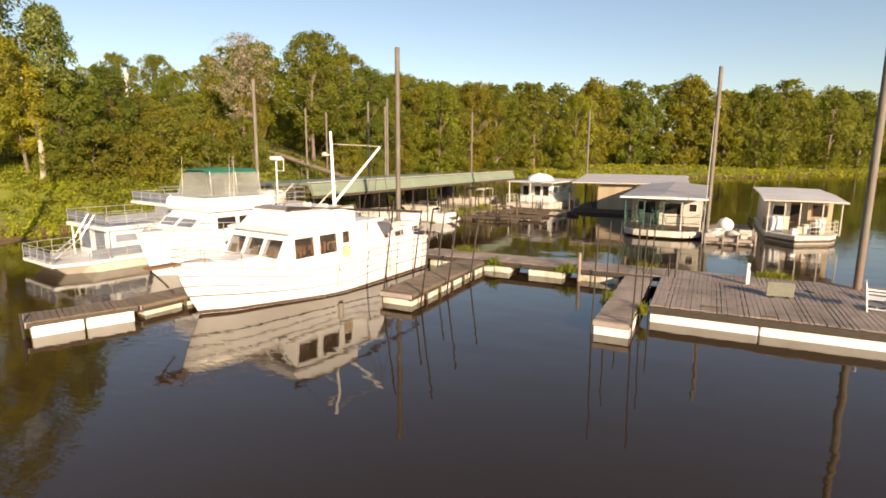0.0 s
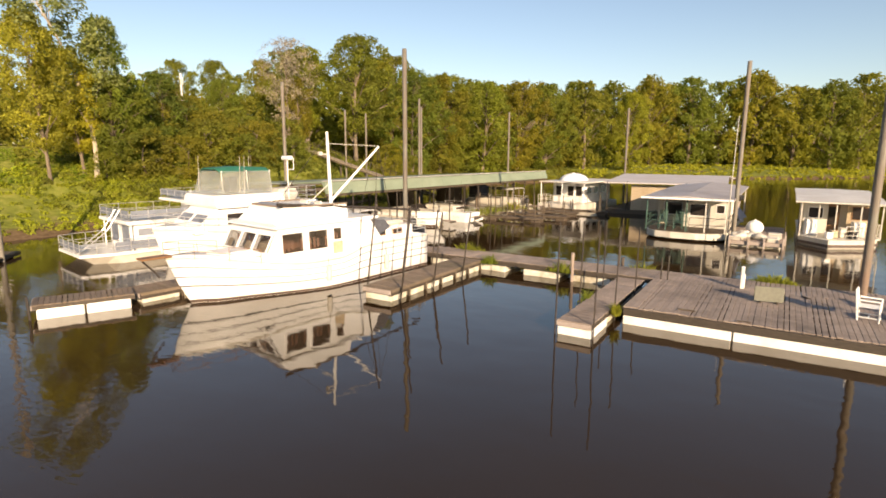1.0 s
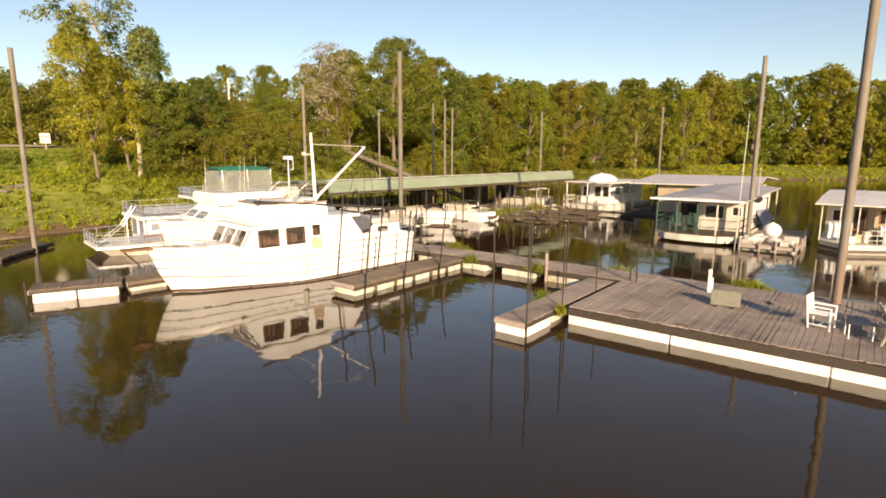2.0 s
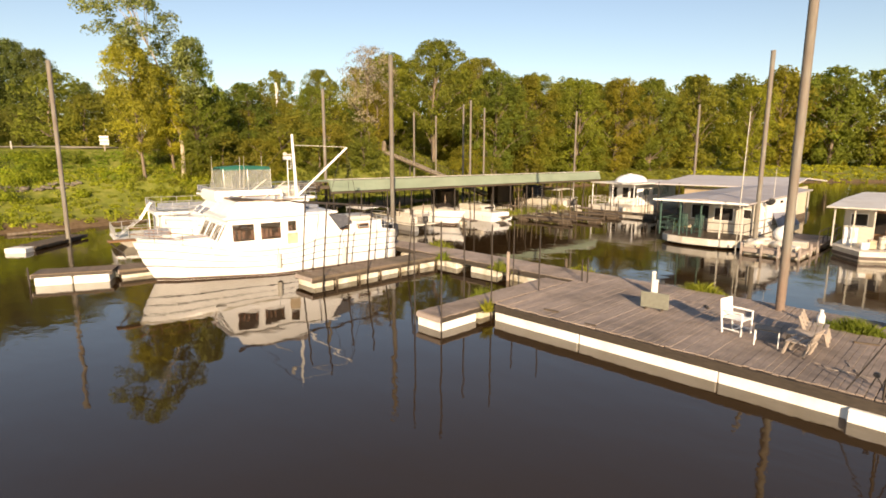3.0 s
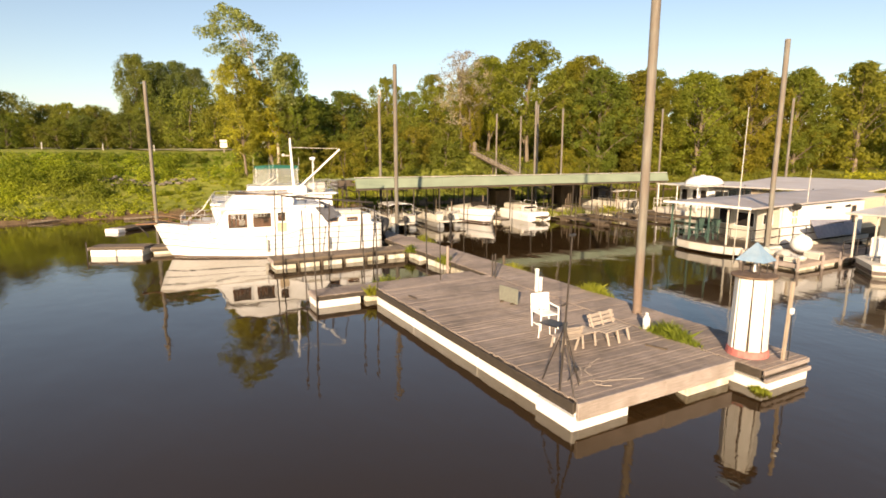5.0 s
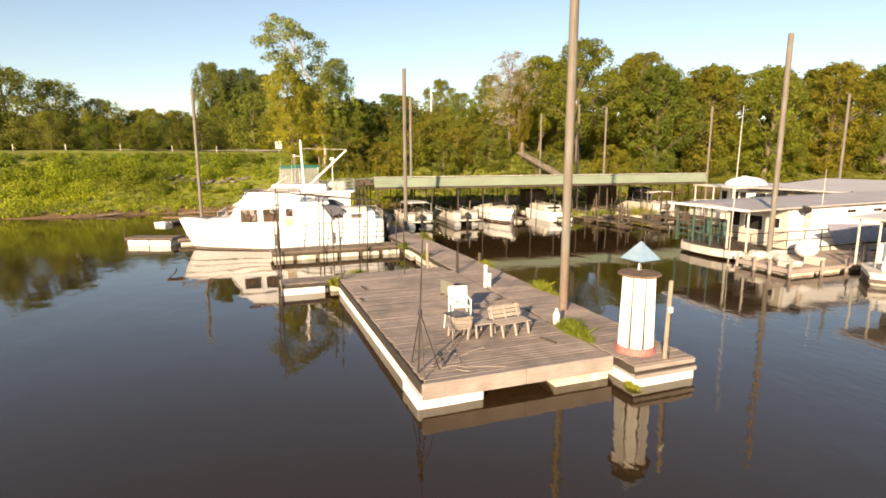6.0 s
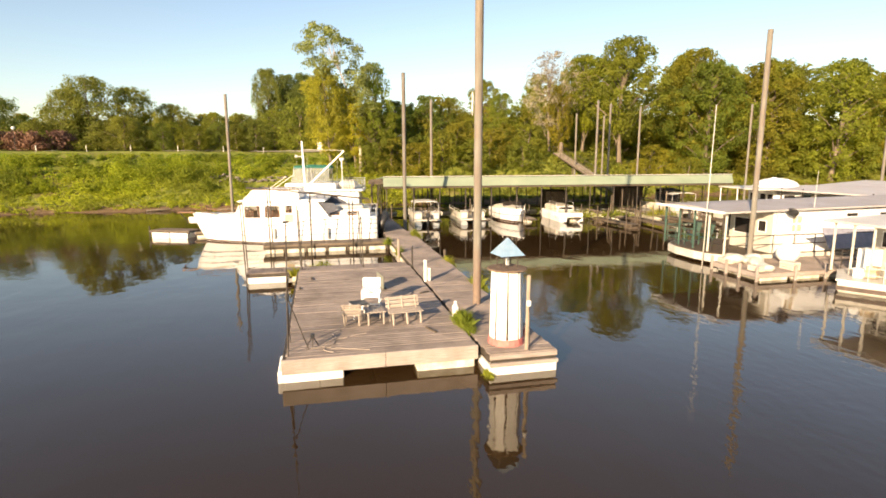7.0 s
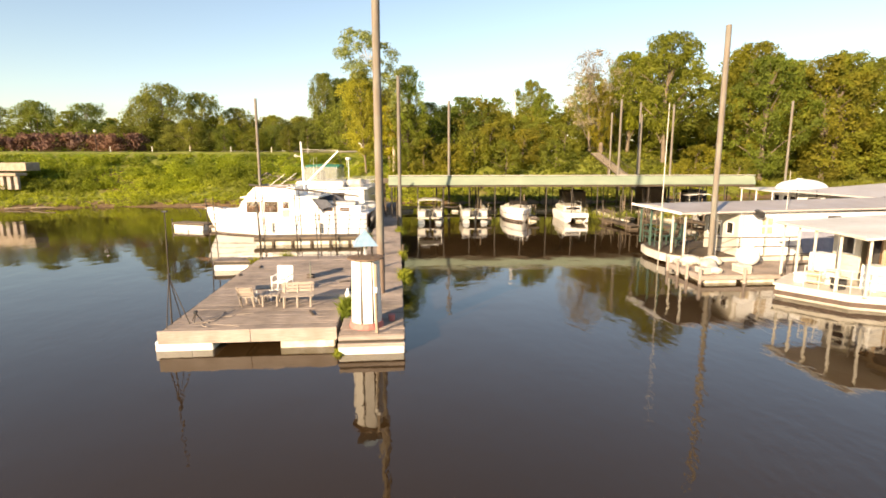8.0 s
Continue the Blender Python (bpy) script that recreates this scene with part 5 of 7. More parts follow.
# ---- covered dock ----
CD = pose(-19.85, 24.25, 0, 0, 0, -3.6)
cover = thing("covered_dock", "long covered boat dock with a pale green metal roof edge", "dock", CD)
RL, RD = 29.6, 14.0
rb = B()
loft(rb, [[(-.02, y, 3.02), (0.16, y, 3.02), (-.10, y, 3.68), (-.30, y, 3.74), (-RD, y, 3.05), (-RD, y, 2.98), (-.32, y, 3.62)] for y in (0, RL)])
part("roof", rb, ROOF_GREEN, cover, "pale green ribbed metal roof")
rib = B()
prism(rib, [(.165, 3.03), (-.095, 3.685), (-.115, 3.68), (.14, 3.03)], "y", -.02, .02)
rib_me = bpy.data.meshes.new("rib")
rib.to_mesh(rib_me)
rib.free()
rib_me.materials.append(ROOF_GREEN)
for k in range(37):
    shared("rib", rib_me, pose(0, .1 + k * (RL - .2) / 36, 0), cover)
# added brown sheet: its colour stands in for shade on the roof's underside
bm = B()
prism(bm, [(-.34, 3.55), (-.34, 3.59), (-RD + .1, 2.98), (-RD + .1, 2.94)], "y", .05, RL - .05)
part("sheathing", bm, BROWN_PLANK, cover, "brown sheet added under the roof for its shaded underside")
bm = B()
box(bm, (-.2, RL / 2, 3.755), (.34, RL + .05, .035), 0.008)
part("ridge_cap", bm, ROOF_WHITE, cover, "white metal ridge cap")
bm = B()
box(bm, (-.03, RL / 2, 2.93), (.12, RL, .16), 0.01)
part("header_beam", bm, TIMBER, cover)
for x, z, l in ((-.25, 3.28, 1.25), (-1.3, 3.42, 1.0), (-2.6, 3.32, 1.15), (-4.2, 3.2, .9)):
    part("end_timber", box(B(), (x, .1 - l / 2, z), (.12, l, .2), .012), TIMBER, cover)
part("end_beam", box(B(), (-2.3, -.75, 3.12), (4.4, .14, .2), .012), TIMBER, cover)
for x, y in ((-.3, -.9), (-2.2, -.8), (-4.3, -.75), (-1.2, -.4)):
    part("end_post", cyl(B(), (x, y, -.6), (x + .04, y, 3.1), .06, .05, 8), TIMBER, cover)
post_bm = B()
cyl(post_bm, (0, 0, .3), (0, 0, 3.0), .045, .045, 8)
post_me = bpy.data.meshes.new("post")
post_bm.to_mesh(post_me)
post_bm.free()
post_me.materials.append(STEEL)
for i, x in enumerate((-.15, -3.6, -7.2, -10.6, -13.6)):
    for k in range(15 if i == 0 else 9):
        n = 14 if i == 0 else 8
        shared("post", post_me, pose(x, .25 + k * (RL - .5) / n, 0), cover)
truss = B()
tube(truss, [(-.2, 0, 2.72), (-RD + .3, 0, 2.72)], .03, 5)
for k in range(8):
    x = -.3 - k * 1.7
    cyl(truss, (x, 0, 2.72), (x - .85, 0, 3.32 - .03 * k), .02, None, 5)
    cyl(truss, (x - .85, 0, 3.32 - .03 * k), (x - 1.7, 0, 2.72), .02, None, 5)
truss_me = bpy.data.meshes.new("truss")
truss.to_mesh(truss_me)
truss.free()
truss_me.materials.append(STEEL)
for k in range(9):
    shared("truss", truss_me, pose(0, .25 + k * (RL - .5) / 8, 0), cover)
# docks under the roof: spine at the back, fingers between the berths
spine = thing("walkway", "shaded plank walkway under the covered dock", "dock", CD)
boards(spine, -9.6, -8.0, -.5, RL + 4, .46, "x", .2, 31)
for k in range(12):
    float_block(spine, (-8.8, .8 + k * 2.7, .05), (1.4, 1.7, .36))
for k in range(8):
    y = .2 + k * (RL - .6) / 7.6
    f = thing("finger_dock", "narrow plank finger under the metal roof", "dock", CD, "covered fingers")
    boards(f, -7.9, .9, y - .38, y + .38, .42, "x", .19, 40 + k)
    for x in (-6.6, -3.8, -1.0):
        float_block(f, (x, y, .04), (1.7, .7, .34))
    beam(f, (.92, y, .34), (.06, .78, .14))
    rq = random.Random(140 + k)
    for _ in range(5):
        px, py, ph = rq.uniform(-7, 1.0), y + rq.choice((-.42, .42)), rq.uniform(1.1, 2.7)
        part("dock_post", cyl(B(), (px, py, -.5), (px + rq.uniform(-.1, .1), py, ph), .045, .04, 7), rq.choice((TIMBER, BROWN_PLANK)), f)


SEAT_COVER = surface("grey_vinyl", [(0.3, (0.22, 0.21, 0.20)), (0.7, (0.36, 0.34, 0.32))], 4, rough=.6, bump=.1)


def pontoon_boat(label, m, canopy):
    """Pontoon boat seen from its stern: two tubes, a fenced deck, an outboard."""
    t = thing("pontoon_boat", label, "boat", m, "covered boats")
    for x in (-.8, .8):
        bm = B()
        cyl(bm, (x, .2, .12), (x, 6.0, .12), .3, .3, 14)
        cyl(bm, (x, 6.0, .12), (x, 6.7, .3), .3, .05, 14)
        part("pontoon_tube", bm, ALU, t)
    bm = B()
    box(bm, (0, 3.2, .5), (2.3, 6.4, .12), 0.02)
    part("deck", bm, GEL_OLD, t)
    for c, s in (((1.12, 3.3, .84), (.05, 5.6, .5)), ((-1.12, 3.3, .84), (.05, 5.6, .5)), ((.78, .45, .84), (.62, .05, .5)), ((-.78, .45, .84), (.62, .05, .5))):
        bm = B()
        box(bm, c, s, 0.02)
        part("fence_panel", bm, GEL_OLD, t)
    for x in (-.7, .7):
        bm = B()
        box(bm, (x, 1.1, .78), (.7, .8, .4), .06)
        box(bm, (x, .72, 1.05), (.7, .14, .4), .05)
        part("seat", bm, SEAT_COVER, t)
    rail(t, [(1.12, 6.0), (1.12, .45), (-1.12, .45), (-1.12, 6.0)], 1.08, .22, 1, .018, 1.4, ALU)
    bm = B()
    box(bm, (0, -.05, .95), (.36, .45, .5), .1)
    box(bm, (0, 0, .4), (.16, .25, .8), .04)
    part("outboard_motor", bm, GREYBLACK, t)
    if canopy:
        bm = B()
        prism(bm, [(-1.15, 2.0), (-.6, 2.14), (.6, 2.14), (1.15, 2.0), (.6, 2.1), (-.6, 2.1)], "y", .8, 3.6)
        part("canopy", bm, GEL, t, "white canvas canopy")
        for x in (-1.1, 1.1):
            for y in (.9, 3.5):
                bm = B()
                cyl(bm, (x, y, .55), (x, y, 2.05), .02)
                part("canopy_pole", bm, ALU, t)
    return t


def runabout(label, m, cover_mat=GEL_OLD, cover_label="white fitted boat cover"):
    """Covered motor boat, bow out: moulded hull and a rounded white cover."""
    t = thing("motor_boat", label, "boat", m, "covered boats")
    bm = B()
    hull(bm, 6.6, 2.4, lambda s: 1.15 - .25 * s, keel=-.3, rake=.9, n=16)
    part("hull", bm, GEL, t, "", True)
    bm = B()
    hull_strip(bm, 6.6, 2.4, lambda s: 1.15 - .25 * s, .55, .62, .015, rake=.9, n=16)
    part("stripe", bm, STRIPE, t)
    bm = B()
    hull_strip(bm, 6.6, 2.4, lambda s: 1.15 - .25 * s, .01, .16, .01, rake=.9, n=16)
    part("boot_stripe", bm, BOOT, t)
    bm = B()
    rings = []
    for k in range(9):
        s = k / 8
        w = 1.12 * math.sin(math.pi * (0.12 + .7 * s)) ** .6
        h = 1.02 + .42 * math.sin(math.pi * min(1, .1 + s * .85)) ** 1.2
        rings.append([(-w, .9 + 5.5 * s, .95), (-w * .75, .9 + 5.5 * s, .7 * h + .3), (0, .9 + 5.5 * s, h), (w * .75, .9 + 5.5 * s, .7 * h + .3), (w, .9 + 5.5 * s, .95)])
    loft(bm, rings)
    part("boat_cover", bm, cover_mat, t, cover_label, True)
    bm = B()
    loft(bm, [[(-.85, 2.3, 1.25), (.85, 2.3, 1.25), (.85, 2.34, 1.25), (-.85, 2.34, 1.25)], [(-.75, 2.75, 1.62), (.75, 2.75, 1.62), (.75, 2.79, 1.62), (-.75, 2.79, 1.62)]])
    part("windscreen", bm, GLASS, t, "dark raked windscreen")
    rail(t, [(.95, 2.0, 1.1), (.5, .7, 1.12), (0, .2, 1.15), (-.5, .7, 1.12), (-.95, 2.0, 1.1)], 0, .28, 1, .015, .7, ALU)
    return t


def deck_boat(label, m):
    """Twin-hulled deck boat, bow out: two sponsons, a tunnel between them and a low cabin."""
    t = thing("deck_boat", label, "boat", m, "covered boats")
    for x in (-.95, .95):
        bm = B()
        loft(bm, [[(x - .12, 0, .5), (x + .12, 0, .5), (x + .1, .1, .15), (x - .1, .1, .15)], [(x - .38, .9, .6), (x + .38, .9, .6), (x + .25, 1.2, -.2), (x - .25, 1.2, -.2)],
                  [(x - .38, 7, .6), (x + .38, 7, .6), (x + .25, 7, -.2), (x - .25, 7, -.2)]])
        part("sponson", bm, GEL, t)
    bm = B()
    box(bm, (0, 3.9, .78), (2.66, 6.6, .5), .1)
    part("deck", bm, GEL, t)
    bm = B()
    box(bm, (0, 4.6, 1.35), (2.2, 4.2, .7), .18)
    part("cabin", bm, GEL_OLD, t)
    window(t, (0, 2.5, 1.42), 1.7, .3, -90)
    rail(t, [(1.25, 3.0), (1.2, .8), (-1.2, .8), (-1.25, 3.0)], 1.03, .4, 1, .02, .9, ALU)
    for x in (-1.0, 1.0):
        bm = B()
        tube(bm, [(x, 2.8, 1.0), (x, 2.9, 2.1), (x, 5.2, 2.1), (x, 5.3, 1.0)], .025)
        part("canopy_hoop", bm, ALU, t)
    return t


def in_cover(x, y):
    return CD @ pose(x, y, 0, 0, 0, 90)


pontoon_boat("white pontoon boat with a canopy under the roof", in_cover(.9, 3.3) @ Matrix.Scale(.86, 4), True)
pontoon_boat("white pontoon boat with an outboard in its berth", in_cover(.9, 6.9) @ Matrix.Scale(.88, 4), False)
runabout("white motor boat under a fitted cover, bow out", in_cover(.9, 10.7) @ Matrix.Scale(.97, 4))
deck_boat("wide white twin-hulled deck boat in a covered berth", in_cover(1.0, 15.1) @ Matrix.Scale(.72, 4))
pontoon_boat("cream pontoon boat at the far end of the dock", in_cover(-.3, 26.0), True)
# made-up dark boxes standing in for shade and clutter behind the boats
for x, y, w, d, h, m_, lab in ((-8.6, 17.0, 1.5, 2.2, 1.5, BROWN_PLANK, "brown timber box filling the shaded depth under the metal roof"),
                               (-8.5, 24.6, 1.6, 2.4, 1.8, TIMBER, "tall dark timber box filling the shaded depth under the metal roof"),
                               (-7.0, 28.0, 1.4, 1.8, 1.6, SLATE, "square dark box filling the shaded depth near the dock's end")):
    lk = thing("storage_locker", lab, "locker", CD @ pose(x, y, .46), "dock lockers")
    part("body", box(B(), (0, 0, h / 2), (w, d, h), .03), m_, lk)
    part("lid", box(B(), (.02, 0, h + .03), (w + .1, d + .1, .06), .015, (0, 4, 0)), m_, lk)
    ld = part("door", box(B(), (w / 2 + .015, 0, h / 2), (.03, d * .8, h * .84), .008), m_, lk)
    part("handle", box(B(), (w / 2 + .04, d * .3, h * .5), (.03, .04, .16), .006), ALU, ld)


# ---- houseboats across the fairway ----
def lap_wall(parent, c, w, h, normal, mat_, boards_n):
    """A wall of horizontal laps facing normal degrees."""
    t = part("wall", box(B(), (-.03, 0, 0), (.06, w, h)), mat_, parent)
    t.matrix_basis = Matrix.Translation(c) @ pose(0, 0, 0, 0, 0, normal)
    bm = B()
    box(bm, (0, 0, 0), (.018, w - .01, h / boards_n - .012), 0.004)
    me = bpy.data.meshes.new("siding")
    bm.to_mesh(me)
    bm.free()
    me.materials.append(mat_)
    for k in range(boards_n):
        shared("siding", me, pose(.011, 0, -h / 2 + (k + .5) * h / boards_n, 0, 2.0, 0), t)
    return t


def porch_post(parent, x, y, z0, z1, mat_=GEL_OLD, s=.09):
    bm = B()
    box(bm, (x, y, (z0 + z1) / 2), (s, s, z1 - z0), .008)
    return part("porch_post", bm, mat_, parent)


hb1 = thing("houseboat", "cream houseboat with a grey metal roof and green railed porch", "houseboat", pose(0, 0, 0))
X0, X1, Y0, Y1 = -5.0, -.15, 38.3, 50.5
# hull in dark timber colour, painting in the shadow on the floats
bm = B()
loft(bm, [[(X0 + 1.3, Y0 + .0, z), (X1 - 1.3, Y0 + .0, z), (X1 - .15, Y0 + 1.2, z), (X1 - .15, Y1 - .1, z), (X0 + .15, Y1 - .1, z), (X0 + .15, Y0 + 1.2, z)] if z > 0 else
          [(X0 + 1.5, Y0 + .7, z), (X1 - 1.5, Y0 + .7, z), (X1 - .3, Y0 + 1.5, z), (X1 - .3, Y1 - .1, z), (X0 + .3, Y1 - .1, z), (X0 + .3, Y0 + 1.5, z)] for z in (-.35, .12, .52)])
plate("hull", bm, TIMBER, hb1, "dark hull coloured for the shade below the white deck edge", 0.02)
bm = B()
prism(bm, [(X0 - .06, Y0 + 1.3), (X0 + .12, Y0 + .5), (X0 + .7, Y0 - .1), (X0 + 1.7, Y0 - .35), (X1 - 1.7, Y0 - .35), (X1 - .7, Y0 - .1), (X1 - .12, Y0 + .5), (X1 + .06, Y0 + 1.3), (X1 + .06, Y1), (X0 - .06, Y1)], "z", .14, .53)
plate("deck_edge", bm, GEL_OLD, hb1, "white rounded deck edge", 0.02)
bm = B()
prism(bm, [(X0, Y0 + 1.3), (X0 + .2, Y0 + .55), (X0 + .75, Y0 + .0), (X0 + 1.7, Y0 - .25), (X1 - 1.7, Y0 - .25), (X1 - .75, Y0 + .0), (X1 - .2, Y0 + .55), (X1, Y0 + 1.3), (X1, Y1 - .1), (X0, Y1 - .1)], "z", .53, .57)
part("deck", bm, TIMBER, hb1)
bm = B()
loft(bm, [[(X0 - .25, y, 2.58 + dz), ((X0 + X1) / 2, y, 2.70 + dz * 1.6), (X1 + .3, y, 2.62 + dz), (X1 + .3, y, 2.54 + dz), ((X0 + X1) / 2, y, 2.62 + dz * 1.6), (X0 - .25, y, 2.50 + dz)] for y, dz in ((Y0 - .3, .08), (Y0 + 4, .16), (Y1 + 1.6, .28))])
part("roof", bm, ROOF_GREY, hb1, "low grey metal roof with a white edge")
bm = B()
box(bm, ((X0 + X1) / 2, Y0 - .32, 2.66), (X1 - X0 + .5, .04, .12), .01)
part("fascia", bm, GEL, hb1)
lap_wall(hb1, (X1 - .1, 45.42, 1.62), 8.76, 2.1, 0, GEL, 10)
lap_wall(hb1, (X0 + .1, 46.0, 1.62), 7.6, 2.1, 180, CREAM, 10)
lap_wall(hb1, (X0 + 3.4, 41.0, 1.62), 2.8, 2.1, -90, GEL_OLD, 10)
lap_wall(hb1, (X0 + 1.1, 42.2, 1.62), 2.0, 2.1, -90, CREAM, 10)
lap_wall(hb1, ((X0 + X1) / 2, 49.8, 1.62), 4.6, 2.1, 90, CREAM, 10)
window(hb1, (X0 + 2.9, 40.98, 1.75), 1.1, .8, -90)
window(hb1, (X0 + 4.2, 40.98, 1.85), .5, .55, -90)
window(hb1, (X0 + 1.1, 42.18, 1.7), 1.2, .9, -90)
for z in (1.78, 2.2):
    window(hb1, (X1 - .08, 42.46, z), .6, .38, 0, pane_mat=TAN)
for y in (45.8, 47.9):
    window(hb1, (X1 - .08, y, 2.36), .75, .2, 0)
window(hb1, (X1 - .08, 48.6, 1.85), .5, 1.0, 0, frame_mat=TEAK)
for x, m_ in ((X0 + .1, GREEN_PAINT), (X0 + 1.3, GREEN_PAINT), (X0 + 2.5, GREEN_PAINT), (X0 + 3.6, GEL_OLD), (X1 - .1, GEL_OLD)):
    porch_post(hb1, x, Y0 + .1, .55, 2.6, m_, .08)
for y in (39.9, 41.2, 42.4):
    porch_post(hb1, X1 - .05, y, .55, 2.6)
rail(hb1, [(X0 + 2.6, Y0 + .05), (X0 + .05, Y0 + .3), (X0 + .05, Y0 + 3.4)], .57, .95, 3, .02, 1.0, GREEN_PAINT)
rail(hb1, [(X0 + 2.7, Y0 + .05), (X1 - .05, Y0 + .3), (X1 + .06, Y0 + 9)], .57, .9, 2, .022, 1.2, STEEL)
for y, x in ((39.6, X0 + .9), (39.6, X0 + 1.9)):
    c = thing("porch_chair", "green slatted chair on the houseboat porch", "chair", pose(x, y, .57), "porch chairs")
    bm = B()
    box(bm, (0, 0, .42), (.55, .5, .05), .01)
    part("seat", bm, GREEN_PAINT, c)
    bm = B()
    for k in range(5):
        box(bm, (-.22 + .11 * k, .25, .8), (.08, .03, .75), .008, (-12, 0, 0))
    part("backrest", bm, GREEN_PAINT, c)
    for dx in (-.24, .24):
        for dy in (-.22, .22):
            bm = B()
            box(bm, (dx, dy, .2), (.05, .05, .4))
            part("leg", bm, GREEN_PAINT, c)
bm = B()
bmesh.ops.create_uvsphere(bm, u_segments=20, v_segments=10, radius=.27, matrix=Matrix.Diagonal((1, 1, .3, 1)))
for v in [v for v in bm.verts if v.co.z > .01]:
    bm.verts.remove(v)
cyl(bm, (0, 0, -.1), (0, 0, .25), .015)
dish = part("satellite_dish", bm, GREYBLACK, hb1, "dark satellite dish", True)
dish.matrix_basis = pose(X1 + .35, 41.7, 2.62, 55, 0, -150)
bm = B()
tube(bm, [(X1 + .25, 41.8, 2.62), (X1 - .1, 41.9, 2.45)], .025)
part("dish_arm", bm, STEEL, hb1)
bm = B()
cyl(bm, (X1 + .1, 43.2, 2.7), (X1 + .12, 43.2, 4.6), .018, .01, 6)
part("aerial", bm, GEL_OLD, hb1)
porch_post(hb1, X1 + .1, Y1 + 1.4, .4, 2.85)
porch_post(hb1, X0, Y1 + 1.4, .4, 2.85)
# slate blue sheet over the lower side wall, coloured as the shade there
bm = B()
loft(bm, [[(X1 - .05, y, 1.75 - .06 * k), (X1 + .45 + .1 * math.sin(k * 2.0), y, .75), (X1 + .42 + .1 * math.sin(k * 2.0), y, .75), (X1 - .07, y, 1.73 - .06 * k)] for k, y in enumerate((44.0, 45.2, 46.4, 47.6, 48.4))])
part("draped_sheet", bm, surface("slate_blue_wall_shade", [(0.3, (0.19, 0.195, 0.24)), (0.7, (0.28, 0.285, 0.34))], 4, rough=.6, bump=.4), hb1, "slate blue sheet standing in for shade on the side wall")

H2 = pose(.9, .5, 0) @ Matrix.Diagonal((.84, 1, .95, 1))
hb2 = thing("houseboat", "weathered houseboat with a white metal porch roof and pointed deck", "houseboat", H2)
bm = B()
loft(bm, [[(3.25, 40.4, z), (4.95, 38.7, z), (7.3, 40.0, z), (7.9, 41.0, z), (7.9, 50, z), (3.25, 50, z)] if z > 0 else
          [(3.45, 40.8, z), (4.95, 39.2, z), (7.1, 40.4, z), (7.7, 41.2, z), (7.7, 50, z), (3.45, 50, z)] for z in (-.35, .1, .5)])
plate("hull", bm, GEL_OLD, hb2, "", 0.02)
bm = B()
hullband = [(3.21, 40.4), (4.95, 38.66), (7.34, 40.0), (7.95, 41.0), (7.95, 46)]
loft(bm, [[(x, y, .12), (x, y, .3), (x + .03, y + .05, .3), (x + .03, y + .05, .12)] for x, y in hullband])
part("boot_stripe", bm, BOOT, hb2, "dark hull band")
bm = B()
prism(bm, [(3.15, 40.4), (4.95, 38.6), (7.4, 39.95), (8.0, 41.0), (8.0, 50), (3.15, 50)], "z", .5, .58)
part("deck", bm, GEL_OLD, hb2)
bm = B()
loft(bm, [[(2.85, y, 2.80 + dz), (5.5, y, 2.82 + dz), (8.2, y, 2.76 + dz), (8.2, y, 2.68 + dz), (5.5, y, 2.74 + dz), (2.85, y, 2.72 + dz)] for y, dz in ((39.7, 0), (44, .22), (50.3, .3))])
part("roof", bm, ROOF_WHITE, hb2, "low off-white metal roof")
bm = B()
box(bm, (5.5, 39.68, 2.77), (5.35, .04, .09), .01)
part("fascia", bm, GEL_OLD, hb2)
lap_wall(hb2, (4.2, 42.0, 1.65), 1.5, 2.1, -90, GEL_OLD, 8)
lap_wall(hb2, (6.9, 42.0, 1.65), 1.6, 2.1, -90, TAN, 8)
lap_wall(hb2, (5.5, 42.4, 1.65), 1.3, 2.1, -90, CREAM, 8)
lap_wall(hb2, (7.7, 46.0, 1.65), 8.0, 2.1, 0, CREAM, 10)
lap_wall(hb2, (3.4, 46.0, 1.65), 8.0, 2.1, 180, CREAM, 10)
window(hb2, (4.2, 41.97, 1.95), .9, .7, -90)
window(hb2, (7.72, 44, 1.9), .9, .6, 0)
window(hb2, (7.72, 47, 1.9), .9, .6, 0)
bm = B()
box(bm, (5.3, 42.34, 1.55), (.8, .05, 1.9), .01)
d1 = part("door", bm, TEAK, hb2, "brown screen door")
bm = B()
box(bm, (5.3, 42.30, 1.75), (.6, .02, 1.2), .004)
part("pane", bm, GLASS, d1)
window(hb2, (6.9, 41.97, 2.0), 1.0, .8, -90, frame_mat=TEAK)
for x, y in ((3.25, 39.95), (4.3, 39.9), (5.3, 39.9), (6.7, 39.9), (7.9, 40.1)):
    porch_post(hb2, x, y, .58, 2.75, GEL_OLD, .08)
rail(hb2, [(5.9, 39.2), (7.3, 40.0), (7.95, 41.0), (7.95, 42.2)], .58, .85, 3, .02, .6, GEL_OLD)
rail(hb2, [(3.2, 40.5), (3.2, 42.2)], .58, .85, 2, .025, 1.0, STEEL)
for x, y, w, h in ((3.95, 41.2, .75, 1.0), (6.75, 41.3, .7, .95)):
    c = thing("porch_cabinet", "white appliance standing on the houseboat porch", "appliance", H2 @ pose(x, y, .58, 0, 0, 8), "porch appliances")
    bm = B()
    box(bm, (0, 0, h / 2), (w, .65, h), .04)
    part("body", bm, PLASTIC, c)
    bm = B()
    box(bm, (0, -.34, h * .62), (w * .86, .03, h * .55), .02)
    dd = part("door", bm, PLASTIC, c)
    bm = B()
    box(bm, (w * .3, -.37, h * .6), (.03, .03, .3), .006)
    part("handle", bm, ALU, dd)
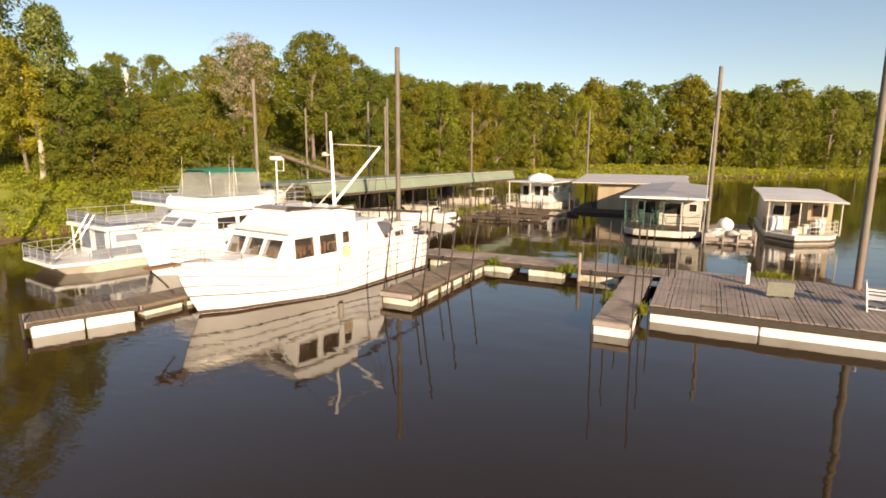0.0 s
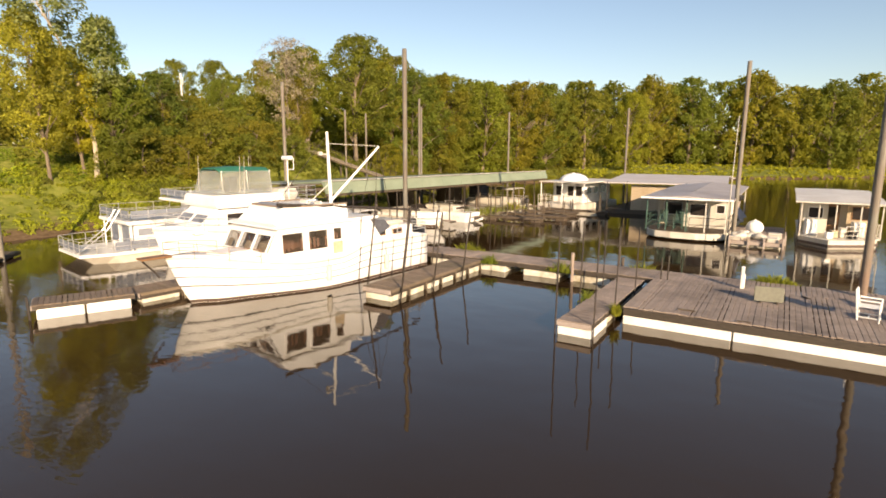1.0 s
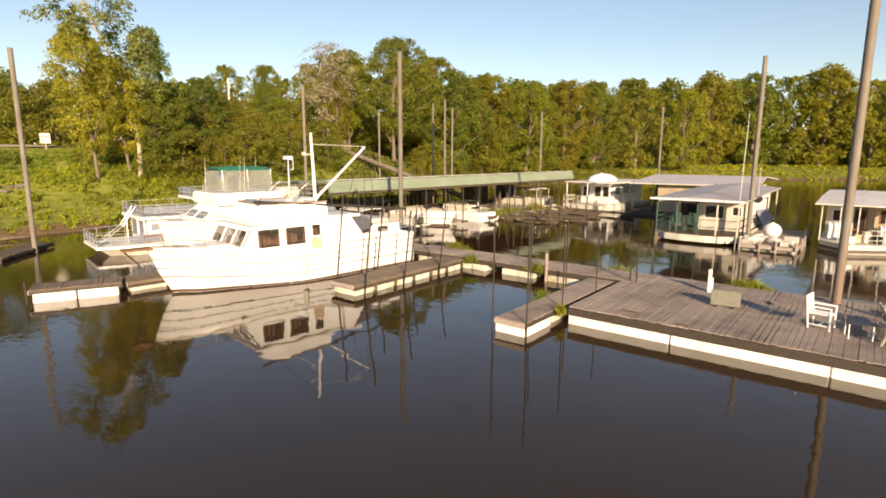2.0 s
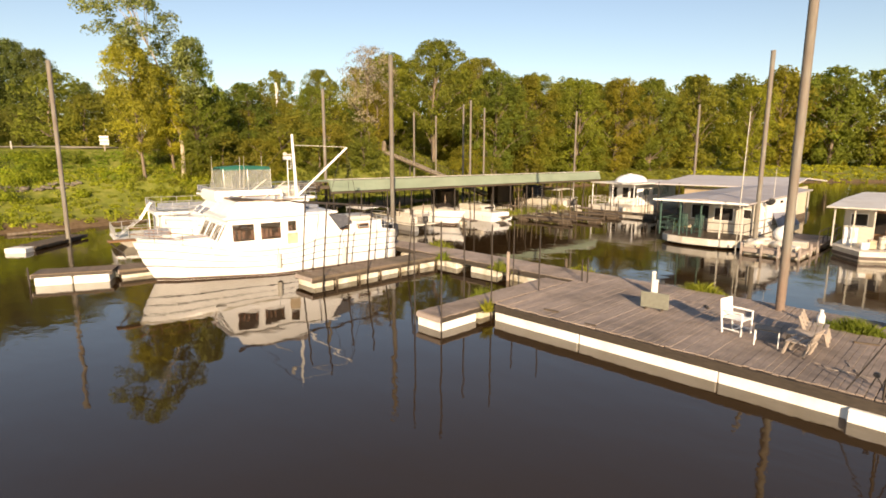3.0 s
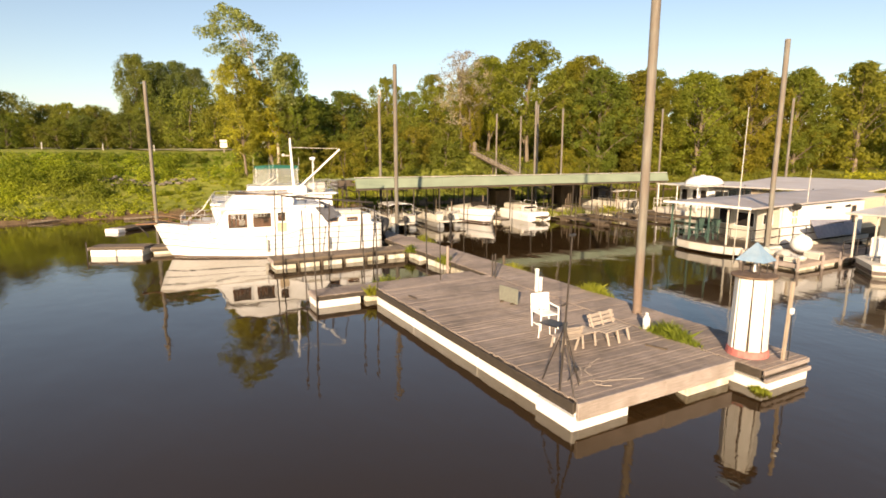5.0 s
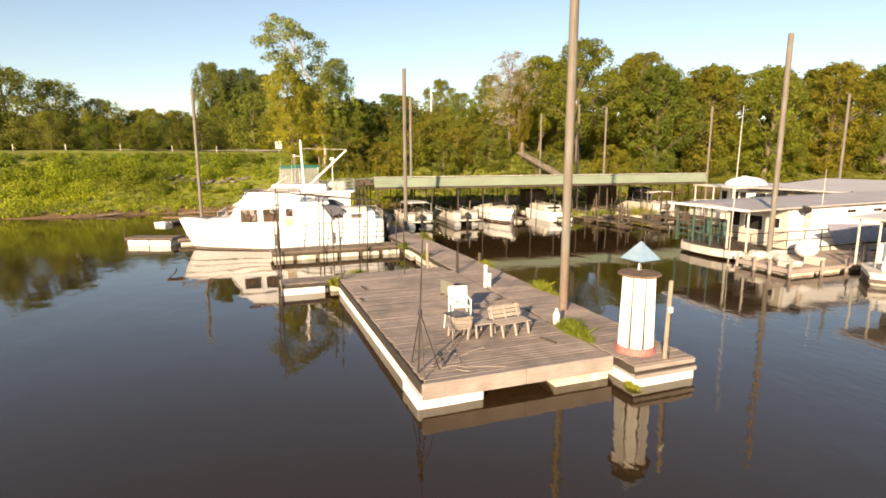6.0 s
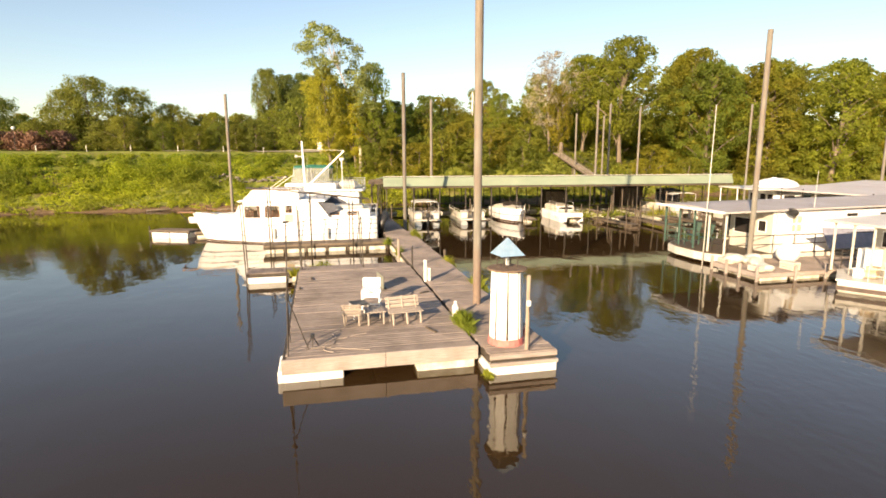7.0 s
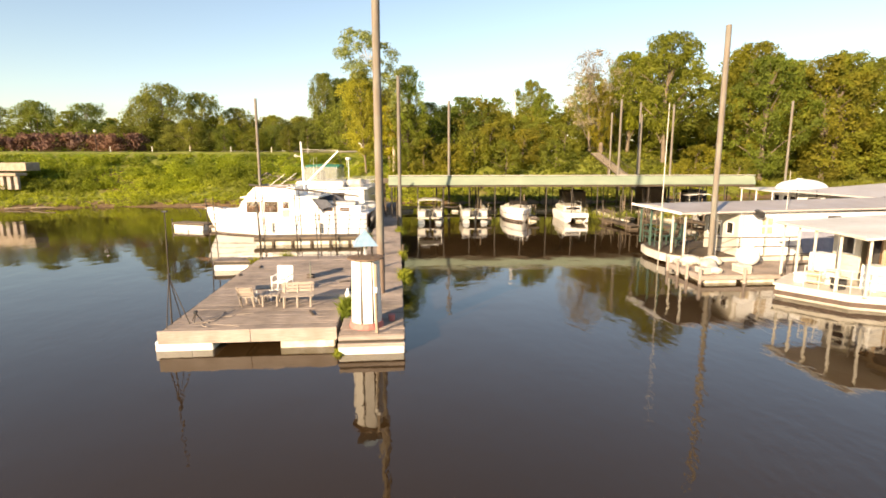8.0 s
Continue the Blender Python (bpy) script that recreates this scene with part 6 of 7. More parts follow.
for x, y, hgt, m_ in ((5.3, 40.0, .45, TAN), (5.8, 40.4, .6, GEL_OLD), (6.4, 40.2, .4, GREYBLACK), (5.0, 39.7, .35, GEL)):
    bm = B()
    box(bm, (0, 0, hgt / 2), (.42, .4, hgt), .05, (0, 0, 20))
    box(bm, (0, 0, hgt + .02), (.46, .44, .05), .015, (0, 0, 20))
    solid("storage_tub", bm, m_, "lidded storage tub on the houseboat deck", "tub", H2 @ pose(x, y, .58), "deck tubs")

# boathouse behind the cream houseboat
bh = thing("boathouse", "low floating boathouse with a grey-mauve metal roof", "boathouse", pose(0, 0, 0))
bm = B()
loft(bm, [[(-11.65, 52.0, 2.9), (-1.4, 52.2, 2.95), (-1.4, 52.2, 2.85), (-11.65, 52.0, 2.8)], [(-11.9, 60.5, 3.44), (-2.0, 60.5, 3.44), (-2.0, 60.5, 3.34), (-11.9, 60.5, 3.34)], [(-11.9, 68, 3.0), (-2.0, 68, 3.0), (-2.0, 68, 2.9), (-11.9, 68, 2.9)]])
part("roof", bm, ROOF_PALE, bh, "wide pale grey-mauve metal roof")
lap_wall(bh, (-7.6, 52.8, 1.5), 3.4, 2.4, -90, TAN, 9)
lap_wall(bh, (-5.4, 57.0, 1.5), 8.0, 2.4, 0, TAN, 9)
lap_wall(bh, (-2.2, 57.5, 1.5), 8.0, 2.4, 0, CREAM, 9)
bm = B()
box(bm, (-6.8, 57.5, .15), (9.6, 9.6, .5), .05)
part("float_base", bm, TIMBER, bh)
for x in (-11.4, -9.6, -4.6, -2.1):
    porch_post(bh, x, 52.4, .3, 3.0, STEEL, .08)

# white houseboat at the end of the covered dock
hb4 = thing("houseboat", "white houseboat with a flat canopy at the dock's end", "houseboat", pose(-16.2, 52.6, 0, 0, 0, -8))
bm = B()
box(bm, (0, 4.5, .25), (4.2, 10, .7), .12)
part("hull", bm, GEL_OLD, hb4)
bm = B()
box(bm, (-.2, 5.6, 1.6), (3.4, 6.4, 2.1), .08)
part("cabin", bm, GEL, hb4)
for x in (-1.2, .1, 1.0):
    window(hb4, (x, 2.38, 1.75), .7, 1.0, -90)
for y in (3.6, 5.2, 6.8):
    window(hb4, (1.52, y, 1.85), 1.0, .7, 0)
bm = B()
prism(bm, [(-2.1, -.2), (2.9, -.2), (2.9, 9.2), (-2.1, 9.2)], "z", 2.68, 2.78)
plate("canopy", bm, ROOF_WHITE, hb4, "", .02)
bm = B()
ball(bm, (-.2, 3.6, 2.78), 1.0, (1.3, 1.9, .72), 20)
box(bm, (-.2, 3.4, 3.45), (.35, .5, .2), .08)
part("upper_helm", bm, GEL, hb4, "rounded white upper helm", True)
for x in (-1.9, .4, 2.7):
    porch_post(hb4, x, -.05, .6, 2.7, GEL, .07)
rail(hb4, [(2.05, 2.2), (2.05, -.35), (-2.05, -.35), (-2.05, 2.2)], .6, .8, 2, .025, .8, GEL_OLD)


# ---- things on the deck ----
# octagonal white bin at the walkway's end, with a small blue roof
tower = thing("dock_light_tower", "white staved octagonal tower with a red base and blue pyramid roof", "tower", pose(9.0, 24.05, .53, 0, 0, 8) @ Matrix.Diagonal((.87, .87, 1, 1)))
stave = B()
prism(stave, [(-.158, .405), (.158, .405), (.15, .44), (-.15, .44)], "z", .1, 1.9)
bmesh.ops.bevel(stave, geom=list(stave.edges), offset=.006, segments=1, affect="EDGES")
sme = bpy.data.meshes.new("stave")
stave.to_mesh(sme)
stave.free()
sme.materials.append(WHITE_PAINT)
for k in range(8):
    shared("stave", sme, pose(0, 0, 0, 0, 0, 45 * k) @ pose(0, .045, 0, 1.4, 0, 0), tower)
bm = B()
cyl(bm, (0, 0, .05), (0, 0, 1.93), .415, .385, 16)
part("core", bm, TIMBER, tower)
bm = B()
cyl(bm, (0, 0, 0), (0, 0, .16), .56, .53, 20)
part("base_ring", bm, RED, tower, "faded red base ring")
bm = B()
cyl(bm, (0, 0, 1.91), (0, 0, 1.95), .45, .6, 16)
cyl(bm, (0, 0, 1.95), (0, 0, 1.985), .6, .58, 16)
part("rim", bm, RUST, tower, "rusted ragged top rim")
for x, y in ((.22, .22), (-.22, .22), (.22, -.22), (-.22, -.22)):
    bm = B()
    cyl(bm, (x, y, 2.02), (x, y, 2.36), .018)
    part("roof_post", bm, STEEL, tower)
bm = B()
loft(bm, [[(-.38, -.38, 2.33), (.38, -.38, 2.33), (.38, .38, 2.33), (-.38, .38, 2.33)], [(-.01, -.01, 2.76), (.01, -.01, 2.76), (.01, .01, 2.76), (-.01, .01, 2.76)]])
part("roof", bm, BLUE_METAL, tower, "sky blue pyramid roof")
bm = B()
cyl(bm, (0, 0, 2.05), (0, 0, 2.25), .05, .04, 10)
part("lamp", bm, PLASTIC, tower)
# wooden service post beside it
sp = thing("service_post", "bare timber post with a small white outlet box", "post", pose(9.72, 24.35, .4))
bm = B()
box(bm, (0, 0, 1.0), (.075, .075, 2.1), .01, (0, 1.5, 0))
part("post", bm, CONCRETE, sp)
bm = B()
box(bm, (.07, 0, 1.35), (.07, .1, .14), .015)
part("outlet_box", bm, PLASTIC, sp)
bm = B()
tube(bm, [(.06, .02, 1.25), (.08, .03, .6), (.06, .05, .12)], .015)
part("cable", bm, GREYBLACK, sp)
# pale power pedestals between deck and walkway
for x, y, h in ((1.64, 23.32, .82),):
    p = thing("power_pedestal", "slim white power pedestal at the walkway's edge", "pedestal", pose(x, y, .5), "power pedestals")
    bm = B()
    box(bm, (0, 0, h / 2), (.105, .105, h), .012)
    part("post", bm, WHITE_PAINT, p)
    bm = B()
    box(bm, (0, 0, h + .015), (.12, .12, .05), .012)
    part("cap", bm, PLASTIC, p)
ob_ = thing("outlet_box", "low white outlet box beside the power pedestal", "box", pose(1.67, 23.47, .53))
part("body", box(B(), (0, 0, .24), (.11, .1, .48), .015), WHITE_PAINT, ob_)
part("lid", box(B(), (0, -.01, .5), (.13, .13, .035), .01, (-8, 0, 0)), PLASTIC, ob_)
bm = B()
cyl(bm, (0, 0, 0), (0, 0, .3), .1, .1, 12)
cyl(bm, (0, 0, .3), (0, 0, .4), .1, .035, 12)
cyl(bm, (0, 0, .4), (0, 0, .46), .045, .045, 12)
solid("plastic_jug", bm, PLASTIC, "white plastic jug beside the grass tuft", "jug", pose(6.55, 23.3, .56), smooth=True)

# white patio chair
pc = thing("patio_chair", "white tubular patio chair with a sling seat", "chair", pose(5.1, 20.9, DECK_Z, 0, 0, 80))
for x in (-.27, .27):
    for y, h in ((-.25, .62), (.25, .9)):
        bm = B()
        cyl(bm, (x, y, 0), (x, y + (.1 if h > .7 else 0), h), .024, .024, 8)
        part("leg", bm, PLASTIC, pc)
    bm = B()
    tube(bm, [(x, -.27, .62), (x, .28, .62)], .026, 8)
    part("armrest", bm, PLASTIC, pc)
    bm = B()
    cyl(bm, (x, -.25, .12), (x, .25, .12), .018, None, 8)
    part("stretcher", bm, PLASTIC, pc)
for z, y in ((.42, -.25), (.42, .25), (.12, 0), (.9, .35)):
    bm = B()
    cyl(bm, (-.27, y, z), (.27, y, z), .02, None, 8)
    part("crossbar", bm, PLASTIC, pc)
bm = B()
box(bm, (0, 0, .42), (.5, .5, .02), .006)
part("seat", bm, PLASTIC, pc)
bm = B()
box(bm, (0, .31, .68), (.5, .02, .46), .006, (-12, 0, 0))
part("backrest", bm, PLASTIC, pc)


def slat_seat(label, name, m, w, group):
    """Rough timber chair or bench: slatted seat and back on splayed legs."""
    t = thing(name, label, "bench" if w > .8 else "chair", m, group)
    for k in range(4):
        bm = B()
        box(bm, (0, -.2 + .13 * k, .4), (w, .105, .035), .008)
        part("seat_slat", bm, SEAT_WOOD, t)
    for k in range(3):
        bm = B()
        box(bm, (0, .27 + .04 * k, .5 + .125 * k), (w, .03, .11), .008, (-18, 0, 0))
        part("back_slat", bm, SEAT_WOOD, t)
    for x in (-w / 2 + .07, w / 2 - .07) if w < .8 else (-w / 2 + .1, 0, w / 2 - .1):
        for y0, y1, h in ((-.3, -.2, .4), (.12, .25, .4)):
            bm = B()
            cyl(bm, (x, y0, 0), (x, y1, h), .035, .035, 6)
            part("leg", bm, SEAT_WOOD, t)
        bm = B()
        cyl(bm, (x, .2, .36), (x, .38, .82), .03, .03, 6)
        part("back_post", bm, SEAT_WOOD, t)
    return t


slat_seat("weathered timber slat chair on the deck", "wooden_chair", pose(6.75, 20.2, DECK_Z, 0, 0, -98) @ Matrix.Diagonal((1, 1, .86, 1)), .56, "timber seats")
slat_seat("weathered timber slat bench on the deck", "wooden_bench", pose(6.75, 21.72, DECK_Z, 0, 0, 97) @ Matrix.Diagonal((1, 1, .84, 1)), 1.02, "timber seats")
tb = thing("low_table", "low weathered timber slat table", "table", pose(6.6, 20.85, DECK_Z, 0, 0, 4))
for k in range(5):
    bm = B()
    box(bm, (0, -.24 + .12 * k, .36), (.6, .105, .035), .008)
    part("top_slat", bm, SEAT_WOOD, tb)
for x in (-.25, .25):
    for y in (-.22, .22):
        bm = B()
        cyl(bm, (x * 1.2, y, 0), (x, y, .35), .03, .03, 6)
        part("leg", bm, SEAT_WOOD, tb)
# steel stool and folded camp chair near the timber seats
st = thing("side_table", "small dark glass-topped table with bent steel legs", "table", pose(5.95, 20.45, DECK_Z, 0, 0, 12))
bm = B()
box(bm, (0, 0, .42), (.6, .5, .03), .02)
part("tabletop", bm, GREYBLACK, st)
for x in (-.26, .26):
    bm = B()
    tube(bm, [(x, -.24, 0), (x, -.2, .41), (x, .2, .41), (x, .24, 0)], .016)
    part("leg_frame", bm, PLASTIC, st)

# thin pole on a tripod at the deck's corner
tp = thing("pole_stand", "tall thin black pole on a splayed tripod at the deck corner", "stand", pose(8.55, 18.5, DECK_Z))
part("pole", cyl(B(), (0, 0, .0), (.085, .1, 3.25), .024, .015, 8), STEEL, tp)
for x, y in ((-.6, .03), (.4, .02), (.02, .5)):
    part("leg", cyl(B(), (x, y, .01), (.035, .04, 1.4), .014, None, 6), STEEL, tp)
part("collar", cyl(B(), (.034, .038, 1.34), (.037, .043, 1.46), .05, .05, 10), GREYBLACK, tp)
part("top_clamp", box(B(), (.085, .1, 3.24), (.06, .16, .05), .012), GREYBLACK, tp)
# three legs and a head stand in for a dark tangle here
t2 = thing("folded_tripod", "small black legged shape standing in for a dark tangle", "tripod", pose(8.35, 19.1, DECK_Z))
for a in (0, 120, 240):
    bm = B()
    cyl(bm, (.16 * math.cos(radians(a)), .16 * math.sin(radians(a)), .01), (0, 0, .26), .014, None, 6)
    part("leg", bm, STEEL, t2)
bm = B()
box(bm, (0, 0, .29), (.12, .1, .1), .02)
part("head", bm, GREYBLACK, t2)
# loose ropes on the planks
RR = random.Random(8)


def rope(x, y, n, label):
    bm, p, a, pts = B(), Vector((0, 0, .013)), RR.uniform(0, 6), []
    for k in range(n):
        pts.append(p.copy())
        a += RR.uniform(-.9, .9)
        p = p + Vector((math.cos(a), math.sin(a), 0)) * .16
    tube(bm, pts, .012, 5)
    return solid("rope", bm, SEAT_WOOD, label, "rope", pose(x, y, DECK_Z), "loose ropes")


rope(8.6, 18.9, 12, "loose grey mooring rope lying on the planks")
rope(8.9, 19.6, 14, "tangled grey rope near the deck's edge")
rope(8.2, 19.4, 9, "short grey rope end on the planks")
for x, y, l, a in ((7.75, 22.3, .55, 20), (0.4, 19.0, .5, 5), (2.0, 18.6, .35, 4), (3.6, 22.9, .4, -60)):
    bm = B()
    box(bm, (0, 0, .02), (l, .08, .04), .008)
    solid("loose_board", bm, TIMBER, "short loose dark board on the deck planks", "board", pose(x, y, DECK_Z, 0, 0, a), "loose boards")


# tufts of grass growing on the docks
def tuft(x, y, z, rx, ry, tall, n, seed, label):
    r = np.random.default_rng(seed)
    bx, by = r.normal(0, rx, n), r.normal(0, ry, n)
    h = tall * (0.4 + r.random(n)) * np.exp(-(bx / rx / 2) ** 2 - (by / ry / 2) ** 2)
    lean_ = r.normal(0, .28, (n, 2)) * h[:, None]
    w = r.normal(0, 1, (n, 2))
    w = w / np.linalg.norm(w, axis=1)[:, None] * .011
    base = np.column_stack((bx, by, np.zeros(n) - .03))
    mid = base + np.column_stack((lean_ * .4, h * .6))
    tip = base + np.column_stack((lean_ * 1.3, h))
    w3 = np.column_stack((w, np.zeros(n)))
    quad = np.stack((base - w3 * .6, base + w3 * .6, mid + w3, tip, mid - w3), 1).reshape(-1, 3)
    ob = new("grass_tuft", mesh_np("grass_tuft", quad.tolist(), np.arange(5 * n).reshape(-1, 5).tolist(), REED))
    ob.matrix_basis = pose(x, y, z)
    return tagged(ob, label, "grass", "dock grass", "stuff")


tuft(7.35, 23.34, .5, .42, .13, .42, 1500, 1, "thick yellow-green grass tuft in the gap beside the deck")
tuft(-1.58, 18.3, .3, .05, .1, .36, 320, 2, "green weeds growing between deck and finger dock")
tuft(-2.9, 19.4, .25, .1, .35, .42, 300, 3, "dark green weeds on the finger's edge")
tuft(2.6, 25.15, .4, .5, .14, .4, 900, 4, "yellow-green grass along the walkway's edge")
tuft(9.84, 23.32, .03, .12, .07, .13, 300, 5, "moss and weeds at the corner of the dock float")
tuft(-5.2, 23.3, .35, .3, .1, .45, 300, 6, "green weeds on the walkway near the slip")
tuft(-8.6, 23.2, .38, .2, .15, .4, 250, 7, "green weeds at the root of the slip finger")
tuft(-10.8, 25.1, .4, .5, .2, .5, 400, 8, "green weeds along the walkway by the covered dock")
tuft(-2.2, 25.15, .4, .5, .12, .35, 300, 9, "short grass along the walkway's edge")
for k, (x, y) in enumerate(((-19.2, 40.6), (-19.0, 43.5), (-18.6, 47.4))):
    tuft(x, y, .35, .6, .9, .6, 500, 20 + k, "yellow-green weeds on the old dock fingers")
# timber stub pile and square-cut posts along the walkway
for x, y, h, m_ in ((-4.7, 23.2, 1.25, PLANK), (-3.1, 25.2, .9, TIMBER), (-.9, 23.25, 1.5, STEEL), (-1.15, 23.28, 1.4, STEEL)):
    bm = B()
    cyl(bm, (0, 0, -.6), (0, 0, h), .07 if m_ is not STEEL else .03, None, 10)
    solid("stub_post", bm, m_, "short mooring post at the walkway's edge", "post", pose(x, y, 0), "stub posts")
bm = B()
cyl(bm, (0, 0, 0), (0, 0, .17), .085, .1, 14)
cyl(bm, (0, 0, .17), (0, 0, .19), .108, .1, 14)
solid("red_bucket", bm, RED, "small faded red bucket on the walkway", "bucket", pose(8.6, 24.75, .53))

# ---- service dock between the two houseboats ----
sd = thing("service_dock", "cluttered plank dock between two houseboats", "dock")
boards(sd, .0, 2.9, 37.6, 46, .36, "x", .17, 51)
for x in (.05, 2.85):
    beam(sd, (x, 41.8, .25), (.08, 8.4, .18), FASCIA)
beam(sd, (1.45, 37.58, .24), (2.9, .07, .2), FASCIA)
for k in range(5):
    float_block(sd, (1.45, 38.5 + 1.7 * k, .03), (2.6, 1.4, .34))
for x, y in ((.1, 37.5), (1.1, 37.45), (1.9, 37.45), (2.85, 37.5), (2.95, 39.4), (2.95, 41.0)):
    bm = B()
    box(bm, (x, y, .08), (.11, .11, 1.15), .015)
    part("dock_post", bm, FASCIA, sd)
bm = B()
ball(bm, (0, 0, .6), .6, (1, 1, .92), 24)
cyl(bm, (0, 0, 1.12), (0, 0, 1.2), .12, .1, 12)
gl = solid("round_tank", bm, PLASTIC, "large round white plastic tank on the dock", "tank", pose(1.25, 40.6, .36) @ Matrix.Scale(.84, 4), smooth=True)
for x, y, s, q in ((.55, 38.3, .42, (1.3, .9, .8)), (1.1, 38.8, .34, (1.5, 1, .7)), (1.75, 38.5, .38, (1.2, 1, .75)), (2.35, 38.4, .3, (1.3, .9, .7)), (.7, 39.3, .36, (1.2, 1, .9))):
    bm = B()
    ball(bm, (0, 0, s * q[2] * .6), s, (q[0], q[1], q[2] * .65), 14)
    for v in bm.verts:
        v.co += noise.noise_vector(v.co * 2.6 + Vector((x, y, 0))) * .15
    for v in bm.verts:
        v.co.z = max(0, v.co.z)
    solid("covered_sack", bm, GEL_OLD, "lumpy white bundle under a tarpaulin on the dock", "bundle", pose(x, y, .36), "covered sacks", smooth=True)
for x, y, w, h in ((.45, 37.95, .6, .2), (2.3, 37.95, .55, .22), (2.4, 39.6, .7, .34)):
    ck = thing("slatted_crate", "pale cream slatted crate on the service dock", "crate", pose(x, y, .36, 0, 0, RR.uniform(-8, 8)), "dock crates")
    for k in range(3):
        for sgn in (-1, 1):
            part("slat", box(B(), (0, sgn * .2, h * (.18 + .32 * k)), (w, .025, h * .26), .006), GEL_OLD, ck)
    part("lid", box(B(), (0, 0, h), (w, .44, .03), .008), GEL_OLD, ck)
    for sgn in (-1, 1):
        part("end_panel", box(B(), (sgn * (w / 2 - .02), 0, h / 2), (.03, .37, h), .006), CREAM, ck)
rail(sd, [(2.9, 41.2), (2.9, 45.8)], .36, .8, 2, .025, 1.1, STEEL)

# ---- bank side things ----
gw = thing("gangway", "long wooden gangway stairs down the bank to the dock", "gangway")
a, b = Vector((-49.0, 51.8, 5.62)), Vector((-29.0, 51.2, .6))
n = 34
for side in (-.6, .6):
    off = Vector((.03, 1.0, 0)) * side
    bm = B()
    d = b - a
    m = Matrix.Translation((a + b) / 2 + off) @ d.to_track_quat("X", "Z").to_matrix().to_4x4()
    bmesh.ops.create_cube(bm, size=1, matrix=m @ Matrix.Diagonal((d.length, .08, .16, 1)))
    part("stringer", bm, TIMBER, gw)
    bm = B()
    tube(bm, [a + off + Vector((0, 0, 1.0)), b + off + Vector((0, 0, 1.0))], .025)
    for k in range(9):
        p = a.lerp(b, k / 8) + off
        cyl(bm, p, p + Vector((0, 0, 1.0)), .025, None, 6)
    part("handrail", bm, TIMBER, gw)
tread = board_mesh(.42, 1.3, .06, CONCRETE)
for k in range(n):
    p = a.lerp(b, (k + .5) / n)
    shared("tread", tread, pose(p.x, p.y, p.z + .1, 0, 8, -1.7), gw)
for k in range(5):
    p = a.lerp(b, (k + .3) / 5)
    bm = B()
    cyl(bm, (p.x, p.y, min(p.z - .4, float(height(p.x, p.y)) - .5)), (p.x, p.y, p.z), .09, None, 8)
    part("support", bm, TIMBER, gw)
bm = B()
loft(bm, [[(math.cos(q * .785) * w, math.sin(q * .785) * w * .8, z) for q in range(8)] for z, w in ((-.4, .5), (.3, .34), (1.2, .3), (2.1, .27), (2.3, .1))])
solid("tree_stump", bm, BARK, "broken brown tree trunk beside the gangway's head", "stump", pose(-51.3, 53.4, float(height(-51.3, 53.4))) @ Matrix.Diagonal((1.2, 1.2, .75, 1)), smooth=True)
# utility pole on the bank
up = thing("utility_pole", "pale utility pole with a short crossarm among the trees", "pole", pose(-62.5, 43.4, float(height(-62.5, 43.4)) - .3))
bm = B()
cyl(bm, (0, 0, 0), (0, 0, 9.8), .14, .1, 10)
part("pole", bm, WHITE_PAINT, up)
bm = B()
box(bm, (0, 0, 9.3), (.09, .6, .1), .01)
part("crossarm", bm, GEL_OLD, up)
bm = B()
cyl(bm, (.2, 0, 8.4), (.2, 0, 9.1), .17, .17, 12)
part("transformer", bm, GEL_OLD, up)
# board sign beside the track
sg = thing("notice_board", "small stacked white notice boards on a post", "sign", pose(-54.1, 19.9, float(height(-54.1, 19.9)) - .1, 0, 0, -14))
for k in range(3):
    bm = B()
    box(bm, (.05, 0, .8 + .32 * k), (.04, .8, .26), .01)
    part("sign_board", bm, WHITE_PAINT, sg)
bm = B()
box(bm, (0, 0, .6), (.1, .1, 1.7), .01)
part("post", bm, FASCIA, sg)
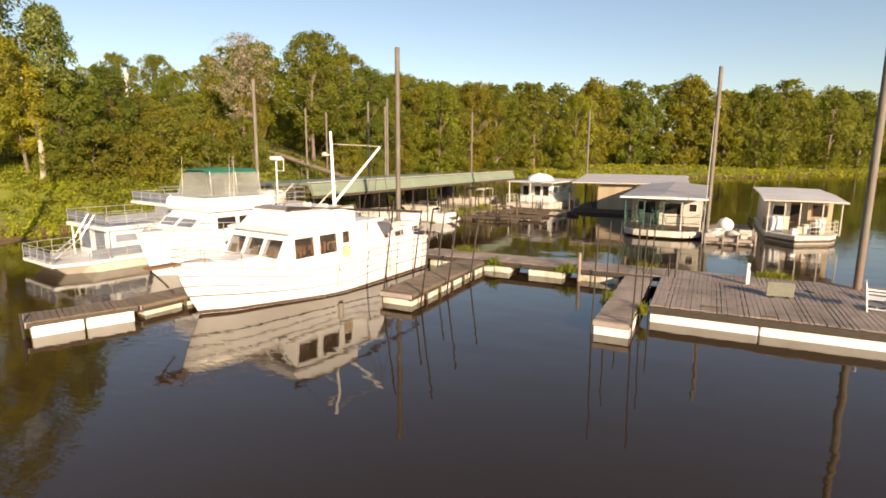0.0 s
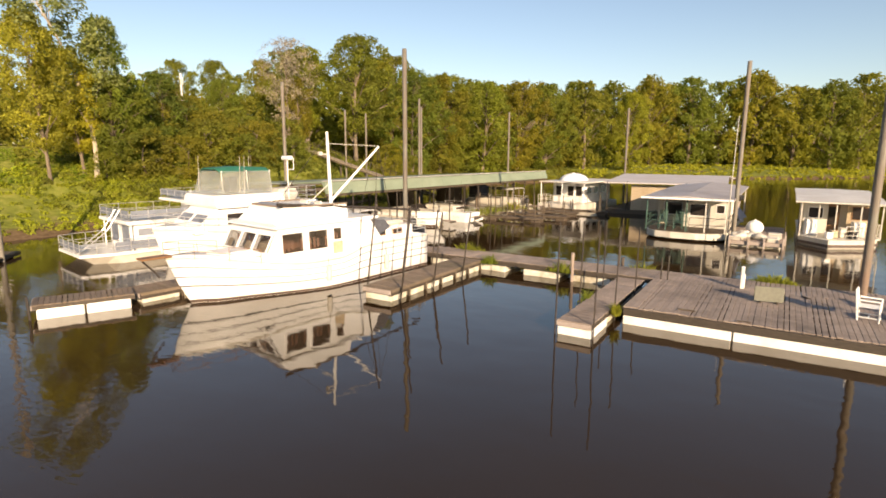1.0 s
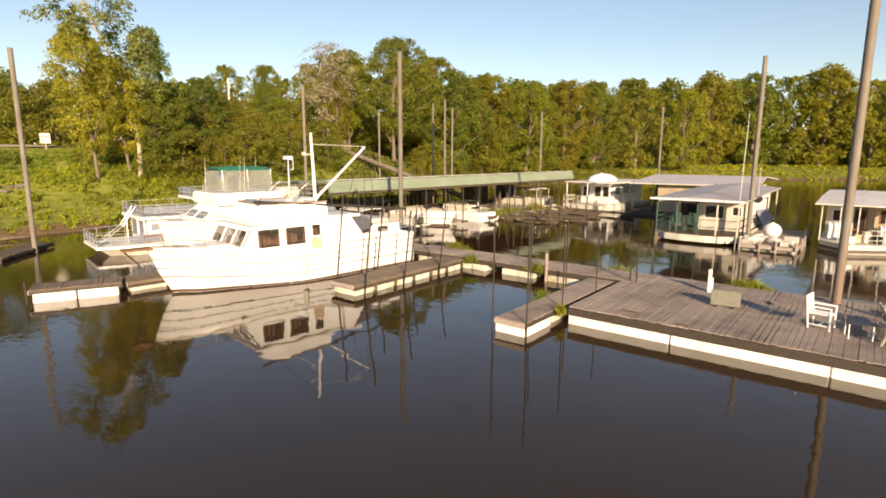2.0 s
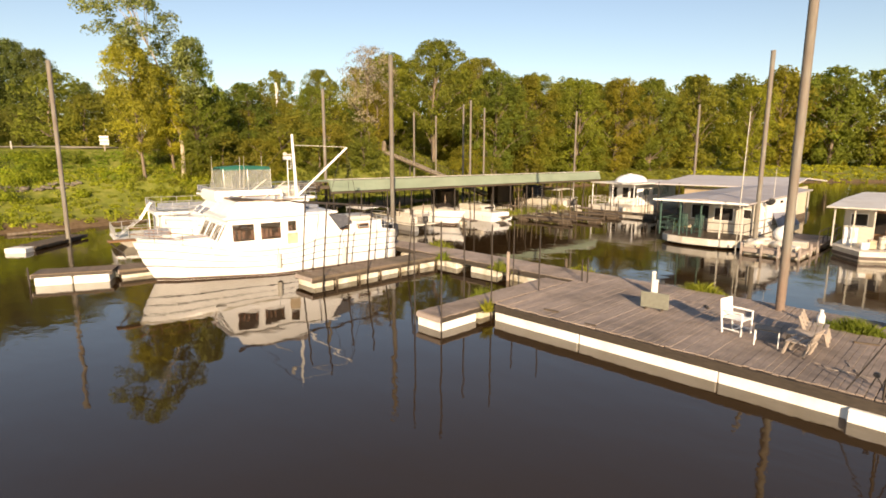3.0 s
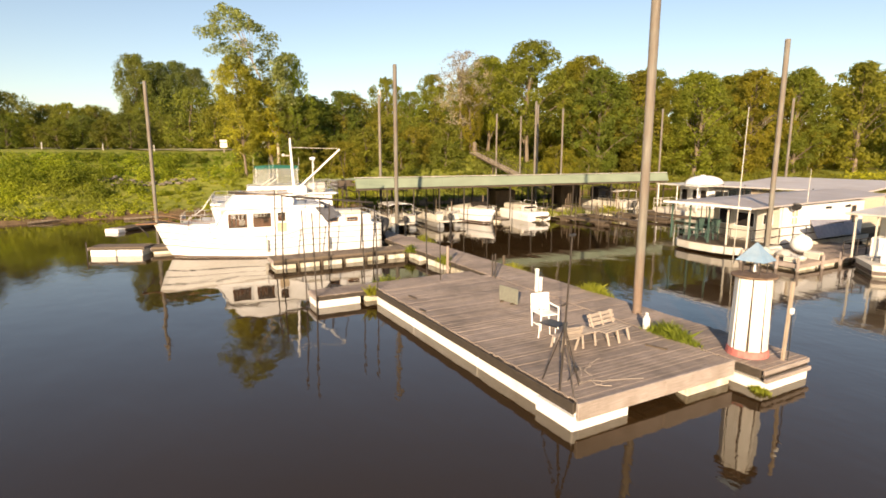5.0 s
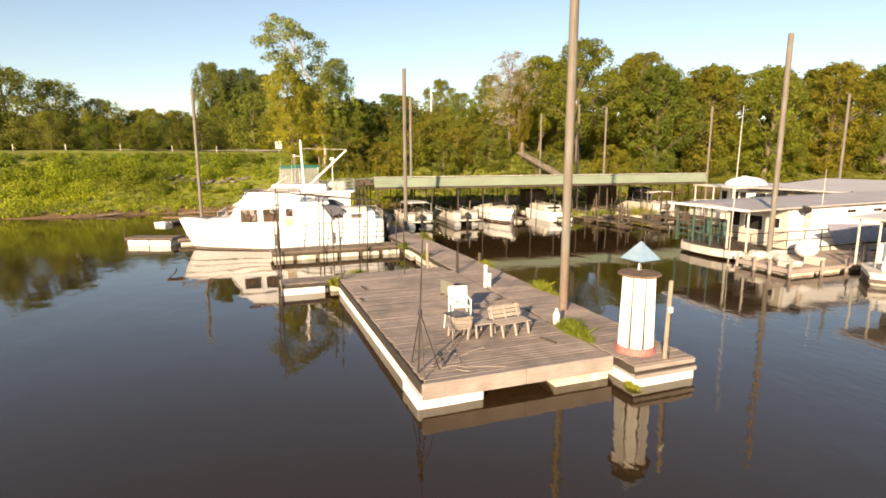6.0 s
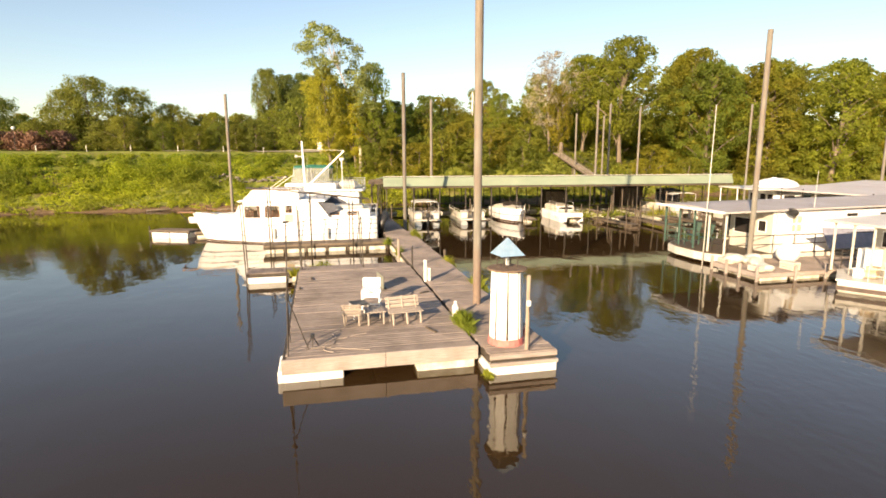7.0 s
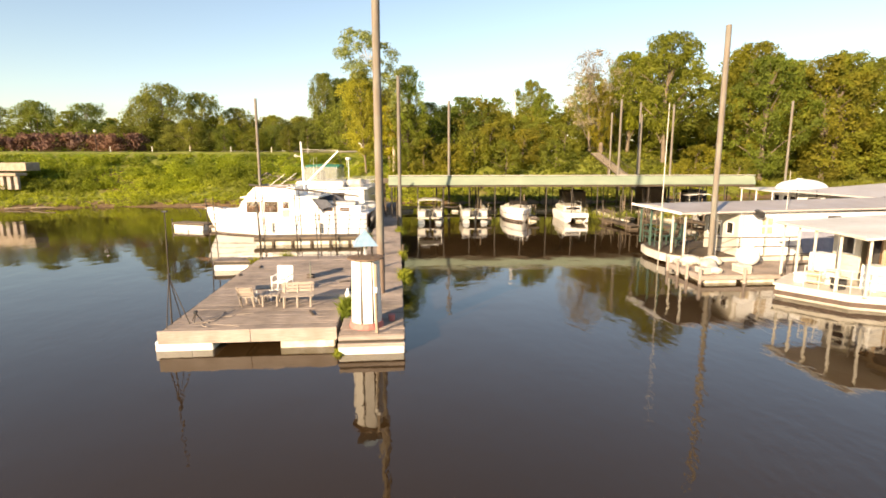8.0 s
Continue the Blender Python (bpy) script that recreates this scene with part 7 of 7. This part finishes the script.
# old timber bulkhead on the slope
bk = thing("bulkhead", "old concrete bulkhead with upright timber piles on the slope", "retaining wall", pose(-39.3, -19.0, .1, 0, 0, -8))
bm = B()
box(bm, (0, 0, 3.3), (1.6, 7.0, .3), .04)
part("cap_beam", bm, CONCRETE, bk)
for k in range(9):
    bm = B()
    box(bm, (.35, -3.2 + .8 * k, 2.45), (.35, .45, 1.5), .03)
    part("bulkhead_post", bm, FASCIA, bk)
bm = B()
box(bm, (-1.8, .2, 4.1), (2.0, 6.4, .9), .04)
part("upper_wall", bm, CONCRETE, bk)
# driftwood at the waterline
for k, (x, y, l, a) in enumerate(((-34.6, -12.5, 3.2, 70), (-34.2, -14.6, 2.6, 95), (-35.4, 9.5, 3.5, 84), (-35.8, 3.0, 2.2, 100))):
    bm = B()
    pts = [Vector((0, 0, 0)), Vector((l * .35, .1, .05)), Vector((l * .7, -.05, .12)), Vector((l, .12, .1))]
    for (p, q), r_ in zip(zip(pts, pts[1:]), (.11, .09, .06)):
        cyl(bm, p, q, r_, r_ * .8, 8)
    cyl(bm, pts[1], pts[1] + Vector((.4, .5, .2)), .05, .02, 6)
    solid("driftwood", bm, BARK, "bleached driftwood log at the waterline", "log", pose(x, y, max(.08, float(height(x, y)) + .08), 0, 0, a), "driftwood")
# lamp and purple-leaved hedge beyond the track
lp = thing("street_lamp", "white globe lamp on a slim post by the hedge", "lamp", pose(-62.0, -19.5, float(height(-62, -19.5))))
bm = B()
cyl(bm, (0, 0, 0), (0, 0, 2.8), .05, .04, 8)
part("post", bm, STEEL, lp)
bm = B()
ball(bm, (0, 0, 3.0), .22)
part("globe", bm, PLASTIC, lp, "", True)
r9 = np.random.default_rng(99)
for k in range(14):
    x, y = -66 + r9.uniform(-1, 1), -42 + k * 2.0
    cs = [(r9.uniform(-1.2, 1.2), r9.uniform(-1.2, 1.2), r9.uniform(.6, 2.6)) for _ in range(14)]
    v, f = leaf_cloud(cs, [.8] * 14, [60] * 14, .2, r9)
    sh = thing("hedge_shrub", "reddish purple-leaved shrub in a hedge by the track", "shrub", pose(x, y, float(height(x, y))), "purple hedge")
    c = new("crown", mesh_np("crown", v.tolist(), f.tolist(), LEAF_PURPLE))
    c.parent = sh
    bm = B()
    for q in range(4):
        cyl(bm, (0, 0, -.2), (r9.uniform(-.6, .6), r9.uniform(-.6, .6), 1.3), .05, .02, 6)
    part("stems", bm, BARK, sh)
